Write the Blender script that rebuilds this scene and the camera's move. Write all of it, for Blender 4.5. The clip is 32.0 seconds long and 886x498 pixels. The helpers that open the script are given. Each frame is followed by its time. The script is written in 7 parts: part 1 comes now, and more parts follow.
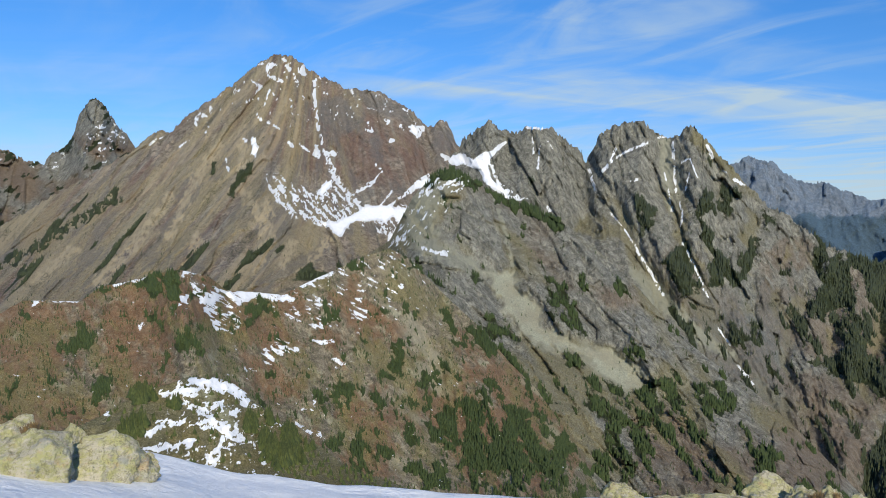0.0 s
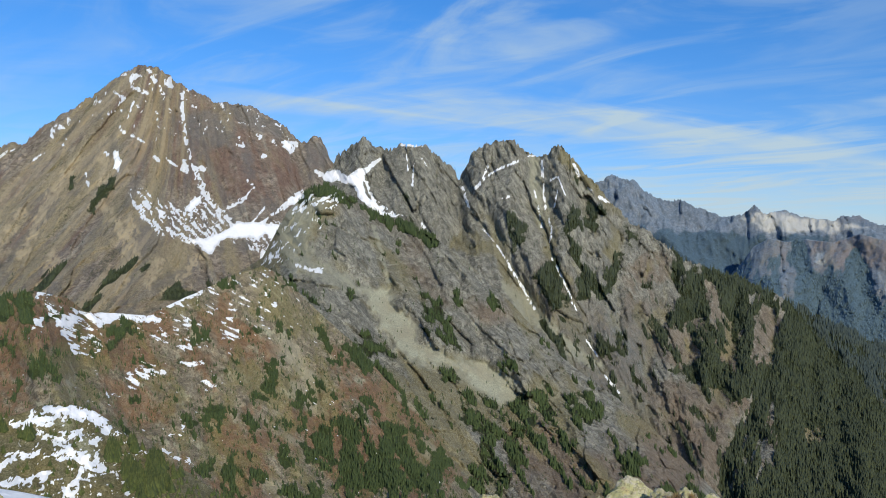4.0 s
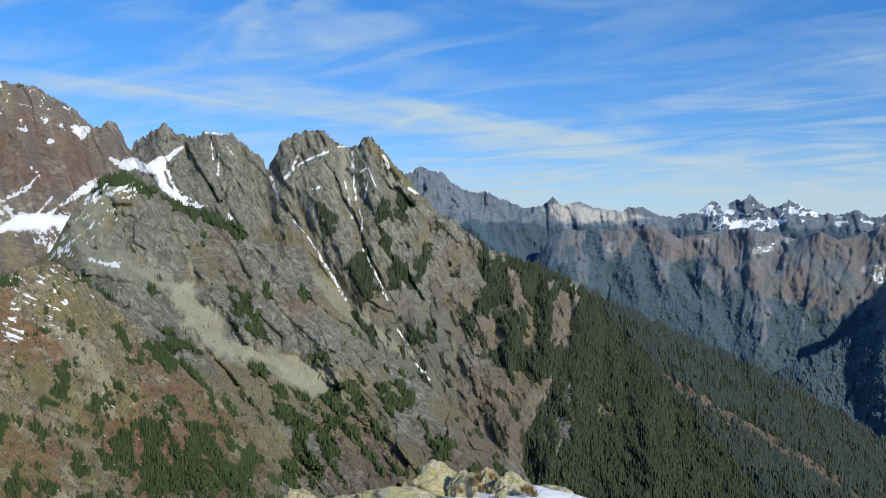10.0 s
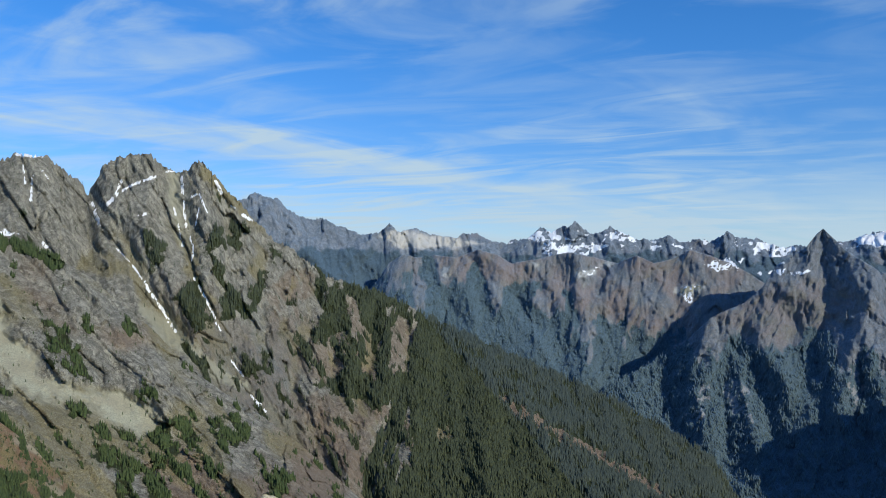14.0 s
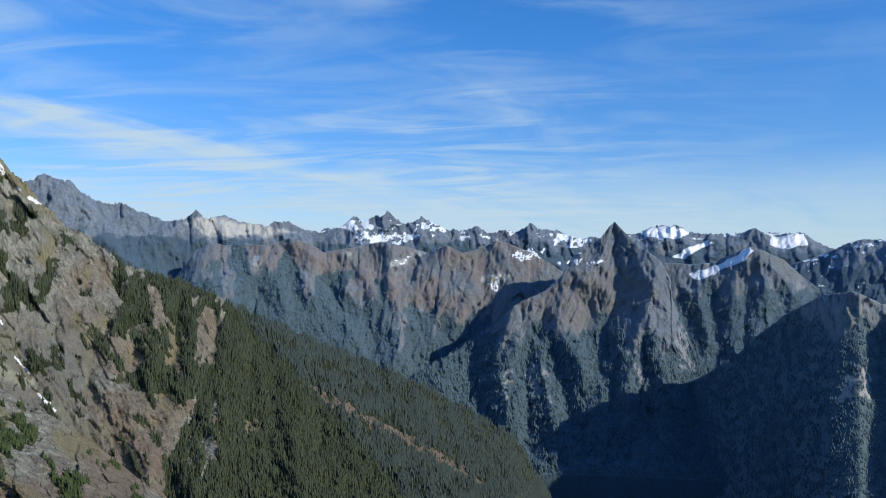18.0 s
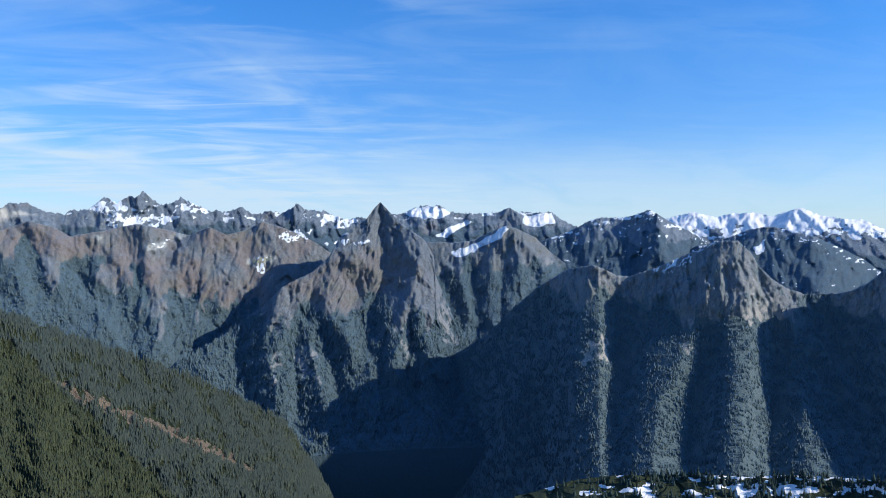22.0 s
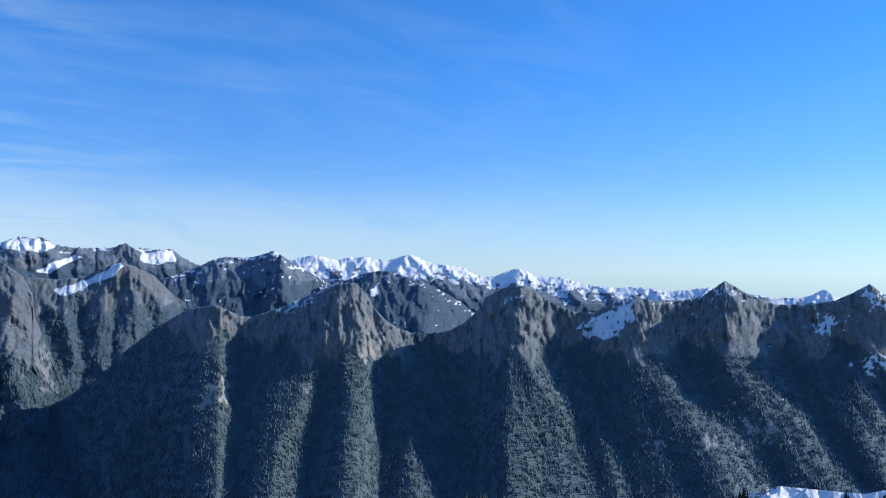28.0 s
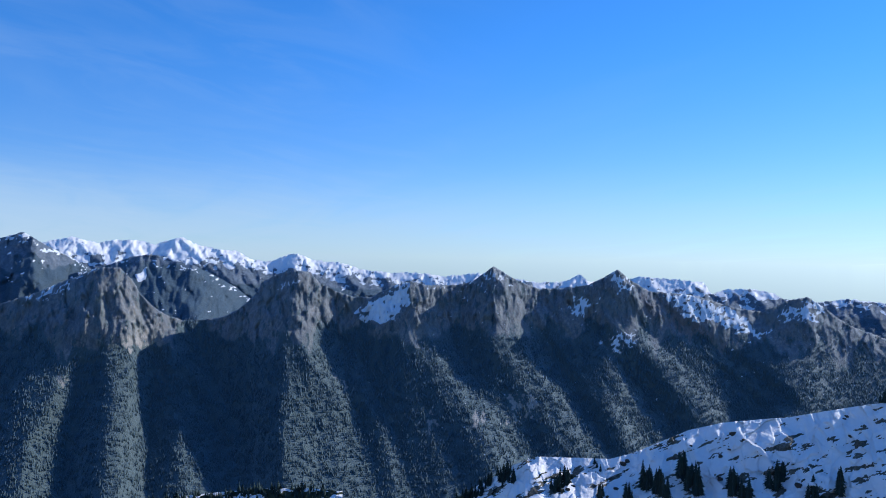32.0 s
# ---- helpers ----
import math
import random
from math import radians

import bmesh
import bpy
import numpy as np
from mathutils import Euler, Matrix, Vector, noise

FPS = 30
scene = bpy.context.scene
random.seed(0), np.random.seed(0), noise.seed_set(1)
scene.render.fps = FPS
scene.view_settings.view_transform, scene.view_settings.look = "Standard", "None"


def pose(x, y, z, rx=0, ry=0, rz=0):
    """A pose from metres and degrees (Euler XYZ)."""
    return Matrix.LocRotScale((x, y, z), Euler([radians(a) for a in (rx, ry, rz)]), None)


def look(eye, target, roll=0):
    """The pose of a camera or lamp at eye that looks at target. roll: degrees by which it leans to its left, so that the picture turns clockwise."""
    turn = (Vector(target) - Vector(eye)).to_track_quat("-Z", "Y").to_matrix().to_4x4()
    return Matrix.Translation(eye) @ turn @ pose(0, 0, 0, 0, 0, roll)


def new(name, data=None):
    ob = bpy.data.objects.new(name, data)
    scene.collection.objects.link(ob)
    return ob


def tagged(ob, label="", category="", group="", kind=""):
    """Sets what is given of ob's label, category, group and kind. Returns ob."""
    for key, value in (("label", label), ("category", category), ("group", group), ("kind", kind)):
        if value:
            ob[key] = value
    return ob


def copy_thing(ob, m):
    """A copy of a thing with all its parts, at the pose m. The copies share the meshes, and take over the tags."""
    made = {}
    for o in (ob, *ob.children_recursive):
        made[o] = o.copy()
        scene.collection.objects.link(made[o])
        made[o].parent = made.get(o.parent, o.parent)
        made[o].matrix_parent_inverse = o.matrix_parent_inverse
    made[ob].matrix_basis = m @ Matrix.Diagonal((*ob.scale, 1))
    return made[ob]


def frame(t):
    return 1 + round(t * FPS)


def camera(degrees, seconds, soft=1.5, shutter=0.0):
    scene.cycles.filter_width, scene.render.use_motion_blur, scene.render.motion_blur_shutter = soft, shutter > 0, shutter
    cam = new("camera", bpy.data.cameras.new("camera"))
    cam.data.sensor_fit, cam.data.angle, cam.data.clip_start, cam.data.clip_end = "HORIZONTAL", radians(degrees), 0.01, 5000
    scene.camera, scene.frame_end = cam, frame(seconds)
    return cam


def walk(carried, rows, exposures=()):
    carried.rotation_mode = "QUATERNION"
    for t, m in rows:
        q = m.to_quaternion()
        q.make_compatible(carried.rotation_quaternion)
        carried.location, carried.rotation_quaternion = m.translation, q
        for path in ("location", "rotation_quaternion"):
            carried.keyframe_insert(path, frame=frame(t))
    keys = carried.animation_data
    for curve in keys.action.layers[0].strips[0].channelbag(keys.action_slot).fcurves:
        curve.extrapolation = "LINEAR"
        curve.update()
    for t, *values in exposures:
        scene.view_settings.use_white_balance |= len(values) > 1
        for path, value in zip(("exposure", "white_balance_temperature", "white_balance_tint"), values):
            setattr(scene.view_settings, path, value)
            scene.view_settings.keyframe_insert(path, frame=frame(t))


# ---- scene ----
# ---- camera ----
cam = camera(57.4, 32.0, soft=0.95)
EYE_Z = 1.6
SWING = 0.35          # the lens circles the one who turns with it, at arm's length
ROWS = (
    (0, 0.00, -1.50, 0.79),
    (0.5, -0.98, -1.58, 0.41),
    (1, -1.72, -1.60, 0.34),
    (1.5, -2.71, -1.03, 0.75),
    (2, -4.04, -0.34, 0.83),
    (2.5, -5.29, 0.01, 0.97),
    (3, -6.52, 0.21, 0.54),
    (3.5, -7.71, 0.03, 0.58),
    (5.5, -12.01, -0.64, 0.68),
    (6, -13.33, -0.47, 1.16),
    (6.5, -14.42, -0.53, 0.44),
    (7, -14.51, -0.55, 0.80),
    (7.5, -15.33, -0.64, 0.36),
    (8, -16.56, -0.78, 0.38),
    (8.5, -18.04, -0.82, 0.13),
    (9, -19.58, -0.85, -0.14),
    (9.5, -20.76, -0.88, -0.26),
    (10, -22.12, -0.80, 0.09),
    (10.5, -24.22, -0.08, -0.27),
    (11, -25.95, 0.10, -0.59),
    (11.5, -26.97, 0.16, -0.53),
    (12, -28.05, 0.18, -0.45),
    (12.5, -29.23, 0.17, -0.23),
    (13, -30.54, 0.24, -0.35),
    (13.5, -31.97, 0.55, -0.56),
    (14, -33.59, 1.04, -0.54),
    (14.5, -35.11, 1.27, -0.57),
    (16.5, -41.90, 1.67, -0.86),
    (17, -43.51, 1.05, -0.52),
    (17.5, -45.06, 0.54, -0.17),
    (18, -46.78, 0.18, -0.19),
    (18.5, -48.42, -0.01, -0.23),
    (19, -50.10, -0.30, -0.01),
    (19.5, -52.18, -0.35, -0.46),
    (20, -56.23, 0.25, 0.19),
    (20.5, -58.73, 0.46, -0.34),
    (21, -60.49, 0.32, -0.49),
    (21.5, -61.96, -0.70, -0.81),
    (22, -63.13, -1.35, -0.92),
    (22.5, -64.40, -1.42, -0.76),
    (23, -66.09, -1.37, -0.80),
    (23.5, -67.84, -1.24, -0.60),
    (24, -69.39, -1.25, -0.11),
    (24.5, -71.31, -1.13, -0.81),
    (25, -75.03, -0.50, -0.98),
    (25.5, -78.14, -0.38, -0.13),
    (27.5, -87.08, 1.96, 0.64),
    (28, -89.29, 1.45, 0.66),
    (28.5, -91.22, 1.08, 0.61),
    (29, -93.37, 0.89, 1.43),
    (29.5, -95.41, 0.73, 1.53),
    (30, -97.19, 0.66, 1.32),
    (30.5, -99.11, 0.69, 0.64),
    (31, -101.23, 0.66, 0.26),
    (31.5, -103.18, 0.63, 0.57),
    (32, -104.90, 0.62, 1.02),
)


def stand(yaw, pitch, roll):
    a = radians(-yaw)
    m = Matrix.Rotation(radians(yaw), 4, "Z") @ Matrix.Rotation(radians(90 + pitch), 4, "X") @ Matrix.Rotation(radians(roll), 4, "Z")
    return Matrix.Translation((SWING * math.sin(a), SWING * (math.cos(a) - 1), EYE_Z)) @ m


walk(cam, [(t, stand(yaw, pitch, roll)) for t, yaw, pitch, roll in ROWS],
     exposures=((0.0, -0.1, 6850, 6), (6.0, -0.09, 6850, 5), (12.0, -0.07, 6650, 5), (17.0, -0.02, 6500, 6), (20.0, 0.1, 6450, 7), (24.0, 0.26, 6350, 8), (28.0, 0.15, 6200, 9), (30.0, 0.2, 6150, 9), (31.0, 0.04, 6000, 10), (32.0, 0.0, 6000, 11)))

# ---- sky, sun ----
SUN_POWER, SKY_STRENGTH = 4.4, 0.102
SKY_TINT = (0.39, 1.0, 1.68, 1.0)
SKY_LOW = (0.66, 0.89, 1.28, 1.0)
CLOUD_RGB = (5.2, 6.6, 8.0, 1.0)
SUN_AZ, SUN_EL = 164.0, 29.0
world = bpy.data.worlds.new("sky")
scene.world = world
world.use_nodes = True
wn, wl = world.node_tree.nodes, world.node_tree.links
wn.clear()
sky = wn.new("ShaderNodeTexSky")
sky.sky_type, sky.sun_disc = "NISHITA", False
sky.sun_elevation, sky.sun_rotation = radians(SUN_EL), radians(SUN_AZ)
sky.altitude, sky.air_density, sky.dust_density, sky.ozone_density = 1900, 1.0, 0.25, 2.0
coord = wn.new("ShaderNodeTexCoord")
split = wn.new("ShaderNodeSeparateXYZ")
wl.new(coord.outputs["Generated"], split.inputs[0])


def wmath(op, a, b=0.0, c=0.0, clamp=False):
    n = wn.new("ShaderNodeMath")
    n.operation, n.use_clamp = op, clamp
    for i, v in enumerate((a, b, c)):
        if isinstance(v, (int, float)):
            n.inputs[i].default_value = v
        else:
            wl.new(v, n.inputs[i])
    return n.outputs[0]


def wramp(v, lo, hi, out0=0.0, out1=1.0):
    n = wn.new("ShaderNodeMapRange")
    n.interpolation_type = "SMOOTHSTEP"
    wl.new(v, n.inputs[0])
    for i, x in enumerate((lo, hi, out0, out1)):
        n.inputs[i + 1].default_value = x
    return n.outputs[0]


def wnoise(vec, scale, detail=6.0, rough=0.55, distort=0.0):
    n = wn.new("ShaderNodeTexNoise")
    n.inputs["Scale"].default_value, n.inputs["Detail"].default_value = scale, detail
    n.inputs["Roughness"].default_value, n.inputs["Distortion"].default_value = rough, distort
    wl.new(vec, n.inputs["Vector"])
    return n.outputs["Fac"]


# cirrus on a sheet high above: the direction laid out on a level plane
up = wmath("ADD", wmath("MAXIMUM", split.outputs["Z"], 0.0), 0.09)
px = wmath("DIVIDE", split.outputs["X"], up)
py = wmath("DIVIDE", split.outputs["Y"], up)
bearing = wmath("ARCTAN2", split.outputs["X"], split.outputs["Y"])


def streaks(turn, stretch, scale, distort):
    ca, sa = math.cos(radians(turn)), math.sin(radians(turn))
    along = wmath("ADD", wmath("MULTIPLY", px, sa), wmath("MULTIPLY", py, ca))
    across = wmath("SUBTRACT", wmath("MULTIPLY", px, ca), wmath("MULTIPLY", py, sa))
    join = wn.new("ShaderNodeCombineXYZ")
    wl.new(wmath("MULTIPLY", along, stretch), join.inputs[0])
    wl.new(across, join.inputs[1])
    return wnoise(join.outputs[0], scale, 8.0, 0.54, distort)


long_streaks = streaks(78.0, 0.3, 1.5, 0.7)
cross_streaks = streaks(-38.0, 0.45, 2.1, 1.6)
flat = wn.new("ShaderNodeCombineXYZ")
wl.new(px, flat.inputs[0])
wl.new(py, flat.inputs[1])
patchy = wnoise(flat.outputs[0], 0.55, 4.0, 0.55, 0.3)
# one broad band, the wisps that fan out above it, and a pale layer low down
off = wmath("ABSOLUTE", wmath("ADD", wmath("SUBTRACT", py, wmath("MULTIPLY_ADD", px, 0.15, 3.78)), wmath("MULTIPLY", wmath("SUBTRACT", long_streaks, 0.5), 1.3)))
band = wmath("MULTIPLY", wramp(off, 0.02, 0.42, 0.95, 0.0), wmath("MULTIPLY", wramp(bearing, radians(-14), radians(2)), wramp(bearing, radians(34), radians(54), 1.0, 0.0)))
band = wmath("MULTIPLY", band, wramp(long_streaks, 0.3, 0.62, 0.45, 1.0))
fan = wmath("MULTIPLY", wramp(cross_streaks, 0.37, 0.7), wramp(patchy, 0.36, 0.56, 0.3, 1.0))
fan = wmath("MULTIPLY", fan, wmath("MULTIPLY", wramp(bearing, radians(-30), radians(20), 0.2, 1.0), wramp(bearing, radians(40), radians(74), 1.0, 0.12)))
fan = wmath("MULTIPLY", fan, wramp(bearing, radians(92), radians(112), 1.0, 0.0))
thin = wmath("MULTIPLY", wmath("MULTIPLY", wramp(long_streaks, 0.48, 0.8), 0.24), wmath("MULTIPLY", wramp(bearing, radians(-90), radians(-30)), wramp(bearing, radians(48), radians(84), 1.0, 0.12)))
low = wmath("MULTIPLY", wramp(split.outputs["Z"], 0.02, 0.125, 0.85, 0.0), wmath("MULTIPLY", wramp(long_streaks, 0.28, 0.55, 0.55, 1.0), wramp(bearing, radians(50), radians(120), 1.0, 0.35)))
cloud = wmath("ADD", wmath("ADD", wmath("MULTIPLY", band, 0.75), wmath("MULTIPLY", fan, 0.7)), wmath("ADD", thin, low), clamp=True)
cloud = wmath("MULTIPLY", cloud, 0.92)
white = wn.new("ShaderNodeMix")
white.data_type = "RGBA"
wl.new(cloud, white.inputs["Factor"])
tint = wn.new("ShaderNodeMix")
tint.data_type, tint.blend_type = "RGBA", "MULTIPLY"
tint.inputs["Factor"].default_value = 1.0
wl.new(sky.outputs[0], tint.inputs["A"])
pale = wn.new("ShaderNodeMix")
pale.data_type = "RGBA"
wl.new(wramp(split.outputs["Z"], 0.0, 0.3), pale.inputs["Factor"])
pale.inputs["A"].default_value, pale.inputs["B"].default_value = SKY_LOW, SKY_TINT
wl.new(pale.outputs["Result"], tint.inputs["B"])
wl.new(tint.outputs["Result"], white.inputs["A"])
white.inputs["B"].default_value = CLOUD_RGB
back = wn.new("ShaderNodeBackground")
back.inputs["Strength"].default_value = SKY_STRENGTH
wl.new(white.outputs["Result"], back.inputs["Color"])
wout = wn.new("ShaderNodeOutputWorld")
wl.new(back.outputs[0], wout.inputs[0])

sun_data = bpy.data.lights.new("sun", "SUN")
sun_data.energy, sun_data.angle, sun_data.color = SUN_POWER, radians(0.53), (1.0, 0.93, 0.82)
sun = new("sun", sun_data)
a, e = radians(SUN_AZ), radians(SUN_EL)
sun.matrix_world = look((0, 0, 300), (-math.sin(a) * math.cos(e), -math.cos(a) * math.cos(e), 300 - math.sin(e)))

# ---- tools ----
PERM = np.random.RandomState(7).permutation(1024).astype(np.int32)
TURN = np.random.RandomState(8).rand(1024) * 2 * np.pi
GX, GY = np.cos(TURN).astype(np.float32), np.sin(TURN).astype(np.float32)


def grain(x, y, seed=0):
    """Smooth gradient noise, about -0.7 to 0.7."""
    x, y = np.broadcast_arrays(np.asarray(x, np.float32), np.asarray(y, np.float32))
    x, y = x + seed * 17.31, y + seed * 9.77
    xi, yi = np.floor(x).astype(np.int32), np.floor(y).astype(np.int32)
    fx, fy = x - xi, y - yi

    def corner(i, j):
        h = PERM[(PERM[(xi + i) & 1023] + yi + j) & 1023]
        return GX[h] * (fx - i) + GY[h] * (fy - j)
    wx, wy = fx * fx * fx * (fx * (fx * 6 - 15) + 10), fy * fy * fy * (fy * (fy * 6 - 15) + 10)
    top = corner(0, 0) * (1 - wx) + corner(1, 0) * wx
    low_ = corner(0, 1) * (1 - wx) + corner(1, 1) * wx
    return top * (1 - wy) + low_ * wy


def layers(x, y, n=4, seed=0, gain=0.5):
    total, amp = 0, 1.0
    for k in range(n):
        total = total + amp * grain(x * 2 ** k, y * 2 ** k, seed + k)
        amp *= gain
    return total


def ridged(x, y, seed=0):
    return 1 - np.abs(grain(x, y, seed)) * 2.6


def smooth(x, lo, hi):
    t = np.clip((x - lo) / (hi - lo), 0, 1)
    return t * t * (3 - 2 * t)


def from_arrays(name, verts, quads=None, tris=None):
    me = bpy.data.meshes.new(name)
    loops, starts, n = [], [], 0
    for f, k in ((quads, 4), (tris, 3)):
        if f is not None and len(f):
            loops.append(np.asarray(f, np.int32).ravel())
            starts.append(n + np.arange(len(f), dtype=np.int32) * k)
            n += len(f) * k
    loops, starts = np.concatenate(loops), np.concatenate(starts)
    me.vertices.add(len(verts))
    me.vertices.foreach_set("co", np.asarray(verts, np.float32).ravel())
    me.loops.add(len(loops))
    me.loops.foreach_set("vertex_index", loops)
    me.polygons.add(len(starts))
    me.polygons.foreach_set("loop_start", starts)
    me.update(calc_edges=True)
    return me


def shade_smooth(me, on=True):
    me.polygons.foreach_set("use_smooth", np.full(len(me.polygons), on))


def spread(me, name, values):
    """Store up to four masks per vertex."""
    at = me.attributes.new(name, "FLOAT_COLOR", "POINT")
    data = np.zeros((len(me.vertices), 4), np.float32)
    for k, v in enumerate(values):
        data[:, k] = v
    at.data.foreach_set("color", data.ravel())


def grid_quads(rows, cols, closed=False):
    i = np.arange(rows - 1)[:, None] * cols
    j = np.arange(cols if closed else cols - 1)[None, :]
    k = (j + 1) % cols
    return np.stack(np.broadcast_arrays(i + j, i + k, i + cols + k, i + cols + j), -1).reshape(-1, 4)


def place(az, el, d):
    """A point on the camera's line of sight: bearing and elevation from the eye, and its level distance."""
    a, e = np.radians(az), np.radians(el)
    return d * np.sin(a), d * np.cos(a), EYE_Z + d * np.tan(e)


# ---- materials ----
def node_mat(name):
    m = bpy.data.materials.new(name)
    m.use_nodes = True
    m.node_tree.nodes.clear()
    return m


class Kit:
    """Short forms for building a node material."""

    def __init__(self, name):
        self.mat = node_mat(name)
        self.n, self.l = self.mat.node_tree.nodes, self.mat.node_tree.links
        self.geo = self.n.new("ShaderNodeNewGeometry")
        self.pos = self.geo.outputs["Position"]
        self.loc = self.n.new("ShaderNodeTexCoord").outputs["Object"]

    def put(self, sock, v):
        if isinstance(v, (int, float)):
            sock.default_value = v
        elif isinstance(v, tuple):
            sock.default_value = v if len(v) == len(sock.default_value) else (*v, 1.0)
        else:
            self.l.new(v, sock)

    def math(self, op, a, b=0.0, clamp=False):
        x = self.n.new("ShaderNodeMath")
        x.operation, x.use_clamp = op, clamp
        self.put(x.inputs[0], a), self.put(x.inputs[1], b)
        return x.outputs[0]

    def noise(self, scale, detail=5.0, rough=0.55, vec=None, distort=0.0):
        x = self.n.new("ShaderNodeTexNoise")
        for k, v in (("Scale", scale), ("Detail", detail), ("Roughness", rough), ("Distortion", distort)):
            x.inputs[k].default_value = v
        self.l.new(vec or self.pos, x.inputs["Vector"])
        return x.outputs["Fac"]

    def cells(self, scale, vec=None):
        """A random value for each angular cell."""
        x = self.n.new("ShaderNodeTexVoronoi")
        x.inputs["Scale"].default_value = scale
        self.l.new(vec or self.pos, x.inputs["Vector"])
        y = self.n.new("ShaderNodeSeparateColor")
        self.l.new(x.outputs["Color"], y.inputs[0])
        return y.outputs[0]

    def stretch(self, sx, sy, sz, vec=None, rz=0.0):
        x = self.n.new("ShaderNodeMapping")
        x.inputs["Scale"].default_value = (sx, sy, sz)
        x.inputs["Rotation"].default_value = (0, 0, rz)
        self.l.new(vec or self.pos, x.inputs["Vector"])
        return x.outputs[0]

    def ramp(self, v, lo, hi, a=0.0, b=1.0):
        x = self.n.new("ShaderNodeMapRange")
        self.put(x.inputs[0], v)
        for i, y in enumerate((lo, hi, a, b)):
            self.put(x.inputs[i + 1], y)
        return x.outputs[0]

    def mix(self, f, a, b):
        x = self.n.new("ShaderNodeMix")
        x.data_type = "RGBA"
        self.put(x.inputs["Factor"], f), self.put(x.inputs["A"], a), self.put(x.inputs["B"], b)
        return x.outputs["Result"]

    def masks(self, name):
        x = self.n.new("ShaderNodeAttribute")
        x.attribute_name = name
        s = self.n.new("ShaderNodeSeparateColor")
        self.l.new(x.outputs["Color"], s.inputs[0])
        return (*[s.outputs[i] for i in range(3)], x.outputs["Alpha"])

    def random(self):
        return self.n.new("ShaderNodeObjectInfo").outputs["Random"]

    def island(self):
        return self.geo.outputs["Random Per Island"]

    def done(self, colour, rough=0.9, bump=None, strength=0.5, distance=1.0, spec=0.2, haze_or_fray=0.0):
        b = self.n.new("ShaderNodeBsdfPrincipled")
        self.put(b.inputs["Base Color"], colour), self.put(b.inputs["Roughness"], rough)
        self.put(b.inputs["Specular IOR Level"], spec)
        # blue sheen stands in for haze in the air, strongest on far things
        b.inputs["Sheen Weight"].default_value, b.inputs["Sheen Roughness"].default_value = haze_or_fray, 0.8
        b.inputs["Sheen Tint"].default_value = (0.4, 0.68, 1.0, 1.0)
        if bump is not None:
            x = self.n.new("ShaderNodeBump")
            x.inputs["Strength"].default_value, x.inputs["Distance"].default_value = strength, distance
            self.put(x.inputs["Height"], bump)
            self.l.new(x.outputs[0], b.inputs["Normal"])
        o = self.n.new("ShaderNodeOutputMaterial")
        self.l.new(b.outputs[0], o.inputs[0])
        return self.mat


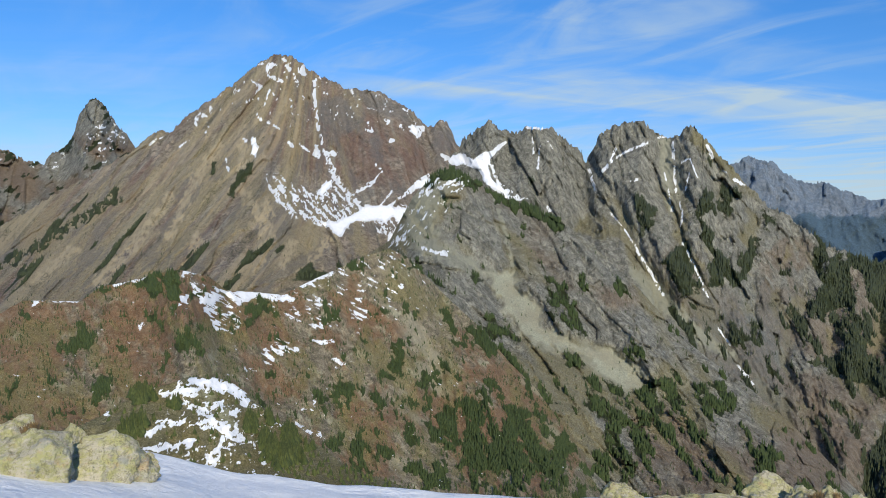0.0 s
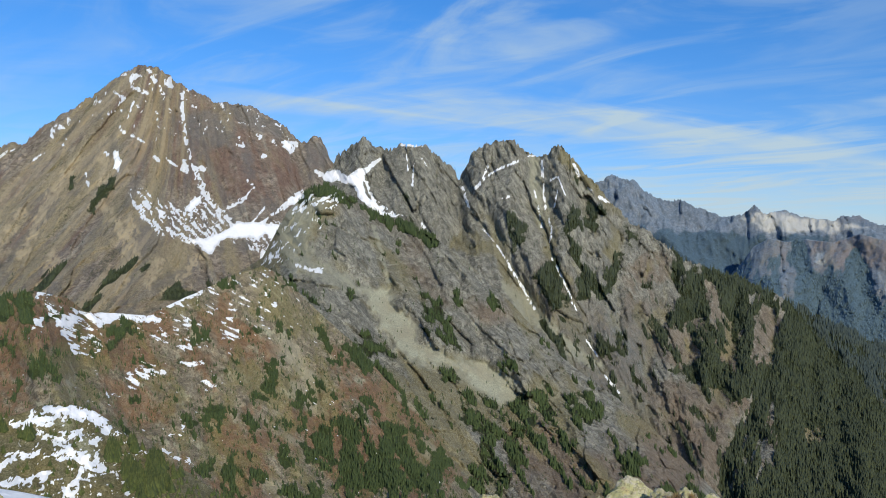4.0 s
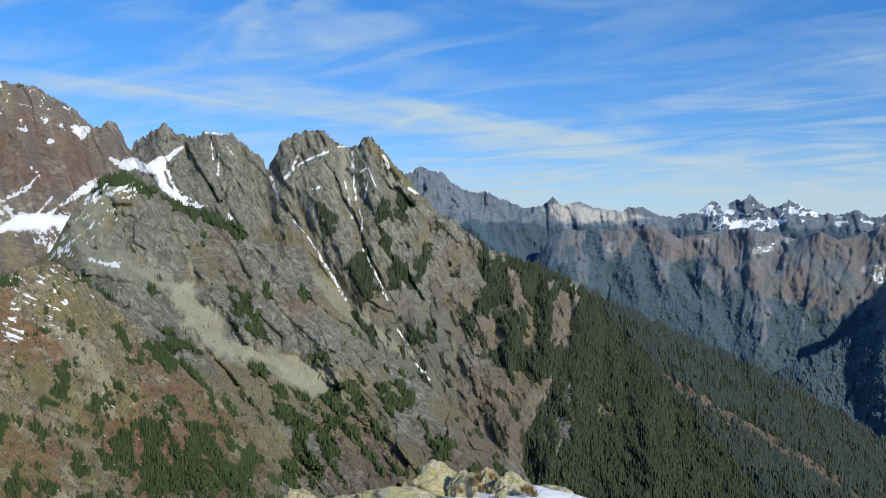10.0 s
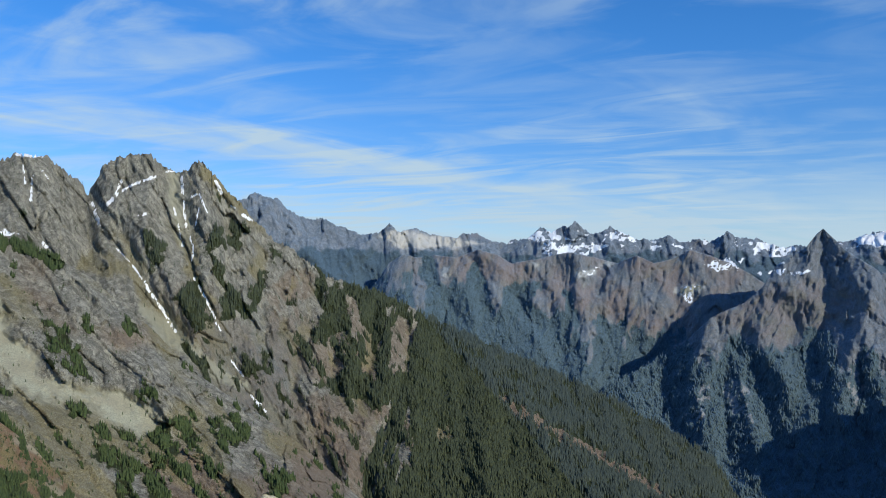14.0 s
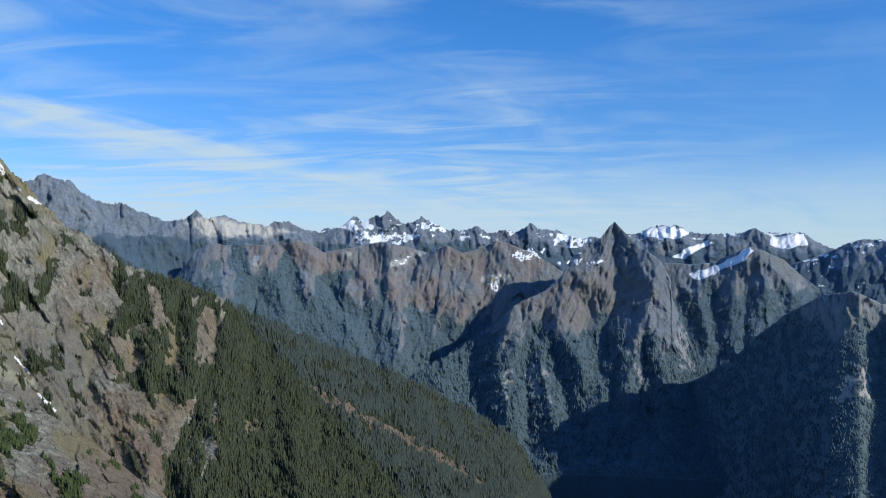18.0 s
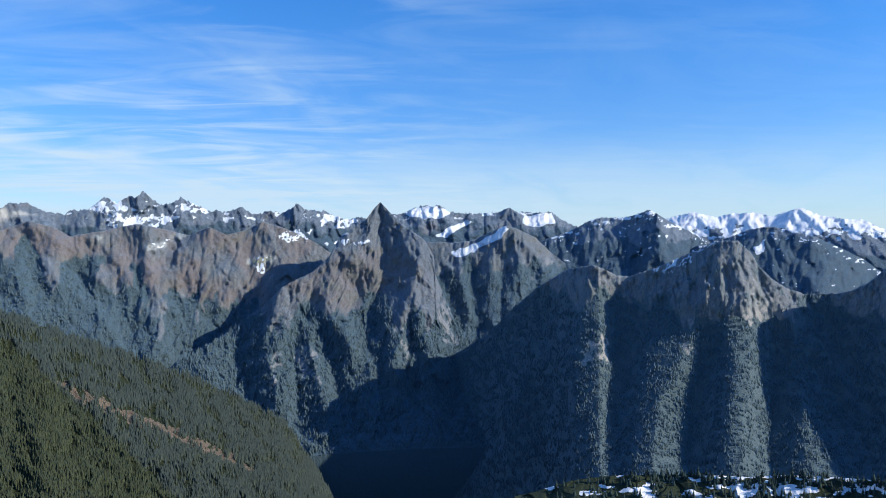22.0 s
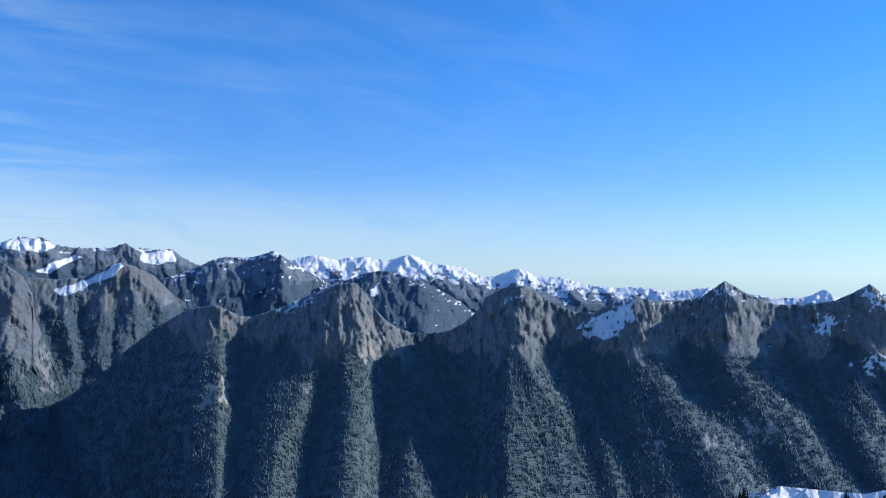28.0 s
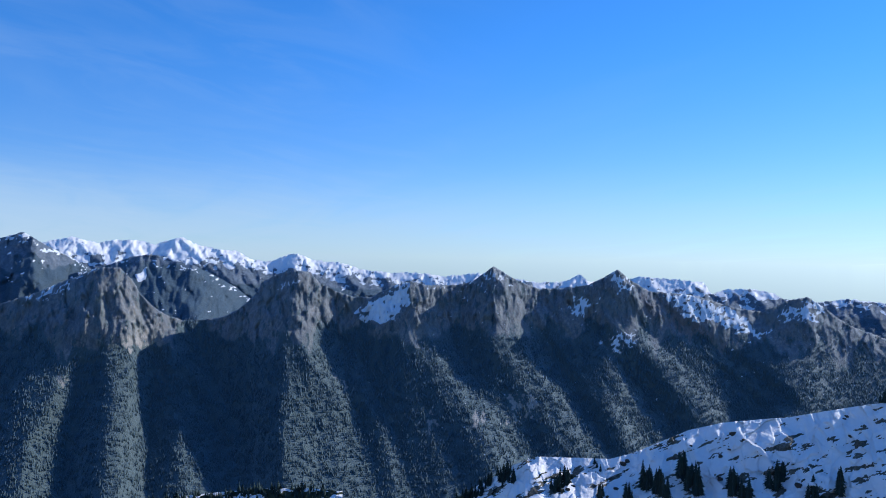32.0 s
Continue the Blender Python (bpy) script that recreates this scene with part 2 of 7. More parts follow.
def mountain_mat(name, rock, rock2, soil, grass, scree, woods, size, snow_rgb=(0.86, 0.88, 0.9), bump=0.9, spec=0.2, haze_or_fray=0.0, contrast=1.0, wood_low=0.45):
    """Rock with soil, heath, scree, wood floor and snow laid over it by the masks of the mesh. size: metres of the rock's grain."""
    k = Kit(name)
    snow, stones, wood, red = k.masks("cover")
    green, pale, dark, _ = k.masks("cover_two")
    tall = k.stretch(1.0, 1.0, 0.35)
    n1 = k.noise(0.55 / size, 7.0, 0.62, tall)
    n2 = k.noise(0.09 / size, 5.0, 0.6, tall, 0.2)
    n3 = k.noise(1.9 / size, 4.0, 0.65)
    fine = k.noise(4.5 / size, 3.0, 0.6)
    c = k.mix(k.ramp(n2, 0.38, 0.62), rock, rock2)
    c = k.mix(k.ramp(n1, 0.42, 0.62, 0.0, 0.8 * contrast), c, tuple(x * 0.42 for x in rock))
    c = k.mix(k.ramp(n3, 0.56, 0.68, 0.0, 0.6 * contrast), c, tuple(min(0.6, x * 1.35) for x in rock2))
    warp = k.n.new("ShaderNodeVectorMath")
    warp.operation = "MULTIPLY_ADD"
    swirl = k.n.new("ShaderNodeTexNoise")
    swirl.inputs["Scale"].default_value = 0.5 / size
    k.l.new(k.pos, swirl.inputs["Vector"])
    k.put(warp.inputs[0], swirl.outputs["Color"]), k.put(warp.inputs[1], (2.6 * size,) * 3), k.put(warp.inputs[2], tall)
    block, chip = k.cells(0.28 / size, warp.outputs[0]), k.cells(0.8 / size, warp.outputs[0])
    c = k.mix(k.ramp(block, 0.0, 1.0, 0.0, 0.32 * contrast), c, tuple(x * 0.5 for x in rock))
    c = k.mix(k.ramp(chip, 0.55, 1.0, 0.0, 0.55 * contrast), c, tuple(min(0.6, x * 1.25) for x in rock2))
    c = k.mix(k.ramp(chip, 0.0, 0.3, 0.4 * contrast, 0.0), c, tuple(x * 0.35 for x in rock))
    # clefts: thin dark joints running down the face at two sizes
    slab = k.stretch(1.0, 1.0, 0.22)
    for scale, amount in ((0.16 / size, 0.6), (0.5 / size, 0.65), (1.3 / size, 0.5)):
        cleft = k.math("ABSOLUTE", k.math("SUBTRACT", k.noise(scale, 4.0, 0.6, slab, 0.25), 0.5))
        c = k.mix(k.ramp(cleft, 0.0, 0.03, amount * contrast, 0.0), c, tuple(x * 0.22 for x in rock))
    c = k.mix(k.math("MULTIPLY", pale, k.ramp(n1, 0.3, 0.6, 0.4, 1.0)), c, tuple(min(0.6, x * 1.9) for x in rock2))
    c = k.mix(k.math("MULTIPLY", red, k.ramp(n3, 0.3, 0.62, 0.55, 1.0), clamp=True), c, k.mix(k.ramp(n1, 0.35, 0.65), soil, tuple(x * 0.62 for x in soil)))
    c = k.mix(k.math("MULTIPLY", green, k.ramp(n3, 0.28, 0.6, 0.45, 1.0), clamp=True), c, k.mix(k.ramp(fine, 0.35, 0.65), grass, tuple(x * 0.6 for x in grass)))
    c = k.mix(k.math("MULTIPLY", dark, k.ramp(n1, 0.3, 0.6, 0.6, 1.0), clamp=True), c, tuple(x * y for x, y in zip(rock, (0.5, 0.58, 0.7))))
    # dark speckle painted in for small shrubs, stones and their shadows
    c = k.mix(k.ramp(fine, 0.54, 0.66, 0.0, 0.6 * contrast), c, tuple(x * 0.3 for x in soil))
    c = k.mix(k.ramp(fine, 0.35, 0.45, 0.35 * contrast, 0.0), c, tuple(min(0.55, x * 1.3) for x in rock2))
    c = k.mix(k.math("MULTIPLY", stones, k.ramp(fine, 0.2, 0.5, 0.8, 1.0), clamp=True), c, k.mix(k.ramp(n3, 0.35, 0.65), scree, tuple(x * 0.8 for x in scree)))
    c = k.mix(k.ramp(k.math("ADD", wood, k.math("MULTIPLY", k.math("SUBTRACT", n3, 0.5), 0.9)), 0.35, 0.6), c, k.mix(k.ramp(fine, 0.35, 0.65), woods, tuple(x * wood_low for x in woods)))
    lying = k.ramp(k.math("ADD", snow, k.math("MULTIPLY", k.math("SUBTRACT", k.noise(2.6 / size, 5.0, 0.7), 0.5), 0.8)), 0.44, 0.56)
    c = k.mix(lying, c, k.mix(k.ramp(n3, 0.3, 0.7), snow_rgb, tuple(x * 0.93 for x in snow_rgb)))
    height = k.math("ADD", k.math("MULTIPLY", n1, 1.0), k.math("ADD", k.math("MULTIPLY", n3, 0.4), k.math("ADD", k.math("MULTIPLY", fine, 0.2), k.math("MULTIPLY", k.math("ADD", block, chip), 0.25))))
    return k.done(c, 0.75, height, bump, size * 1.2, spec, haze_or_fray)


def leaf_mat(name, rgb, rgb2, haze_or_fray=0.15, shade=0.5):
    k = Kit(name)
    c = k.mix(k.island(), rgb, rgb2)
    c = k.mix(k.ramp(k.noise(2.0, 3.0), 0.35, 0.65, 0.0, shade), c, tuple(x * 0.4 for x in rgb))
    return k.done(c, 0.85, spec=0.15, haze_or_fray=haze_or_fray)


MAIN_ROCK = mountain_mat("red_brown_alpine_rock", (0.29, 0.24, 0.188), (0.41, 0.345, 0.262), (0.215, 0.122, 0.09), (0.41, 0.345, 0.195), (0.54, 0.44, 0.28), (0.05, 0.062, 0.024), 6.0)
GREY_ROCK = mountain_mat("grey_alpine_rock", (0.255, 0.253, 0.212), (0.34, 0.33, 0.27), (0.195, 0.13, 0.082), (0.24, 0.21, 0.1), (0.37, 0.365, 0.27), (0.035, 0.045, 0.016), 5.5, bump=0.8)
RIDGE_SOIL = mountain_mat("brown_heath_soil", (0.275, 0.23, 0.155), (0.36, 0.31, 0.21), (0.24, 0.13, 0.066), (0.235, 0.205, 0.078), (0.42, 0.38, 0.26), (0.055, 0.075, 0.022), 3.6, bump=0.6)
KNOLL_SOIL = mountain_mat("olive_heath_soil", (0.28, 0.24, 0.16), (0.36, 0.32, 0.22), (0.21, 0.15, 0.075), (0.15, 0.14, 0.045), (0.36, 0.33, 0.24), (0.08, 0.11, 0.022), 1.0, bump=0.6)
# bluish base colours and blue sheen put distance haze into this rock
FAR_HAZED_ROCK = mountain_mat("far_haze_tinted_rock", (0.14, 0.155, 0.172), (0.21, 0.222, 0.235), (0.175, 0.14, 0.118), (0.115, 0.128, 0.1), (0.6, 0.55, 0.45), (0.038, 0.054, 0.052), 6.0, bump=0.7, spec=0.2, haze_or_fray=0.3, contrast=0.85)
# blue sheen on these two paints haze over their shaded flanks
DARK_ROCK = mountain_mat("wooded_grey_rock", (0.18, 0.16, 0.128), (0.28, 0.235, 0.175), (0.21, 0.145, 0.1), (0.16, 0.155, 0.085), (0.26, 0.26, 0.25), (0.06, 0.07, 0.037), 5.0, bump=0.5, spec=0.2, haze_or_fray=0.4, contrast=0.8, wood_low=0.8)
MID_ROCK = mountain_mat("rusty_mountain_rock", (0.135, 0.13, 0.12), (0.2, 0.183, 0.158), (0.2, 0.127, 0.074), (0.165, 0.135, 0.068), (0.38, 0.37, 0.32), (0.036, 0.048, 0.032), 4.0, bump=0.7, spec=0.2, haze_or_fray=0.36, contrast=0.9, wood_low=0.7)
SNOW_GROUND = mountain_mat("snow_over_rock", (0.17, 0.155, 0.14), (0.24, 0.22, 0.2), (0.16, 0.12, 0.07), (0.12, 0.12, 0.06), (0.3, 0.29, 0.26), (0.045, 0.06, 0.03), 2.0, (0.93, 0.94, 0.95), 0.3)
GROUND_MAT = mountain_mat("summit_snow_and_heath", (0.26, 0.23, 0.18), (0.33, 0.3, 0.24), (0.19, 0.13, 0.07), (0.17, 0.15, 0.06), (0.3, 0.29, 0.25), (0.13, 0.165, 0.13), 0.22, (0.97, 0.97, 0.96), 0.35)
CONIFER = leaf_mat("conifer_needles", (0.05, 0.059, 0.023), (0.068, 0.077, 0.03), 0.05, 0.2)
# greyer copy with more blue sheen: slight haze put into the needles
CONIFER_HALF_HAZED = leaf_mat("conifer_needles_half_hazed", (0.048, 0.056, 0.03), (0.064, 0.072, 0.037), 0.1, 0.2)
# brighter green copy for open slopes, sunlight put into its colour
FIR_SUNLIT = leaf_mat("sunlit_fir_needles", (0.046, 0.07, 0.02), (0.085, 0.11, 0.034), 0.03)
# olive needles whose blue sheen paints haze over the far woods
CONIFER_HAZED = leaf_mat("conifer_needles_hazed", (0.045, 0.055, 0.027), (0.062, 0.072, 0.035), 0.4, 0.1)
SHRUB = leaf_mat("heather_and_shrub_green", (0.06, 0.08, 0.022), (0.12, 0.135, 0.04), 0.02)


def snow_mat(name, size):
    k = Kit(name)
    n = k.noise(0.8 / size, 6.0, 0.6)
    c = k.mix(k.ramp(n, 0.35, 0.7), (0.93, 0.93, 0.94), (0.85, 0.86, 0.87))
    return k.done(c, 0.6, n, 0.35, size * 0.6, 0.3)


def scree_mat(name):
    k = Kit(name)
    n = k.noise(0.5, 6.0, 0.7)
    c = k.mix(k.ramp(k.noise(0.03, 4.0), 0.4, 0.6), (0.36, 0.365, 0.27), (0.3, 0.285, 0.205))
    c = k.mix(k.ramp(n, 0.4, 0.7), c, (0.2, 0.195, 0.15))
    return k.done(c, 0.95, n, 0.6, 1.5, 0.1)


SNOW = snow_mat("old_snow", 4.0)
SCREE = scree_mat("loose_scree")


def boulder_mat(name):
    k = Kit(name)
    n = k.noise(1.8, 6.0, 0.68, k.loc)
    g = k.noise(15.0, 5.0, 0.72, k.loc)
    c = k.mix(k.ramp(n, 0.38, 0.62), (0.62, 0.56, 0.42), (0.5, 0.46, 0.34))
    c = k.mix(k.ramp(k.noise(2.6, 6.0, 0.72, k.stretch(1, 1, 1.6, k.loc)), 0.43, 0.57, 0.0, 0.85), c, (0.48, 0.46, 0.19))
    c = k.mix(k.ramp(k.noise(1.7, 6.0, 0.7, k.stretch(1.3, 1, 1, k.loc)), 0.56, 0.66, 0.0, 0.7), c, (0.56, 0.38, 0.22))
    c = k.mix(k.ramp(k.noise(1.3, 5.0, 0.6, k.stretch(1, 1.4, 1, k.loc)), 0.56, 0.64, 0.0, 0.8), c, (0.33, 0.34, 0.31))
    crack = k.math("ABSOLUTE", k.math("SUBTRACT", k.noise(1.5, 5.0, 0.6, k.stretch(1.2, 1, 0.8, k.loc), 0.3), 0.5))
    c = k.mix(k.ramp(crack, 0.0, 0.014, 0.6, 0.0), c, (0.16, 0.14, 0.08))
    c = k.mix(k.ramp(k.noise(6.0, 5.0, 0.7, k.loc), 0.55, 0.66, 0.0, 0.7), c, (0.25, 0.24, 0.12))
    c = k.mix(k.ramp(g, 0.6, 0.68, 0.0, 0.7), c, (0.12, 0.11, 0.08))
    c = k.mix(k.ramp(g, 0.3, 0.4, 0.6, 0.0), c, (0.68, 0.64, 0.52))
    return k.done(c, 0.92, k.math("ADD", n, k.math("MULTIPLY", g, 0.4)), 0.8, 0.14, 0.15)


LICHEN_ROCK = boulder_mat("lichen_covered_granite")
DARK_STONE = mountain_mat("dark_wet_rock", (0.1, 0.095, 0.09), (0.15, 0.14, 0.13), (0.1, 0.08, 0.06), (0.1, 0.1, 0.05), (0.2, 0.2, 0.2), (0.03, 0.04, 0.02), 0.6)
FIR = leaf_mat("fir_needles", (0.022, 0.036, 0.016), (0.04, 0.055, 0.022))
BARK = leaf_mat("fir_bark", (0.1, 0.075, 0.055), (0.13, 0.1, 0.07))
STRAW = leaf_mat("dry_orange_grass", (0.28, 0.16, 0.04), (0.34, 0.23, 0.07))



# ---- mountains ----
def window(az, el, p, margin):
    """The part of a face round the given points."""
    c = np.nonzero((az[0] > p[:, 0].min() - margin) & (az[0] < p[:, 0].max() + margin))[0]
    if not len(c):
        c = np.array([0])
    cols = slice(c[0], c[-1] + 1)
    r = np.nonzero(((el[:, cols] > p[:, 1].min() - margin) & (el[:, cols] < p[:, 1].max() + margin)).any(1))[0]
    if not len(r):
        r = np.array([0])
    win = (slice(r[0], r[-1] + 1), cols)
    return win, az[win], el[win]


def line_mask(az, el, path, width, haze_or_fray=0.5, seed=0, lumps=1.0):
    """1 within about width degrees of a line over the slope, with an uneven border."""
    p = np.array(path, float)
    whole, (win, az, el) = np.zeros(az.shape), window(az, el, p, 2.5 * width)
    best = np.full(az.shape, 1e9)
    for (a0, e0), (a1, e1) in zip(p[:-1], p[1:]):
        da, de = a1 - a0, e1 - e0
        t = np.clip(((az - a0) * da + (el - e0) * de) / (da * da + de * de + 1e-9), 0, 1)
        best = np.minimum(best, np.hypot(az - a0 - t * da, el - e0 - t * de))
    w = width * (1 + haze_or_fray * 1.6 * layers(az * 1.2 / lumps, el * 1.2 / lumps, 4, seed + 31, 0.65))
    broken = smooth(layers(az * 3.1, el * 2.3, 3, seed + 63, 0.7), -0.34, -0.06) if width < 0.4 else 1.0
    whole[win] = smooth(w - best, -0.25 * width, 0.25 * width) * broken
    return whole


def area_mask(az, el, outline, soft=0.3, seed=0, rough=0.5):
    """1 inside an outline on the slope, with an uneven border."""
    whole, (win, az, el) = np.zeros(az.shape), window(az, el, np.array(outline, float), soft + 1.3 * rough)
    a = az + rough * layers(az * 1.1, el * 1.1, 4, seed + 51, 0.6)
    e = el + rough * layers(az * 1.1, el * 1.1, 4, seed + 57, 0.6)
    inside = np.zeros(az.shape, bool)
    near = np.full(az.shape, 1e9)
    pts = list(outline)
    for (a0, e0), (a1, e1) in zip(pts, pts[1:] + pts[:1]):
        cross = (e0 > e) != (e1 > e)
        inside ^= cross & (a < (a1 - a0) * (e - e0) / (e1 - e0 + 1e-12) + a0)
        da, de = a1 - a0, e1 - e0
        t = np.clip(((a - a0) * da + (e - e0) * de) / (da * da + de * de + 1e-9), 0, 1)
        near = np.minimum(near, np.hypot(a - a0 - t * da, e - e0 - t * de))
    whole[win] = smooth(np.where(inside, near, -near), -soft, soft)
    return whole


class Slope:
    """A mountain shaped to fit the camera's view: its crest and foot by bearing and elevation from the eye, a chosen
    distance at both, and relief cut into the face between.
    """

    def __init__(self, crest, foot, far, near, step, jag=0.05, bow=1.0, seed=0, lean=0.0, rows=None, jag_size=0.8, tall_step=1.3):
        c, f = np.array(crest, float), np.array(foot, float)
        self.az = np.arange(c[0, 0], c[-1, 0] + step / 2, step)
        top = np.interp(self.az, c[:, 0], c[:, 1])
        spike = layers(self.az / jag_size, self.az * 0 + seed, 5, seed, 0.62)
        top = top + jag * 0.8 * spike - jag * 1.3 * np.abs(grain(self.az / jag_size * 3.1, self.az * 0 + 3.3, seed + 5)) - jag * 0.8 * np.abs(grain(self.az / jag_size * 7.3, self.az * 0 + 6.1, seed + 9)) + 0.3 * jag
        bottom = np.minimum(np.interp(self.az, f[:, 0], f[:, 1]), top - 0.5)
        n = rows or int(np.max(top - bottom) / (step * tall_step)) + 2
        s = np.linspace(0, 1, n)[:, None]
        self.s = np.broadcast_to(s, (n, len(self.az)))
        self.A = np.broadcast_to(self.az[None, :], self.s.shape)
        self.E = bottom[None, :] + (top - bottom)[None, :] * s
        fa, na = np.array(far, float), np.array(near, float)
        dc, db = np.interp(self.az, fa[:, 0], fa[:, 1]), np.interp(self.az, na[:, 0], na[:, 1])
        # the face keeps its shape where the crest is jagged
        reach = max(1, int(1.0 / step))
        kernel = np.hanning(2 * reach + 3)
        even = np.convolve(np.pad(top, reach + 1, mode="edge"), kernel / kernel.sum(), mode="valid")
        even = np.maximum(even, bottom + 0.5)
        self.D = db + (dc - db) * np.clip((self.E - bottom) / (even - bottom), 0, 1.25) ** bow
        self.mid = float(np.mean(dc + db) / 2)
        self.u = np.radians(self.A) * self.mid + lean * np.radians(self.E) * self.mid
        self.v = np.radians(self.E) * self.mid
        self.cut = np.zeros(self.s.shape)
        self.seed = seed
        self.masks = {k: np.zeros(self.s.shape) for k in ("snow", "stones", "wood", "red", "green", "pale", "dark")}

    def carve(self, sizes, depth=0.2, tall=2.6, warp=0.5):
        """Gullies and ribs down the fall line, one set for each size in metres."""
        for i, w in enumerate(sizes):
            k = self.seed * 3 + i * 7
            u = self.u + warp * w * layers(self.u / (w * 2.2), self.v / (w * 2.2), 2, k + 1)
            self.cut += -w * depth * ridged(u / w, self.v / (w * tall), k)
        return self

    def ridges(self, gap, out=0.7, slant=0.35, first=0):
        """Main spurs about gap metres apart run down from the crest, with side spurs branching off; flat flanks fall away from each edge."""
        rng = random.Random(self.seed * 31 + first)
        g = math.degrees(gap / self.mid)
        crest, lines = self.E[-1], []
        at = self.az[0] + g * 0.4
        while at < self.az[-1]:
            near = np.nonzero(np.abs(self.az - at) < g * 0.35)[0]
            if not len(near):
                break
            j = near[np.argmax(crest[near])]
            for way in (-1, 1):
                a, e, low = float(self.az[j]), float(crest[j]), float(self.E[0, j])
                lean, side, strength = way * slant * rng.uniform(0.5, 1.3), way, 0.25
                while e > low:
                    fall = g * rng.uniform(0.4, 0.7)
                    bend = lean + 0.25 * rng.uniform(-1, 1)
                    a1, e1, s1 = a + bend * fall, e - fall, min(1.0, strength + 0.2)
                    lines.append((a, e, strength, a1, e1, s1))
                    reach = g * rng.uniform(0.4, 0.9)
                    lines.append((a1, e1, s1 * 0.92, a1 - side * reach * rng.uniform(0.3, 0.8), e1 - reach * 0.8, s1 * 0.25))
                    side, a, e, strength = -side, a1, e1, s1
            at += g * rng.uniform(0.75, 1.3)
        wa = self.A + 0.16 * g * layers(self.A / g * 1.7, self.E / g * 1.7, 4, self.seed + first + 3, 0.6)
        we = self.E + 0.16 * g * layers(self.A / g * 1.7, self.E / g * 1.7, 4, self.seed + first + 9, 0.6)
        high = np.zeros(self.s.shape)
        for a0, e0, s0, a1, e1, s1 in lines:
            win, aa, ee = window(self.A, self.E, np.array(((a0, e0), (a1, e1))), 0.75 * g)
            aa, ee = wa[win], we[win]
            da, de = a1 - a0, e1 - e0
            t = np.clip(((aa - a0) * da + (ee - e0) * de) / (da * da + de * de + 1e-9), 0, 1)
            h = (s0 + (s1 - s0) * t) * 0.5 * g - np.hypot(aa - a0 - t * da, ee - e0 - t * de)
            high[win] = np.maximum(high[win], h)
        self.cut -= out * math.radians(1) * self.mid * high
        return self

    def faces(self, spurs, valleys, out=0.8, wide=3.0, wander=0.1):
        """Flat flanks between the lines of the spurs and the lines of the valleys, meeting in edges."""
        wa = self.A + wander * wide * layers(self.A / wide * 1.8, self.E / wide * 1.8, 4, self.seed + 41, 0.6)
        we = self.E + wander * wide * layers(self.A / wide * 1.8, self.E / wide * 1.8, 4, self.seed + 47, 0.6)
        reach = []
        for lines in (spurs, valleys):
            best = np.full(self.s.shape, float(wide))
            for path in lines:
                for (a0, e0), (a1, e1) in zip(path[:-1], path[1:]):
                    win, _, _ = window(self.A, self.E, np.array(((a0, e0), (a1, e1))), 1.3 * wide)
                    da, de = a1 - a0, e1 - e0
                    t = np.clip(((wa[win] - a0) * da + (we[win] - e0) * de) / (da * da + de * de + 1e-9), 0, 1)
                    best[win] = np.minimum(best[win], np.hypot(wa[win] - a0 - t * da, we[win] - e0 - t * de))
            reach.append(best)
        self.cut -= out * math.radians(1) * self.mid * 0.5 * (reach[1] - reach[0])
        return self

    def crags(self, sizes, tilt=0.45, step=0.22, tall=1.7, where=1.0):
        """Angular blocks: each a tilted flat face, set forward or back from its neighbours."""
        for i, w in enumerate(sizes):
            k = self.seed * 5 + i * 11
            x = self.u / w + 0.35 * layers(self.u / w * 0.9, self.v / w * 0.5, 2, k + 2)
            y = self.v / (w * tall) + 0.35 * layers(self.u / w * 0.9, self.v / w * 0.5, 2, k + 5)
            xi, yi = np.floor(x).astype(np.int32), np.floor(y).astype(np.int32)
            best, high = np.full(x.shape, 1e9), np.zeros(x.shape)
            for di in (-1, 0, 1):
                for dj in (-1, 0, 1):
                    h = PERM[(PERM[(xi + di + k * 7) & 1023] + yi + dj) & 1023]
                    h2, h3 = PERM[(h + 131) & 1023], PERM[(h + 517) & 1023]
                    dx, dy = x - (xi + di + h / 1023), y - (yi + dj + h2 / 1023)
                    d = dx * dx + dy * dy
                    near = d < best
                    best = np.where(near, d, best)
                    turn = TURN[h3]
                    high = np.where(near, tilt * (np.cos(turn) * dx * 1.3 + np.sin(turn) * dy * 0.7) + step * (2 * h3 / 1023 - 1), high)
            self.cut += w * high * where
        return self

    def roughen(self, size, amount):
        self.cut += amount * layers(self.u / size, self.v / size, 4, self.seed + 77, 0.6)
        return self

    def rib(self, path, width, out):
        """A spur (out > 0) or a ravine (out < 0) along a line on the face; out: the steepness of its flanks."""
        p = np.array(path, float)
        win, a, el = window(self.A, self.E, p, 1.4 * width)
        best = np.full(a.shape, 1e9)
        a = a + 0.25 * width * layers(a / width, el / width, 3, self.seed + 91)
        for (a0, e0), (a1, e1) in zip(p[:-1], p[1:]):
            da, de = a1 - a0, e1 - e0
            t = np.clip(((a - a0) * da + (el - e0) * de) / (da * da + de * de + 1e-9), 0, 1)
            best = np.minimum(best, np.hypot(a - a0 - t * da, el - e0 - t * de))
        q = np.clip(1 - best / width, 0, 1)
        self.cut[win] -= out * math.radians(width) * self.mid * (q ** 1.2)
        return self

    def hollow(self, size):
        """Below 0 on the spurs, above 0 in the ravines."""
        return np.tanh((self.cut - np.median(self.cut)) / size)

    def calm(self, mask):
        """Loose ground lies smoother than rock."""
        level = self.cut[mask > 0.3].mean() if (mask > 0.3).any() else 0.0
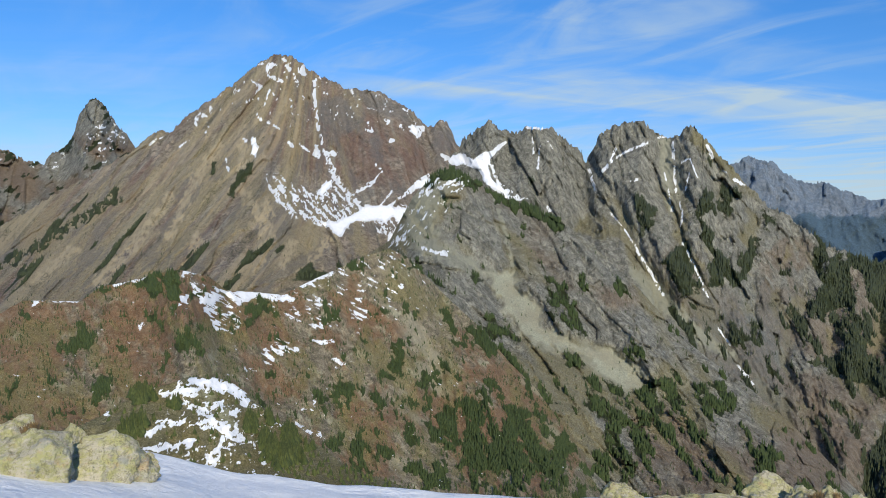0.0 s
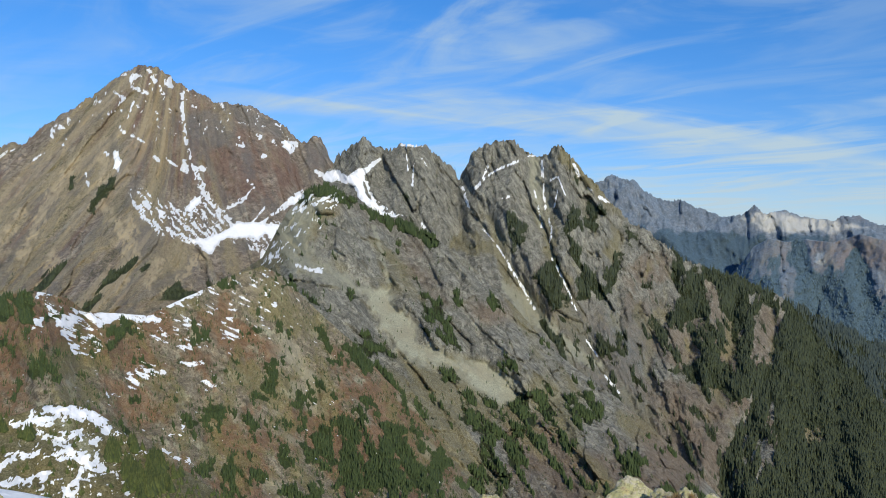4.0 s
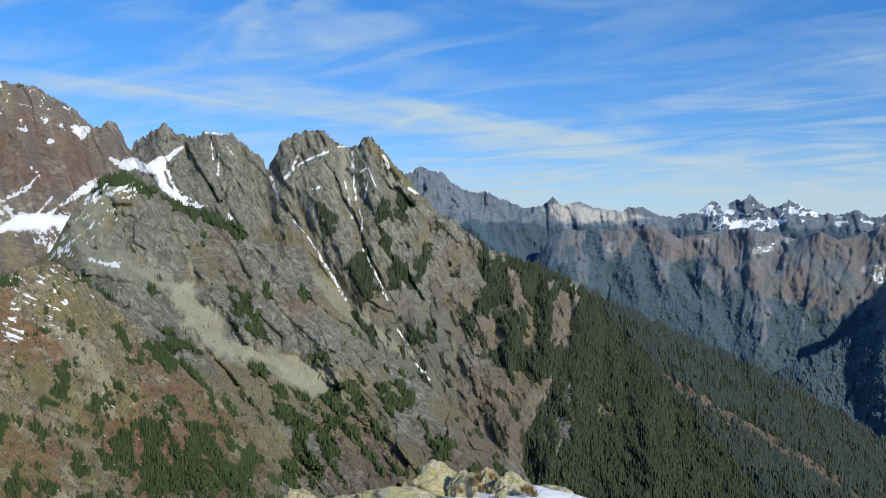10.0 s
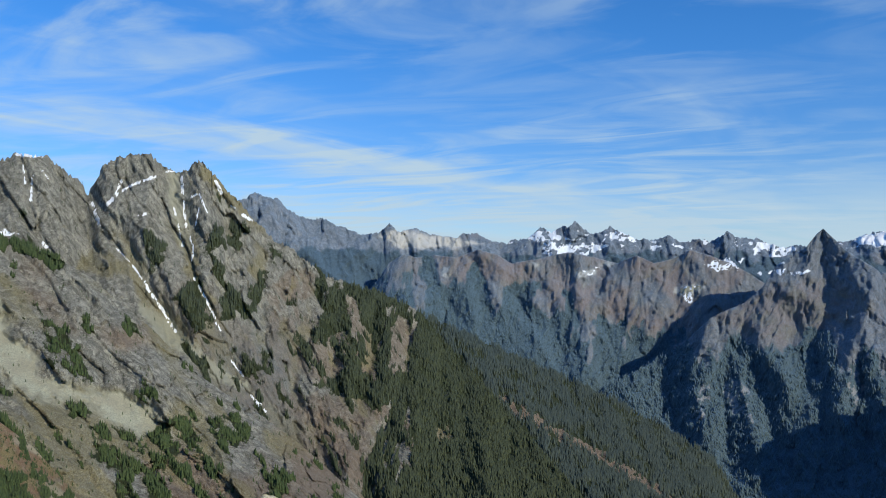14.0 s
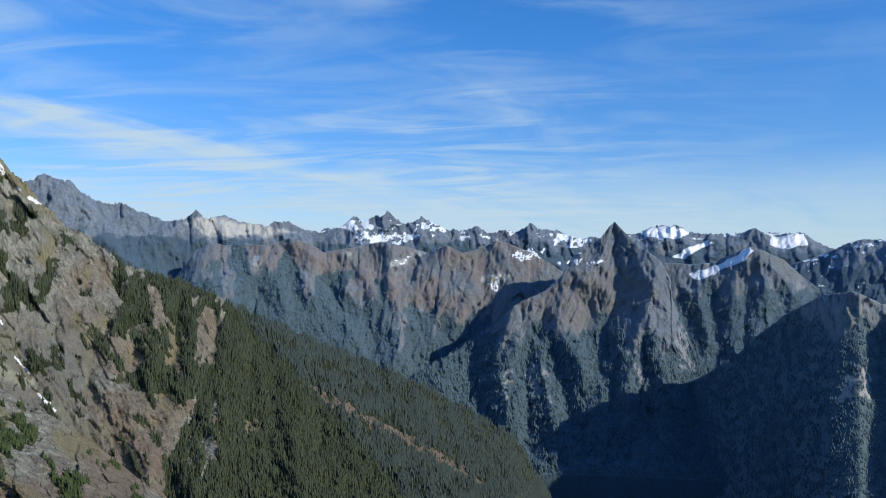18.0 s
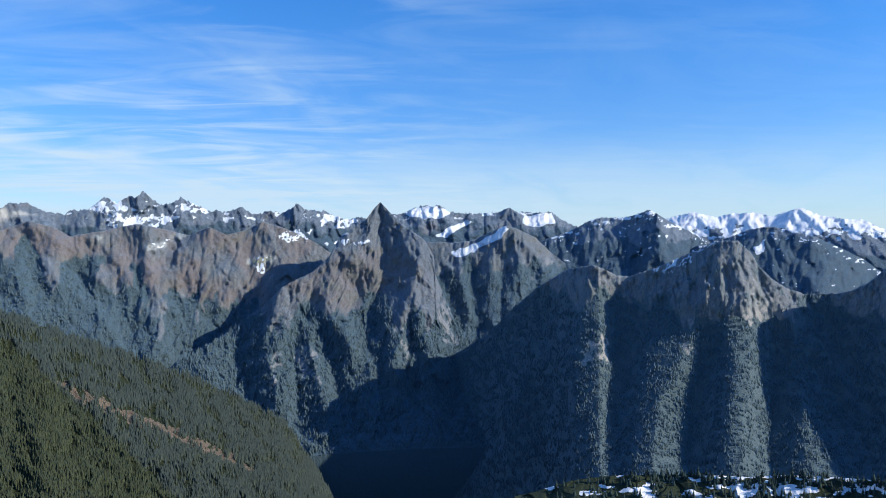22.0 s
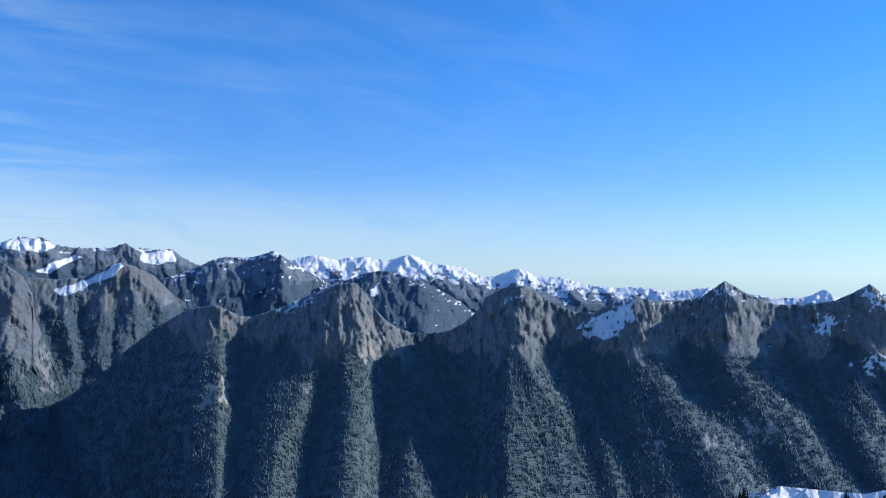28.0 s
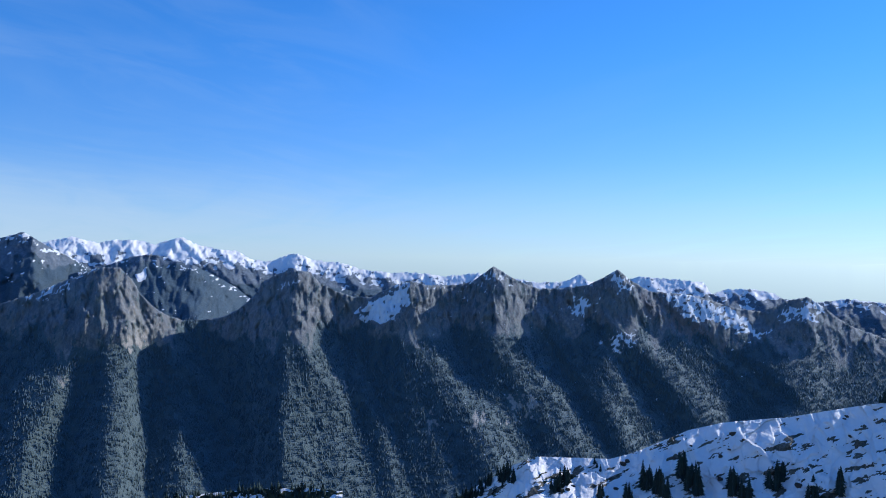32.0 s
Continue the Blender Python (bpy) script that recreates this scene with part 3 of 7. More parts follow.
        self.cut = self.cut * (1 - 0.75 * mask) + level * 0.75 * mask
        return self

    def add(self, kind, mask, amount=1.0):
        self.masks[kind] = np.maximum(self.masks[kind], mask * amount)
        return self

    def take(self, kind, mask):
        self.masks[kind] = self.masks[kind] * (1 - mask)
        return self

    def build(self, name, material, label, category="mountain", back=0.5, depth=0.35, floor=-1000.0, snow_sheets=True, least=14):
        d = self.D + self.cut * smooth(self.s, -0.01, 0.06)
        x, y, z = place(self.A, self.E, d)
        self.x, self.y, self.z = x, y, z
        rows, cols = x.shape
        # the far side falls away behind the crest
        bx, by, bz = [], [], []
        for k in range(1, 7):
            dd = d[-1] * (1 + depth * k / 6)
            drop = (dd - d[-1]) * (back + 0.12 * layers(self.az * 0.7, self.az * 0 + k, 3, self.seed + k))
            bx.append(dd * np.sin(np.radians(self.az))), by.append(dd * np.cos(np.radians(self.az))), bz.append(np.maximum(z[-1] - drop - 2 * k, floor))
        front = d[0] * 0.985
        fx, fy, fz = front * np.sin(np.radians(self.az)), front * np.cos(np.radians(self.az)), np.minimum(z[0] - 15, np.maximum(z[0] - 200, floor))
        X, Y, Z = np.vstack([fx[None], x, bx]), np.vstack([fy[None], y, by]), np.vstack([fz[None], z, bz])
        me = from_arrays(name, np.stack([X.ravel(), Y.ravel(), Z.ravel()], 1), grid_quads(rows + 7, cols))
        pad = lambda m: np.vstack([m[:1], m, np.repeat(m[-1:], 6, 0)]).ravel()
        m = {k: pad(v) for k, v in self.masks.items()}
        spread(me, "cover", (m["snow"], m["stones"], m["wood"], m["red"]))
        spread(me, "cover_two", (m["green"], m["pale"], m["dark"]))
        shade_smooth(me)
        me.materials.append(material)
        ob = new(name, me)
        tagged(ob, label, category)
        self.ob = ob
        # snow and scree lie on the rock as sheets of their own
        if snow_sheets:
            self.sheet("snow_patch", self.masks["snow"] > 0.88, 0.0002 * self.mid, SNOW, "patch of old white snow", least)
        self.sheet("scree_slope", self.masks["stones"] > 0.8, 0.0002 * self.mid, SCREE, "pale loose scree")
        return self

    def sheet(self, name, where, thick, material, label, least=26, most=60):
        """Each connected patch of a cover becomes a part of its own."""
        rows, cols = where.shape
        cells = where[:-1, :-1] & where[1:, :-1] & where[:-1, 1:] & where[1:, 1:]
        left = set(zip(*[v.tolist() for v in np.nonzero(cells)]))
        found = []
        while left:
            seed_cell = left.pop()
            group, edge = [seed_cell], [seed_cell]
            while edge:
                i, j = edge.pop()
                for q in ((i + 1, j), (i - 1, j), (i, j + 1), (i, j - 1)):
                    if q in left:
                        left.discard(q)
                        group.append(q)
                        edge.append(q)
            if len(group) >= least:
                found.append(group)
        found.sort(key=len, reverse=True)
        for group in found[:most]:
            g = np.array(sorted(group))
            base = g[:, 0] * cols + g[:, 1]
            f = np.stack([base, base + 1, base + cols + 1, base + cols], 1)
            used, f = np.unique(f, return_inverse=True)
            v = np.stack([self.x.ravel()[used], self.y.ravel()[used], self.z.ravel()[used]], 1)
            out = v - np.array((0, 0, EYE_Z))
            v = v - thick * out / np.linalg.norm(out, axis=1)[:, None] + np.array((0, 0, 0.5 * thick))
            me = from_arrays(name, v, f.reshape(-1, 4))
            shade_smooth(me)
            me.materials.append(material)
            ob = tagged(new(name, me), label)
            ob.parent = self.ob

    def trees(self, name, count, height, material, label, seed=1, cutoff=0.4, sides=5, tiers=2, slim=0.2, kind="wood", stray=0.004):
        """Conifers where the wood mask lies, joined: nobody could count them."""
        rng = np.random.RandomState(seed)
        w = (np.clip(self.masks[kind] - cutoff, 0, 1) + stray) * self.D ** 2
        w = w * (self.masks["snow"] < 0.6)
        w = w * (0.1 + 0.9 * smooth(layers(self.u / (2.6 * height), self.v / (2.6 * height), 2, seed + 80), -0.2, 0.2))
        p = w.ravel() / w.sum()
        pick = rng.choice(p.size, count, p=p)
        jit = np.radians(self.az[1] - self.az[0]) * self.D.ravel()[pick]
        bx = self.x.ravel()[pick] + rng.uniform(-0.5, 0.5, count) * jit
        by = self.y.ravel()[pick] + rng.uniform(-0.5, 0.5, count) * jit
        bz = self.z.ravel()[pick] - 0.06 * height
        h = height * rng.uniform(0.45, 1.25, count) * (0.7 + 0.6 * np.clip(self.masks[kind].ravel()[pick], 0, 1))
        return conifer_cloud(name, bx, by, bz, h, material, label, rng, sides, tiers, slim)


def conifer_cloud(name, bx, by, bz, h, material, label, rng, sides=5, tiers=2, slim=0.2):
    count = len(bx)
    verts, tris = [], []
    per = tiers * (sides + 1)
    for j in range(tiers):
        z0 = 0.02 + 0.42 * j / max(1, tiers - 1) * (1.0 if tiers > 1 else 0)
        z1 = 1.0 if j == tiers - 1 else 0.66 + 0.12 * j
        r = slim * (1 - 0.36 * j)
        ang = rng.uniform(0, 6.3, count)[:, None] + np.arange(sides)[None, :] * 2 * np.pi / sides
        rr = h[:, None] * r * rng.uniform(0.65, 1.25, (count, sides))
        ring = np.stack([bx[:, None] + rr * np.cos(ang), by[:, None] + rr * np.sin(ang), (bz + h * z0)[:, None] + 0.08 * h[:, None] * rng.uniform(-1, 1, (count, sides))], -1)
        lean = rng.uniform(-0.03, 0.03, (count, 2)) * h[:, None]
        tip = np.stack([bx + lean[:, 0], by + lean[:, 1], bz + h * z1], -1)[:, None, :]
        verts.append(np.concatenate([ring, tip], 1))
        o = j * (sides + 1)
        for i in range(sides):
            tris.append(np.stack([np.arange(count) * per + o + i, np.arange(count) * per + o + (i + 1) % sides, np.arange(count) * per + o + sides], 1))
    v = np.concatenate(verts, 1).reshape(-1, 3)
    me = from_arrays(name, v, None, np.concatenate(tris))
    me.materials.append(material)
    return tagged(new(name, me), label, "forest", kind="stuff")


# distant snow range
s = Slope([(77.97, 0.37), (80.3, 0.95), (81.83, 0.56), (82.97, 0.82), (84.29, 0.82), (85.22, 0.54), (87.05, 1.1), (87.77, 0.72), (89.2, 0.33), (90.61, 0.25), (91.65, -0.34), (92.67, -0.49), (93.67, -0.12), (94.66, 0.13), (95.63, -0.23), (96.59, -0.41)] + [(93.46, -0.59), (94.64, 0.04), (95.85, -0.33), (97.86, -0.49), (99.06, -0.86), (101.07, -1.13), (103.05, -1.08), (105.03, -1.31), (107.36, -1.05)] + [(109.96, -1.45), (111.94, -1.6), (113.51, -1.49), (114.48, -1), (115.26, -1.53), (116.99, -1.61), (118.51, -1.06), (119.82, -1.15), (121.12, -1.2), (122.77, -1.35), (123.32, -2.09), (124.39, -1.75), (125.8, -1.71), (127.18, -1.96), (127.87, -2.31), (129.87, -2.42), (131.49, -2.17), (133.63, -2.33)] + [(140, -2.2)],
          [(70, -4), (140, -6)], [(70, 4780), (140, 4800)], [(70, 4300), (140, 4300)], 0.07, 0.1, 1.0, 3, 0.0, jag_size=0.6)
s.ridges(230, 0.7, 1.0).ridges(90, 0.4, 0.9, 50).carve((30, 14), 0.2, 1.4, 1.0).roughen(40, 5)
s.add("snow", smooth(s.E - np.interp(s.A, [70, 96, 106, 140], [-0.55, -1.7, -2.6, -2.7]) + 1.5 * layers(s.A * 1.3, s.E * 2.2, 5, 4, 0.62) + 1.1 * s.hollow(60), 0.45, 0.8), 1.0)
s.add("wood", smooth(-s.E + np.interp(s.A, [70, 140], [-1.2, -3.4]), -0.2, 0.6))
s.build("distant_snow_range", FAR_HAZED_ROCK, "distant jagged mountain range under bright snow", depth=0.02)

# far range, tinted haze-blue
s = Slope([(17.1, 3.98), (19.86, 4.57), (20.46, 5.04), (21.25, 4.76), (22.04, 4.68), (22.63, 4.04), (23.43, 3.56), (24.02, 3.27), (25.1, 3.34), (26.22, 2.73), (27.81, 2.2), (29.01, 2.3), (29.81, 2.81), (30.6, 2.28), (31.8, 2.54), (32.58, 2.13), (34.55, 1.83), (35.13, 2.21), (36.11, 2.08), (37.07, 1.59), (38.02, 1.38), (38.41, 1.65), (39.55, 1.74), (40.5, 2.54), (41.24, 2.1), (41.99, 2.66), (42.36, 2.46), (42.84, 2.94), (43.45, 2.43), (44.17, 1.92), (45.26, 2.46), (46.14, 1.99), (47.18, 1.59), (48.39, 1.45)] + [(49.15, 1.79), (50.03, 1.35), (51.1, 1.47), (51.82, 1.36), (53, 1.94), (53.84, 1.49), (54.78, 1.57), (55.52, 1.18), (56.28, 0.87), (60.13, 1.19), (61.1, 1.59), (62.09, 1.75), (63.07, 1.67), (63.66, 1.28), (66.04, 1.12), (67.24, 1.2), (67.84, 1.59), (68.44, 1.19), (70.84, 1.15), (71.44, 0.59), (72.43, 0.19)] + [(80, -2), (86, -5)],
          [(15, -3), (30, -4), (86, -3)], [(15, 4000), (86, 4350)], [(15, 3500), (86, 3900)], 0.075, 0.17, 0.9, 11, 0.1, jag_size=0.62, tall_step=1.7)
s.ridges(300, 0.6, 0.9).ridges(110, 0.32, 0.8, 50).carve((36,), 0.12, 1.8).crags((70, 30, 14), 0.28, 0.08, 2.4)
s.add("wood", smooth(-s.E + np.interp(s.A, [20, 30, 45, 60, 80], [1.6, 0.9, 0.6, 0.3, 0.0]) + 0.9 * layers(s.A * 0.8, s.E * 0.8, 4, 9), -0.4, 0.7))
s.add("red", smooth(layers(s.A * 0.4, s.E * 0.5, 3, 19), 0.0, 0.4) * smooth(s.A, 28, 34), 0.8)
s.add("stones", 0.79 * area_mask(s.A, s.E, [(29.01, 2.1), (30.61, 2.48), (32.98, 2.13), (34.93, 1.7), (36.49, 1.4), (34.54, 1.03), (31.78, 1.07), (30.2, 1.29)], 0.15, 3, 0.3))
s.add("pale", area_mask(s.A, s.E, [(26.59, -0.27), (27.79, 0.12), (28.99, 0.5), (28.58, -0.49), (27.38, -1.08)], 0.15, 3, 0.3), 0.7)
for o in [[(39.87, 2.08), (40.76, 2.46), (41.83, 2.01), (41.68, 1.48), (40.47, 1.33), (39.56, 1.56)], [(40.75, 1.26), (41.82, 1.56), (43.63, 1.25), (44.93, 1.63), (45.19, 1.06), (43.63, 0.3), (41.81, 0.19), (40.46, 0.58)], [(45.19, 1.94), (46.24, 2.21), (47.22, 1.63), (46.23, 1.4), (45.34, 1.56)], [(51.6, 0.43), (52.77, 0.03), (54.04, 0.41), (53.75, -0.46), (52.37, -0.6), (51.59, -0.28)], [(54.75, 1), (56.74, 1.27), (57.78, 1.18), (57.13, 0.39), (55.54, 0.16), (54.59, 0.41)], [(54.74, -0.79), (57.13, -0.49), (56.72, -1.01), (55.13, -1.27)], [(60.34, 1.48), (62.34, 1.78), (63.22, 1.46), (62.74, 0.98), (61.14, 0.91)]]:
    m = area_mask(s.A, s.E, o, 0.12, 5, 0.4) * smooth(layers(s.A * 1.8, s.E * 2.4, 4, 29, 0.65), -0.3, 0.05)
    s.add("snow", m, 0.85)
s.add("snow", smooth(layers(s.A * 1.2, s.E * 2.4, 4, 31, 0.6) + 0.25 * s.hollow(50), 0.3, 0.45) * smooth(s.A, 33, 40) * smooth(s.E, 0.3, 1.0), 0.7)
s.add("snow", area_mask(s.A, s.E, [(60.52, 1.27), (62.09, 1.59), (63.27, 1.51), (63.66, 1), (62.08, 0.88), (60.91, 1)], 0.1, 5, 0.25))
s.add("snow", area_mask(s.A, s.E, [(68.84, 0.87), (70.84, 1.07), (71.04, 0.39), (69.64, 0.07), (68.84, 0.39)], 0.1, 5, 0.2))
s.add("snow", area_mask(s.A, s.E, [(62.47, -0.39), (64.85, 0.72), (65.25, 0.56), (63.26, -0.55)], 0.1, 5, 0.2))
s.build("far_mountain_range", FAR_HAZED_ROCK, "far blue-grey mountain range with jagged peaks and snow patches", depth=0.06)

# ridges behind the dark one
for crest, far, seed, label in (([(69.23, -1.21), (72.03, -0.21), (73.23, 0.39), (74.03, 0.7), (75.61, 0.66), (76.6, 0.85), (77.38, 1.17), (77.97, 0.85), (79.14, 0.17), (80.3, -0.42), (81.84, -1.4), (83.36, -2.75), (84.87, -4.27)], 3900, 23, "grey-blue rocky ridge behind a wooded one"),
                                ([(78.76, -2.79), (80.3, -1.4), (81.84, -1.05), (82.98, -0.62), (83.73, -0.34), (85.03, -0.07), (86.33, -0.34), (87.78, -0.8), (89.21, -1.47), (90.62, -2.28), (92.01, -3.37), (93.7, -4.79)], 3750, 24, "blue-grey wooded peak with a little snow")):
    s = Slope(crest, [(60, -7), (100, -7)], [(60, far), (100, far)], [(60, far - 750), (100, far - 750)], 0.075, 0.07, 0.9, seed, -0.1)
    top_az = crest[len(crest) // 2 + 1][0]
    s.ridges(170, 0.45, 0.6).ridges(70, 0.3, 0.6, 50).carve((30, 14), 0.16, 2.2).crags((50, 22), 0.28, 0.08, 2.6)
    s.rib([crest[len(crest) // 2 + 1], (top_az + 0.6, -3), (top_az + 0.2, -7)], 2.6, 0.7)
    s.add("wood", smooth(-s.E - 0.6 + 1.5 * layers(s.A * 0.8, s.E * 0.6, 4, seed), -0.4, 0.8))
    s.add("green", smooth(layers(s.A * 0.7, s.E * 0.5, 3, seed + 3), 0.0, 0.5), 0.5)
    s.add("snow", smooth(layers(s.A * 1.6, s.E * 3.0, 4, seed + 5, 0.7) + 0.4 * smooth(s.s, 0.85, 0.98), 0.55, 0.72), 0.9)
    for o in [[(78.77, 0.62), (79.53, 0.26), (80.65, -0.41), (80.79, -0.71), (79.74, -0.26), (78.91, 0.25)], [(85.78, -0.09), (86.82, -0.16), (87.73, -0.78), (86.6, -0.55)], [(84.2, -1.4), (84.82, -1.09), (84.68, -1.78), (84.24, -1.93)], [(77.01, 1.12), (77.54, 1.12), (77.88, 0.83), (77.21, 0.83)]]:
        s.add("snow", area_mask(s.A, s.E, o, 0.1, 9, 0.3))
    s.build("blue_grey_ridge", FAR_HAZED_ROCK, label, depth=0.05, least=9)

# snow-topped mountain beside the horn
s = Slope([(59.72, -1.17), (62.07, -0.79), (63.65, -0.91), (65.24, -0.8), (66.44, -0.2), (67.64, 0.24), (68.44, -0), (69.64, -0.61), (70.63, -1.61), (71.63, -2.41), (72.83, -2.81), (74.03, -3.4), (76.01, -4.39)], [(55, -10), (85, -9)], [(55, 3650), (85, 3650)], [(55, 2850), (85, 2900)], 0.075, 0.06, 0.9, 25, -0.1)
s.ridges(64, 0.3, 0.6, 50).carve((24,), 0.14, 2.4).crags((44, 20, 9), 0.26, 0.08, 2.4)
s.faces([[(67.57, 0.1), (66.76, -2.08), (66.27, -4.06), (66.88, -6.5)], [(67.73, 0.06), (69.05, -1.3), (70.21, -2.49), (70.67, -3.35)], [(67.81, -0.1), (68.65, -2.88), (68.48, -4.46), (67.75, -6.11)], [(65.1, -2.07), (63.98, -2.94), (64.68, -4.85), (65.14, -6.19)], [(70.62, -0.13), (71.77, -1.7), (72.91, -2.49)]],
        [[(65.17, -2.67), (65.4, -4.46), (65.69, -6.9)], [(67.28, -2.08), (67.38, -3.86), (67.04, -6.03)], [(69.43, -2.88), (69.02, -4.45), (68.42, -6.03)], [(70.61, -0.91), (70.99, -2.49)], [(63.1, -2.86), (63.96, -5.05), (64.42, -6.43)]], 1.0, 2.0)
s.add("wood", smooth(-s.E - 2.4 + 2.0 * layers(s.A * 0.9, s.E * 0.5, 4, 26), -0.4, 0.8), 0.9)
s.add("green", smooth(layers(s.A * 0.7, s.E * 0.5, 3, 27) + 0.2, 0.0, 0.5), 0.8)
s.add("pale", smooth(layers(s.A * 1.4, s.E * 0.7, 4, 28, 0.6), 0.1, 0.4), 0.5)
s.add("snow", area_mask(s.A, s.E, [(63.65, -1.59), (66.04, -0.72), (67.44, 0.16), (67.84, -0.08), (66.84, -0.88), (65.24, -1.59), (64.24, -1.87)], 0.12, 6, 0.3))
s.build("snow_topped_mountain", MID_ROCK, "grey-brown mountain with snow along its summit ridge", depth=0.05)

s.trees("snow_topped_mountain_forest", 7000, 9, CONIFER_HAZED, "distant conifer woods on grey spurs", 16, 0.45, sides=4, tiers=1, slim=0.2, stray=0.01)

# rusty ridges beside the horn
s = Slope([(25.0, -4.5), (27.6, -2.6), (28.98, -1.09), (29.78, 0.1), (30.79, 0.68), (31.77, 0.47), (32.96, 0.66), (34.53, 0.44), (36.09, 1.01), (37.44, 0.6), (38.39, 0), (40.29, 0.29), (41.41, 0.55), (42.52, 0.73), (43.98, 0.4), (45.76, -0.07), (47, 0.47), (48.2, -0.1), (49.56, 0.25), (50.57, 0.79), (51.87, 0.4), (53.15, -0.15), (54.39, -0.87)] + [(60, -5)],
          [(25, -8), (36, -11), (50, -14), (60, -12)], [(25, 3650), (60, 3700)], [(25, 2750), (60, 2850)], 0.075, 0.05, 0.85, 21, -0.1)
s.ridges(90, 0.3, 0.7, 50).carve((26,), 0.14, 2.4, 0.9).crags((44, 20, 9), 0.26, 0.07, 2.6)
RUSTY_SPURS = [[(46.98, 0.39), (46.22, -0.5), (45.65, -1.46), (45.09, -2.41), (44.42, -3.05)], [(47.74, 0.46), (48.42, -0.64), (48.95, -1.9), (48.55, -3.46), (48.09, -4.61)], [(42.9, 0.41), (43.11, -0.85), (42.74, -1.79), (43.1, -2.94), (43.6, -4.1), (44.88, -5.67), (45.5, -6.76)], [(36.61, 0.53), (38.3, -0.78), (39.68, -1.73), (40.3, -2.87)], [(37.33, -2.42), (38.28, -3.55), (39.66, -4.53), (40.53, -5.86), (41.05, -7.37)], [(35.12, -0.55), (35.14, -1.63), (35.46, -3.27), (35.92, -4.73)], [(33.66, -1.24), (32.71, -2.28), (31.77, -3.13)], [(43.6, -4.1), (43.66, -5.62), (43.39, -7.49)], [(40.04, -0.24), (40.73, -1.38), (41.44, -2.15), (42.22, -3.49), (42.86, -5.21)], [(34.15, 0), (33.66, -0.89)]]
RUSTY_VALLEYS = [[(45.29, 0.01), (44.58, -0.67), (44.17, -1.51), (44.34, -2.97), (44.85, -4.52), (45.43, -6.14), (45.88, -7.23)], [(41.23, -7.57), (41.78, -5.73), (41.36, -4.03), (41.22, -2.52), (40.45, -1.37)], [(36.11, -4.92), (36.45, -3.67), (36, -2.02), (35.87, -0.56)], [(49.55, -4.45), (49.71, -2.7), (49.34, -1.12)], [(39.5, -1.73), (38.8, -2.46), (39.14, -3.39), (40.29, -4.55)], [(32.72, -0.52), (33.66, -2.31), (34.61, -3.77)], [(41.78, -5.54), (42.51, -4.06), (42.16, -2.54), (41.81, -1.02)], [(46.17, -7.24), (46.94, -5.74), (48.47, -4.43), (49.55, -3.67)]]
s.faces(RUSTY_SPURS, RUSTY_VALLEYS, 1.0, 1.9)
wood_line = np.interp(s.A, [25, 38, 46, 52, 60], [-0.2, -1.5, -4.8, -5.8, -5.0])
s.add("wood", smooth(wood_line - s.E + 2.6 * layers(s.A * 0.7, s.E * 0.3, 4, 9, 0.65) + 2.2 * s.hollow(45), -0.7, 1.2), 0.95)
s.add("red", smooth(s.E - wood_line + 1.2 * layers(s.A * 0.5, s.E * 0.5, 3, 12), -0.9, 0.8) * smooth(layers(s.A * 0.4, s.E * 0.4, 3, 41), -0.35, 0.2), 0.95)
s.add("green", smooth(layers(s.A * 0.8, s.E * 0.6, 3, 45), -0.1, 0.4), 0.6)
s.add("pale", smooth(layers(s.A * 1.3, s.E * 0.5, 4, 46, 0.6), 0.3, 0.5), 0.5)
for o in ([(51.54, -0.26), (53.14, 0.06), (54.73, 0.14), (53.93, -0.46), (51.94, -0.66)], [(49.94, -2.26), (51.14, -1.46), (50.74, -2.66)], [(43.17, -0.65), (44.36, -0.45), (43.96, -0.97)]):
    s.add("snow", area_mask(s.A, s.E, o, 0.1, 6, 0.6) * smooth(layers(s.A * 3, s.E * 5, 4, 72, 0.75), -0.3, 0.05), 1.0)
for o in [[(49.72, -1.76), (50.81, -1.46), (51.66, -1.62), (51.03, -2.25), (50.02, -2.47), (49.41, -2.14)], [(42.89, -0.58), (44.21, -0.44), (43.99, -0.97), (43.18, -1.11)], [(44.58, 0.02), (45.55, 0.24), (45.32, -0.45)], [(39.69, 0.06), (40.46, -0.17), (40.03, -0.54)], [(33.66, -0.39), (34.11, -0.25), (33.98, -0.89), (33.73, -0.82)]]:
    s.add("stones", area_mask(s.A, s.E, o, 0.1, 8, 0.35) * smooth(layers(s.A * 3, s.E * 3, 3, 75, 0.7), -0.45, -0.2))
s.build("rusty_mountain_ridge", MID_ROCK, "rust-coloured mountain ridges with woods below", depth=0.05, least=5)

s.trees("rusty_ridge_forest", 15000, 9, CONIFER_HAZED, "distant blue-green conifer woods below rusty ridges", 14, 0.45, sides=4, tiers=1, slim=0.2, stray=0.01)

# horn and its spurs
s = Slope([(42.47, -10.23), (44.77, -8.58), (47.14, -7.35), (49.96, -5.62), (51.78, -3.86), (52.51, -3.42), (54, -2.75), (55.13, -1.72), (55.89, -0.37), (57.04, 0.33), (57.8, 0.88), (58.31, 1.58), (58.77, 2.05), (59.27, 1.51), (59.93, 0.72), (60.9, 0.01), (61.88, -0.71), (62.54, -1.98), (62.54, -3.09), (64.03, -6.75), (65.61, -8.35), (67.21, -9.34), (70.02, -11.11)],
          [(45, -15.5), (75, -15)], [(45, 3000), (52, 3150), (58.7, 3400), (62, 3250), (66, 2950), (75, 2800)], [(45, 2550), (75, 2450)], 0.07, 0.05, 0.9, 22, -0.1)
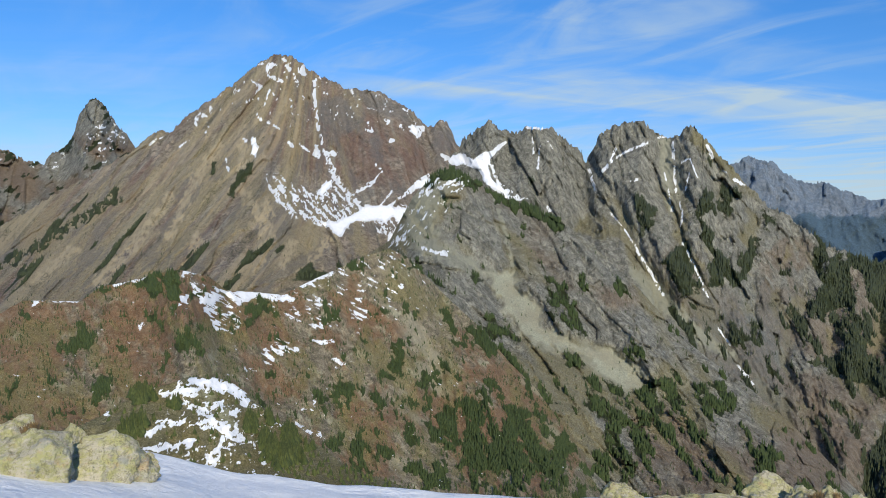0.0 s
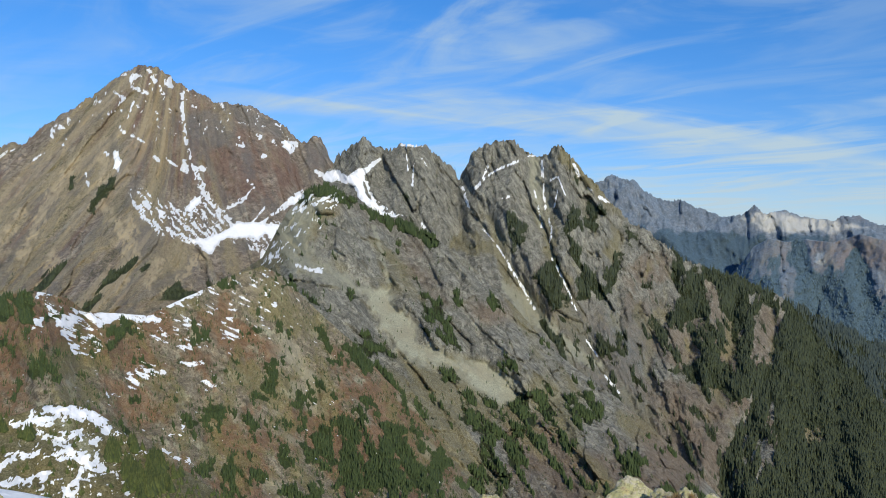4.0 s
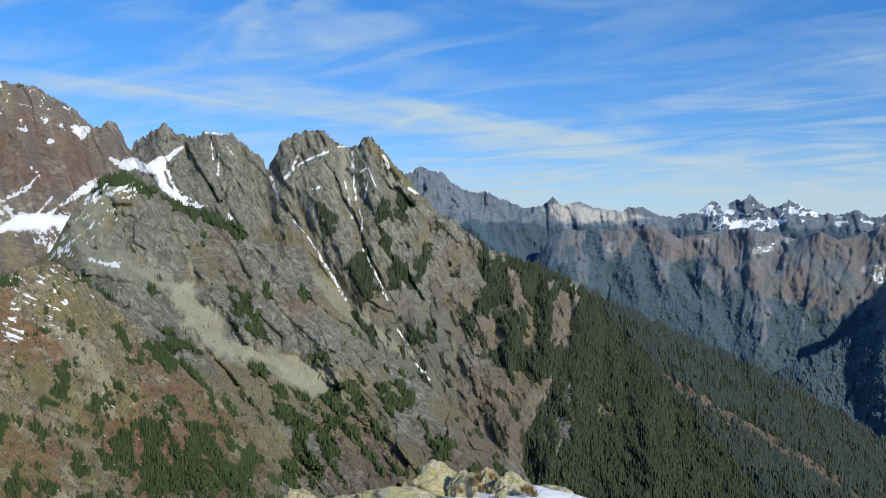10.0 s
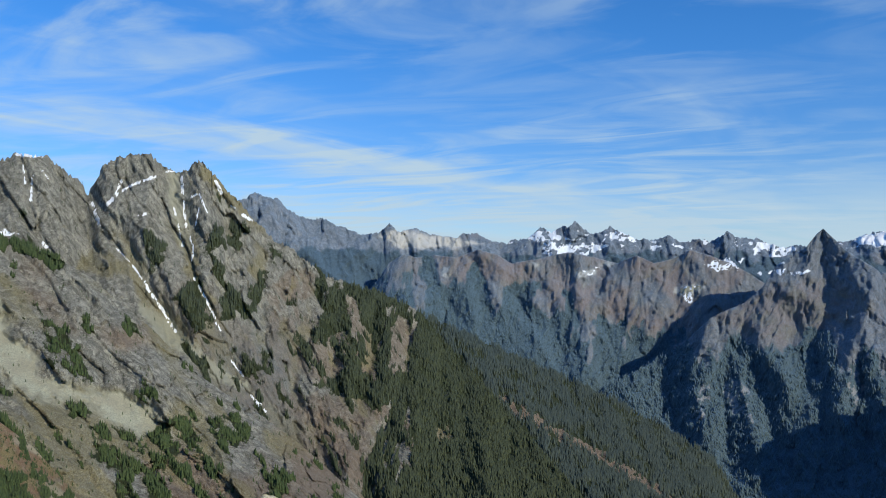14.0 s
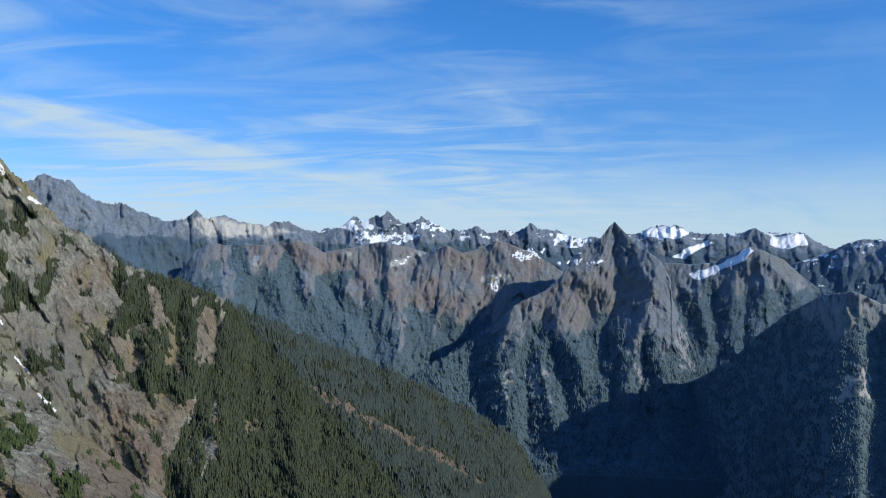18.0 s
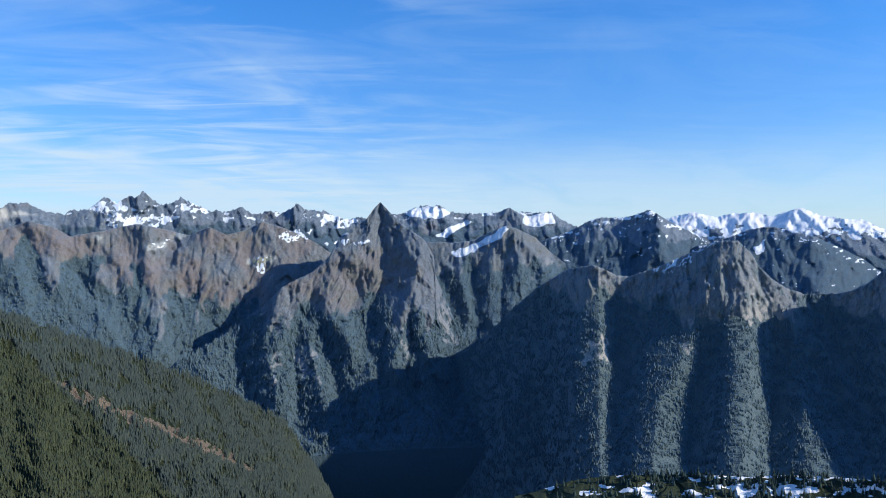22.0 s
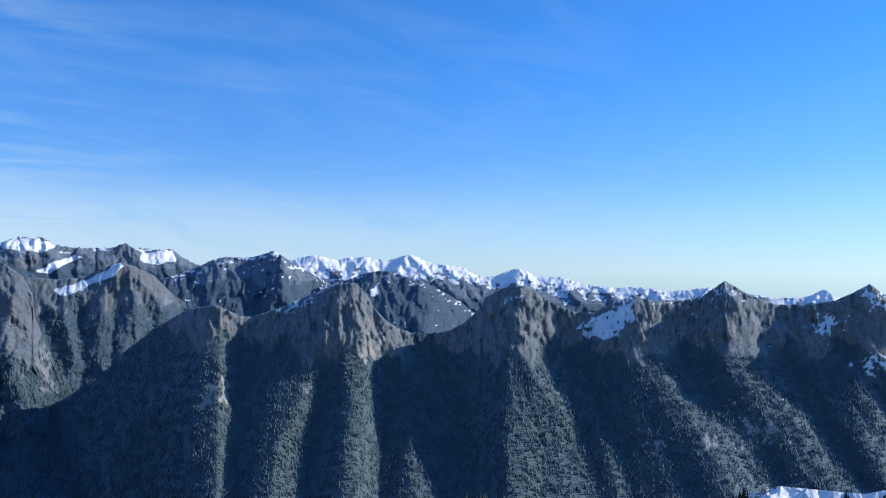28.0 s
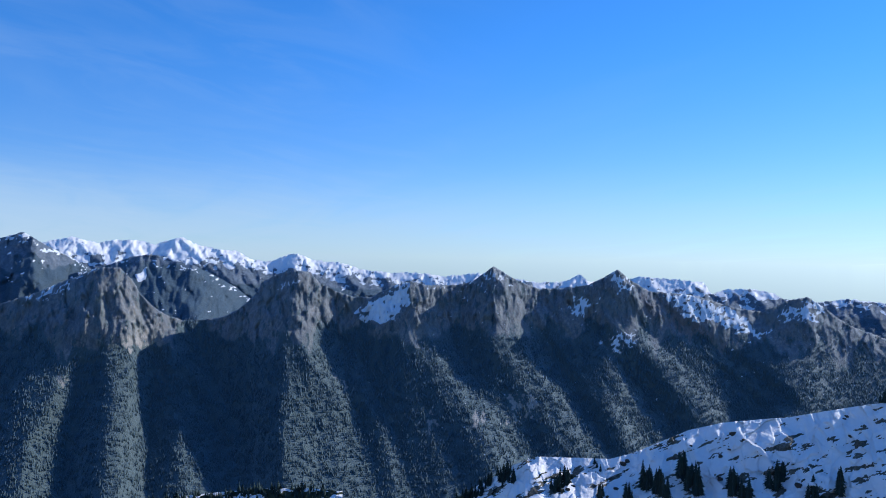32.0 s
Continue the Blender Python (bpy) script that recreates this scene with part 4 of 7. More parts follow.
s.ridges(60, 0.32, 0.7, 50).carve((24,), 0.14, 2.4).crags((44, 20, 9), 0.26, 0.08, 2.4)
HORN_SPURS = [[(58.74, 1.97), (58.33, 0.78), (57.72, -0.82), (57.11, -2.01), (54.73, -2.18), (53.14, -2.75), (51.88, -3.6), (51.71, -5.09), (52.09, -6.66), (50.98, -8.95), (51.51, -11.26)], [(58.94, 1.89), (59.93, 0.36), (60.72, -1.24), (61.1, -2.84), (60.69, -4.43), (60.28, -6.01), (59.86, -7.98), (59.36, -9.92)], [(53.22, -3.35), (52.81, -5.51), (53.5, -7.48), (54.27, -9.82), (54.65, -12.13)], [(55.32, -2.58), (54.78, -5.35), (55.56, -6.74), (56.66, -8.32), (57.85, -9.9), (58.31, -12.02)], [(61.3, -2.92), (62.61, -4.45), (63.47, -6.03), (64.41, -7.69)], [(61.16, -6.02), (61.86, -7.99), (62.32, -9.94)], [(63.3, -2.46), (63.89, -4.05), (64.11, -5.64), (64.89, -7.68)]]
HORN_VALLEYS = [[(57.1, -3.8), (56.69, -5.18), (57.63, -6.97), (58.09, -9.13), (58.51, -11.07), (58.82, -12.6)], [(59.17, -3.82), (57.88, -5.2), (57.94, -7.56)], [(53.12, -5.9), (52.63, -8.23), (52.77, -10.55), (52.99, -12.45)], [(54.68, -7.5), (55.26, -9.85), (55.92, -12.16)], [(62.89, -3.65), (63.8, -4.85), (64.42, -6.43), (64.81, -7.29)], [(60.9, -7.6), (61.24, -9.55), (61.03, -11.09)], [(49.24, -4.25), (48.45, -6.56), (49.2, -9.65), (49.95, -11.95)], [(58.81, 0.37), (59.04, -1.23), (59.5, -2.83)]]
s.faces(HORN_SPURS, HORN_VALLEYS, 0.95, 2.4)
s.crags((40, 18), 0.3, 0.12, 2.4, smooth(s.E, -3.0, -0.5))
s.add("wood", smooth(-s.E - 5.0 + 2.6 * layers(s.A * 0.8, s.E * 0.3, 4, 29, 0.62) + 2.0 * s.hollow(40), -0.7, 1.1), 0.95)
m = area_mask(s.A, s.E, [(52.15, -3.72), (54, -2.68), (55.51, -1.53), (58.18, -1.16), (60.5, -2.36), (62.06, -3.17), (60.49, -3.94), (58.16, -4.3), (56.61, -5.82), (54.35, -5)], 0.5, 7, 0.8)
s.take("wood", m).add("red", m, 0.7).add("green", m * smooth(layers(s.A * 1.2, s.E * 1.2, 3, 30), -0.1, 0.3), 0.8)
for o in ([(50.28, -10.48), (51.38, -7.93), (51.74, -8.7), (50.99, -10.89)], [(52.48, -7.98), (53.96, -7.66), (54.31, -10.71), (53.2, -10.27)], [(59.89, -6.68), (60.48, -5.51), (60.86, -7.48), (60.46, -9.42)], [(62.85, -4.36), (63.63, -6.35), (64.02, -8.32), (62.83, -7.52)]):
    m = area_mask(s.A, s.E, o, 0.3, 9, 0.7)
    m = m * smooth(layers(s.A * 2.0, s.E * 1.6, 4, 74, 0.75), -0.35, 0.2)
    s.take("wood", m).add("pale", m, 0.5)
for o in ([(51.81, -0.55), (54.39, -0.36), (55.89, -0.18), (57.04, 0.21), (56.27, -0.57), (54.38, -0.94), (52.17, -1.01)], [(55.89, -0.56), (58.18, -0.69), (57.41, -1), (55.89, -0.99)]):
    s.add("snow", area_mask(s.A, s.E, o, 0.12, 6, 0.3) * smooth(layers(s.A * 2.2, s.E * 3, 4, 71, 0.7), -0.1, 0.2), 1.0)
s.build("horn_mountain", MID_ROCK, "sharp rock horn above brown shoulders and wooded spurs", depth=0.05)
HORN = s
HORN.trees("horn_spur_forest", 20000, 10, CONIFER_HAZED, "distant blue-green conifer woods on steep spurs", 13, 0.45, sides=4, tiers=1, slim=0.2, stray=0.01)

# dark wooded ridge over the valley
s = Slope([(50.61, -13.24), (51.7, -13.14), (54.29, -13.21), (58.1, -12.96), (60.45, -11.92), (62.03, -10.23), (63.62, -8.9), (66.02, -7.56), (67.62, -5.99), (69.63, -4.2), (71.23, -3.21), (72.03, -2.81), (73.63, -2.61), (74.22, -2.81), (75.22, -3.32), (76.01, -3.4), (77.97, -2.79), (79.53, -2.07), (81.07, -1.4), (82.22, -1.01), (83.17, -1.04), (83.92, -1.78), (84.49, -2.74), (85.23, -3.5), (86.34, -4.24), (87.44, -4.52), (89.58, -4.36), (90.81, -3.77), (92, -2.63), (92.34, -1.89), (93.34, -1.33)] + [(93.88, -1.17), (94.67, -1.04), (95.67, -1.14), (96.29, -1.92), (97.5, -2.49), (98.71, -2.86), (99.91, -2.83), (101.48, -2), (102.67, -1.69), (103.86, -1.93), (105.82, -1.88), (106.99, -1.65), (108.51, -0.51), (109.29, -1), (110.06, -1.44), (111.58, -2.02)] + [(113.52, -1.96), (115.07, -1.73), (116.22, -1.12), (117.13, -0.55), (117.94, -1.27), (119.27, -2.01), (121.13, -2.15), (122.96, -2.4), (124.76, -2.98), (126.51, -3.17), (128.21, -2.3), (129.21, -2.15), (130.21, -2.76), (131.51, -3.78), (132.78, -4.23), (133.65, -4.53)] + [(138, -6.5)],
          [(50, -20.5), (66, -20.5), (112, -19.5), (138, -17)], [(50, 3300), (62, 3000), (74, 2500), (100, 2450), (120, 2700), (138, 3100)], [(50, 2700), (62, 2400), (74, 1700), (110, 1700), (138, 2200)], 0.08, 0.07, 0.8, 33, 0.15, tall_step=1.8)
s.ridges(60, 0.22, 0.6, 50).carve((30, 14, 8), 0.22, 2.4).roughen(36, 3)
DARK_SPURS = [[(73.67, -2.56), (73.08, -4.82), (72.67, -7.52), (72.07, -9.83), (72.24, -12.09), (72.46, -16.47)], [(69.76, -9.11), (68.65, -11.05), (67.96, -12.95), (67.34, -16.67)], [(80.67, -6.26), (79.87, -8.07), (79.14, -9.57), (78.03, -11.83), (77.44, -16.17)], [(82.73, -1.15), (83.73, -3.17), (83.77, -5.72), (84.02, -7.88), (83.59, -10.05), (83.29, -12.9), (83.26, -15.66)], [(82.73, -1.15), (81.32, -3.57), (80.67, -5.82)]]
DARK_SPURS += [[(85.13, -3.24), (86.26, -5.55), (86.85, -8.61), (87.06, -11.61), (87.09, -15.97)], [(94.71, -1.24), (94.18, -5.27), (94.2, -9.55), (93.99, -13.34), (94.01, -16.29)], [(94.34, -5.27), (95.73, -7.24), (97.53, -9.78)], [(102.68, -2.09), (103.17, -4.08), (104.29, -6.05), (105.1, -8), (106.69, -10.37), (108.28, -12.91), (109.85, -15.08)], [(108.44, -0.66), (109.43, -3.22), (110.29, -5.56), (112.16, -8.61), (114.08, -11.55), (115.29, -13.7)], [(117.06, -0.72), (118.9, -2.68), (121.05, -4.88), (124.5, -6.93), (127.79, -9.7)], [(113.3, -3.95), (115.58, -7.34), (118.25, -12.41)], [(114.44, -1.79), (116.32, -3.88), (119.62, -6.8), (122.45, -10.31)], [(121.05, -3.2), (124.5, -5.48), (128.42, -8.09)]]
DARK_VALLEYS = [[(74.79, -3.64), (75.21, -6.71), (74.95, -9.74), (74.55, -12.74), (74.14, -16.38)], [(80.65, -7.67), (80.77, -9.49), (80.26, -11.7), (79.86, -15.98)], [(85.03, -7.11), (85.2, -9.94), (84.97, -12.75), (84.94, -15.49)], [(70.57, -6.01), (69.37, -9.12), (69.73, -12.16), (70.08, -16.58)]]
DARK_VALLEYS += [[(84.61, -7.02), (85.04, -10.03), (85.06, -12.97), (85.23, -15.85)], [(87.38, -4.8), (88.92, -7.52), (90.09, -10.22), (91.65, -13.27), (92.14, -16.23)], [(87.79, -9.39), (89.79, -12.09), (91.12, -14.36), (91.67, -16.21)], [(97.9, -4.1), (98.16, -9.2), (99.77, -12.28), (100.83, -16.02)], [(99.51, -7.26), (100.4, -9.59), (101.93, -12.65), (103.22, -16.37)], [(105.09, -4.86), (107.48, -8.74), (109.14, -11), (110.31, -13.21)], [(110.6, -3.99), (112.62, -7.06), (114.91, -10.39), (116.78, -12.87)], [(112.15, -3.19), (114.83, -6.23), (117.44, -9.89), (119.63, -12.67)], [(115.2, -3.91), (117.81, -7.63), (121.05, -11.13)], [(120.69, -4.15), (123.83, -6.96), (126.49, -9.28)]]
tree_line = np.interp(s.A, [50, 74, 82, 88, 94, 104, 110, 118, 138], [-2, -4.6, -5.6, -5.2, -5.2, -5.0, -4.4, -4.2, -6])
s.cut *= 0.12 + 0.88 * smooth(s.E - tree_line, -1.0, 1.0)
s.faces(DARK_SPURS, DARK_VALLEYS, 0.72, 2.4, 0.06)
s.crags((30, 13, 6), 0.36, 0.13, 2.6, smooth(s.E - tree_line, -1.5, 1.0))
s.add("wood", smooth(tree_line - s.E + 2.0 * layers(s.A * 0.7, s.E * 0.25, 4, 15, 0.6) + 1.2 * s.hollow(50), -0.6, 1.2))
s.add("wood", smooth(layers(s.A * 3.4, s.E * 1.1, 4, 18, 0.65), 0.0, 0.4), 0.6)
s.add("green", smooth(layers(s.A * 0.8, s.E * 0.5, 3, 48), 0.0, 0.4), 0.5)
for o in ([(83.37, -5.85), (84.12, -3.9), (84.87, -5.04), (85.8, -6.24), (84.5, -6.2), (83.75, -6.8)], [(72.43, -8.36), (74.82, -7.56), (74.62, -9.52), (72.83, -9.34)], [(109.12, -11.39), (109.84, -9.46), (111.34, -8.99), (111.56, -10.29), (109.89, -11.71)], [(107, -11.52), (107.56, -10.54), (108.16, -11.45), (107.78, -12.03)], [(102.13, -4.36), (102.94, -5.12), (104.55, -6.64), (103.57, -6.67), (102.55, -5.53)], [(79.93, -8.25), (80.51, -6.49), (80.7, -7.07), (80.13, -9.02)], [(97.62, -7.64), (98.26, -9.18), (97.86, -9.19), (97.21, -7.25)], [(103.69, -12.06), (104.45, -10.89), (105.26, -12.36)]):
    m = area_mask(s.A, s.E, o, 0.2, 7, 0.9) * smooth(layers((s.A + 0.3 * s.E) * 2.6, s.E * 1.0, 4, 85, 0.7), -0.3, 0.15)
    s.add("pale", m, 0.75).take("wood", m)
for o in ([(80.71, -10.54), (81.09, -8.22), (82.24, -8.19), (82.63, -9.71), (81.48, -10.89)], [(89.98, -11.54), (90.67, -10.77), (91.37, -10.36), (90.86, -12.92)], [(99.28, -10.31), (100.05, -9.13), (100.85, -9.49), (100.09, -11.06)]):
    s.add("stones", area_mask(s.A, s.E, o, 0.4, 8, 0.9), 0.35)
s.add("red", area_mask(s.A, s.E, [(105.31, -14.23), (108.38, -12.93), (109.58, -15.04), (106.14, -16.73), (103.78, -16.14)], 0.6, 8, 1.0))
s.add("red", line_mask(s.A, s.E, [(119.28, -2.59), (123, -5.12), (125.88, -8.29)], 0.9, 0.6, 9), 0.9)
for o, amt in (([(98.94, -4.05), (99.91, -3.03), (102.67, -1.88), (102.39, -3.36), (101.14, -4.59), (99.94, -4.5)], 1.0), ([(113.65, -3.55), (114.55, -2.37), (116, -2.89), (114.94, -3.88)], 0.7), ([(116.23, -5.69), (117.46, -4.88), (118.86, -4.98), (118.17, -5.76), (116.78, -6.4)], 0.62), ([(119.65, -2.2), (121.87, -2.13), (124.76, -3.17), (127.22, -4.91), (124.78, -4.48), (121.89, -3.66)], 0.8), ([(76.4, -3.27), (81.07, -1.4), (82.22, -1.2), (80.31, -2.38), (77.98, -3.19)], 0.6), ([(92.51, -2.07), (94.67, -1.32), (95.32, -1.85), (93.35, -2.43)], 0.55), ([(116.68, -0.79), (117.74, -1.13), (118.46, -2.22), (117.06, -2.09)], 0.65), ([(127.2, -3.44), (129.21, -2.26), (130.54, -3.11), (129.56, -3.7)], 0.7), ([(107.95, -1.23), (108.9, -0.81), (109.68, -1.57), (108.92, -1.79)], 0.55)):
    m = area_mask(s.A, s.E, o, 0.2, 10, 0.7) * smooth(layers(s.A * 2.4, s.E * 4, 4, 73, 0.7) + 0.9 * (amt - 0.7), -0.42, -0.05)
    s.add("snow", m, amt).take("wood", m)
s.add("snow", smooth(layers(s.A * 2.2, s.E * 3.0, 4, 61, 0.7) + 0.5 * smooth(s.E - tree_line, 1.6, 3.6), 0.45, 0.75) * smooth(s.A, 84, 104), 0.6)
s.build("dark_wooded_ridge", DARK_ROCK, "steep dark wooded mountain ridge with rock ribs and snow patches", depth=0.15, least=3)
DARK = s
DARK.trees("dark_ridge_forest", 130000, 7.5, CONIFER_HAZED, "dense dark conifer forest on shaded mountain flanks", 15, 0.4, sides=3, tiers=1, slim=0.22, stray=0.01)

# spire beyond the main peak
s = Slope([(-40, 5.4)] + [(-28.7, 4.46), (-28.24, 4.56), (-27.78, 4.06), (-27.15, 3.84), (-26.35, 3.71), (-25.61, 4.53), (-25.15, 4.66), (-24.56, 5.76), (-24.24, 6.86), (-23.84, 7.6), (-23.3, 7.99), (-22.9, 7.77), (-22.39, 7.16), (-21.87, 6.29), (-21.35, 5.77), (-20.93, 4.98), (-18.7, 3.28)],
          [(-40, -4), (-15, -2)], [(-40, 2800), (-15, 2700)], [(-40, 2000), (-15, 2100)], 0.06, 0.3, 1.0, 5, -0.2, jag_size=0.6)
s.carve((200, 90), 0.35, 2.4).crags((60, 26), 0.55, 0.25, 2.4)
s.add("red", smooth(layers(s.A * 0.4, s.E * 0.5, 3, 5) + 0.35 * smooth(-s.E, -6, -2), 0.0, 0.4) * smooth(-s.E, -6.4, -4.6), 0.9)
s.add("wood", smooth(layers(s.A * 0.9 , (s.E - s.A * 0.6) * 1.3, 4, 6, 0.6) + 0.2 * smooth(-s.E, -3, 1), 0.25, 0.45))
s.add("snow", smooth(layers(s.A * 2.0, s.E * 3.6, 4, 8, 0.7), 0.2, 0.42) * area_mask(s.A, s.E, [(-23.9, 6.16), (-22.22, 7.53), (-21.01, 5.42), (-22.89, 3.86), (-23.9, 4.54)], 0.3, 4, 0.3), 1.0)
s.add("snow", smooth(layers(s.A * 2.0, s.E * 3.6, 4, 9, 0.7), 0.3, 0.5) * (s.A < -25) * smooth(s.E, 2.5, 4), 0.8)
s.build("rock_spire_mountain", GREY_ROCK, "tall grey rock spire above rusty slopes with snow specks", depth=0.12)

# main peak
s = Slope([(-40, -1.5)] + [(-28.71, -0.25), (-26.51, 1.2), (-23.9, 2.91), (-21, 4.86), (-20.06, 5.76), (-19.25, 6.32), (-18.71, 6.09), (-17.64, 7.26), (-15.82, 8.59), (-14.72, 9.47), (-13.6, 10.47), (-12.47, 11.28), (-11.91, 11.6), (-10.87, 11.66), (-10.37, 11.39), (-9.59, 10.78), (-8.23, 10.16), (-7.05, 9.63), (-5.87, 9.55), (-4.68, 9.43), (-3.49, 8.85), (-2.28, 8.1), (-1.28, 7.18), (-0.76, 7.07), (-0.48, 7.46), (0.11, 7.55), (0.52, 6.81), (0.85, 5.91), (1.26, 5.41), (2.55, 4.16), (4.57, 2.59), (8.55, 0.26)],
          [(-40, -8), (-10, -6), (10, -4)], [(-40, 1700), (-12, 1950), (10, 1900)], [(-40, 1000), (-12, 1000), (10, 1250)], 0.07, 0.2, 1.0, 2, -0.75, jag_size=0.4, tall_step=1.5)
left = smooth(-s.A, 6, 11)
s.u = np.radians(s.A) * s.mid + (0.3 - 1.05 * smooth(-s.A, 6.5, 12.5)) * s.v
s.ridges(26, 0.2, 0.6, 90).carve((70, 30, 14), 0.13, 3.8, 0.8).crags((40, 18, 9, 5), 0.28, 0.09, 2.6)
MAIN_SPURS = [[(-11.33, 11.6), (-13.21, 8.8), (-14.62, 5.71), (-14.97, 3.01), (-17.53, -1.25), (-19.03, -4.09)], [(-14.35, 10.53), (-16.55, 7.13), (-18.71, 4.03), (-21.51, 0.21), (-24.22, -2.82)], [(-18.72, 6.2), (-22.21, 2.71), (-25.54, -0.65), (-28.71, -3.48)], [(-12.41, 2.7), (-12, -0.03), (-11.13, -2.76)], [(-15.04, 2.63), (-14.27, -0.83), (-15, -3.55)]] + [[(-11.41, 11.66), (-10.21, 10.03), (-9.61, 7.93), (-9.23, 5.71), (-8.93, 3.97)], [(-6.23, 9.44), (-5.83, 7.03), (-5.43, 4.51), (-4.97, 2.83)], [(-3.88, 9.02), (-3.58, 6.49), (-2.8, 4.17)], [(-7.72, 10.55), (-6.85, 8.51), (-6.32, 6.33)], [(-11.41, 11.66), (-12.67, 9.08), (-13.28, 6.57)]]
MAIN_VALLEYS = [[(-13.57, 6.13), (-15.71, 2.61), (-17.53, -0.1), (-19.75, -3.22)], [(-16.91, 6.36), (-19.06, 2.52), (-22.13, -0.91), (-24.49, -3.55)], [(-20.48, 3.96), (-23.56, 0.84), (-26.77, -2.09)], [(-10.46, -0.01), (-9.59, -2.04)], [(-13.52, -0.83), (-13.5, -3.55)]] + [[(-9.13, 10.13), (-8.77, 6.55), (-8.04, 4.16), (-6.78, 2.13), (-5.73, 1.11)], [(-4.78, 8.66), (-4.52, 5.99), (-4.12, 3.74)], [(-10.71, 9.63), (-10.67, 7.13), (-10.3, 4.63), (-9.25, 2.48)], [(-7.08, 7.58), (-6.79, 5.19), (-6.48, 3.34)]]
s.faces(MAIN_SPURS, MAIN_VALLEYS, 0.7, 1.8)
s.add("green", smooth(layers(s.u / 50, s.v / 200, 5, 5, 0.7) + 0.6 * left, 0.0, 0.8), 0.85)
s.add("red", area_mask(s.A, s.E, [(-11.41, 11.7), (-9.01, 10.51), (-5.85, 7.94), (-1.07, 6.48), (0.14, 5.71), (-1.82, 3.31), (-5.79, 2.84), (-8.95, 3.95), (-12.04, 4.65), (-13.58, 8.41)], 0.7, 3, 0.8) * smooth(layers(s.u / 50, s.v / 130, 4, 36, 0.65), -0.45, 0.1), 0.85)
s.add("red", smooth(layers(s.u / 40, s.v / 200, 5, 25, 0.7), 0.05, 0.35) * left, 0.7)
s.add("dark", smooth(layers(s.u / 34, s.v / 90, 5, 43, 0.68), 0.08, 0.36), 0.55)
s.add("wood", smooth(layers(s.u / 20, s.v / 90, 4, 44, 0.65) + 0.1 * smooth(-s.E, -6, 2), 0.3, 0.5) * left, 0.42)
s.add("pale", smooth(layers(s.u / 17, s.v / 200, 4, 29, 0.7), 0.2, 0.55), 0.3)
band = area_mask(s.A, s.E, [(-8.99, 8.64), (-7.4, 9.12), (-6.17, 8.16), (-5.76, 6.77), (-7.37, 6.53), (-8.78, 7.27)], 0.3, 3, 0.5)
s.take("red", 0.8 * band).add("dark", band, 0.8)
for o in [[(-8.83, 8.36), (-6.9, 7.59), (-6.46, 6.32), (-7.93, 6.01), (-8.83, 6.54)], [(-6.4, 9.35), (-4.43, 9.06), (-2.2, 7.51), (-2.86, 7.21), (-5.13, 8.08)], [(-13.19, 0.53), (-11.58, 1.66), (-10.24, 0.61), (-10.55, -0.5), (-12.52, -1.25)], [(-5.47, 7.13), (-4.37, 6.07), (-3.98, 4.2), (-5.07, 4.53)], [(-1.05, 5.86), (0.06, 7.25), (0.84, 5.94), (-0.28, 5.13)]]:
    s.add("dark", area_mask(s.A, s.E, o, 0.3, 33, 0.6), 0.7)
s.add("stones", smooth(layers(s.u / 34, s.v / 420, 4, 26, 0.65) + 0.12 * left, 0.28, 0.6) * left, 0.4)
for path in [[(-13.94, 5.73), (-14.11, 2.65), (-12.38, -0.03), (-12.74, -2.77)], [(-15.36, 5.68), (-17.26, 2.57), (-18.68, -0.88)], [(-18.7, 1.77), (-20.81, -1.27), (-23.21, -3.86)], [(-12.4, 1.53), (-12, -0.81), (-13.12, -3.16)], [(-24.56, -1.66), (-26.83, -3.8)], [(-11.21, -2.76), (-10.45, -1.19)], [(-16.87, -0.86), (-17.59, -3.16)], [(-7.34, 0.04), (-8.5, -1.56), (-10.04, -3.54)]]:
    s.add("stones", line_mask(s.A, s.E, path, 0.3, 0.7, 27), 0.75)
s.add("wood", smooth(layers(s.u / 55, s.v / 190, 4, 27, 0.6) + 0.3 * smooth(-s.E, -1.0, 3.5), 0.5, 0.66) * smooth(-s.E, -5, -1), 0.9)
s.add("wood", line_mask(s.A, s.E, [(-28.71, -2.71), (-26.83, -1.66), (-24.55, -0.2), (-21.86, 1.88)], 0.32, 0.9, 5), 0.8)
s.add("wood", area_mask(s.A, s.E, [(-14.85, 2.29), (-14.3, 3.69), (-13.22, 4.53), (-13.32, 3.72), (-14.11, 2.73), (-14.66, 1.72)], 0.2, 5, 0.5), 0.8)
s.add("wood", area_mask(s.A, s.E, [(-16.2, 3.63), (-15.83, 4.25), (-15.46, 4.26), (-16.01, 3.06)], 0.15, 5, 0.4), 0.8)
bowl = area_mask(s.A, s.E, [(-12.43, 3.5), (-11.28, 3.63), (-10.2, 2.73), (-8.91, 2.64), (-7.82, 3.43), (-7.53, 2.92), (-6.75, 2.2), (-5.66, 1.33), (-4.3, 1.68), (-2.32, 1.58), (-1.62, -0.1), (-2.56, -1.58), (-3.71, -0.75), (-5.36, 0.28), (-6.71, -0.05), (-7.26, -0.96), (-7.76, -0.37), (-9.49, 0.33), (-10.57, 0.53), (-11.65, 1.59)], 0.35, 6, 0.4)
fall = layers((s.A + 0.75 * s.E) * 3.6, (s.E - 0.5 * s.A) * 1.1, 4, 28, 0.7)
s.calm(0.8 * bowl)
s.add("snow", bowl * smooth(fall + 0.06 + 0.2 * layers(s.A * 5, s.E * 5, 3, 92, 0.7), 0.08, 0.26))
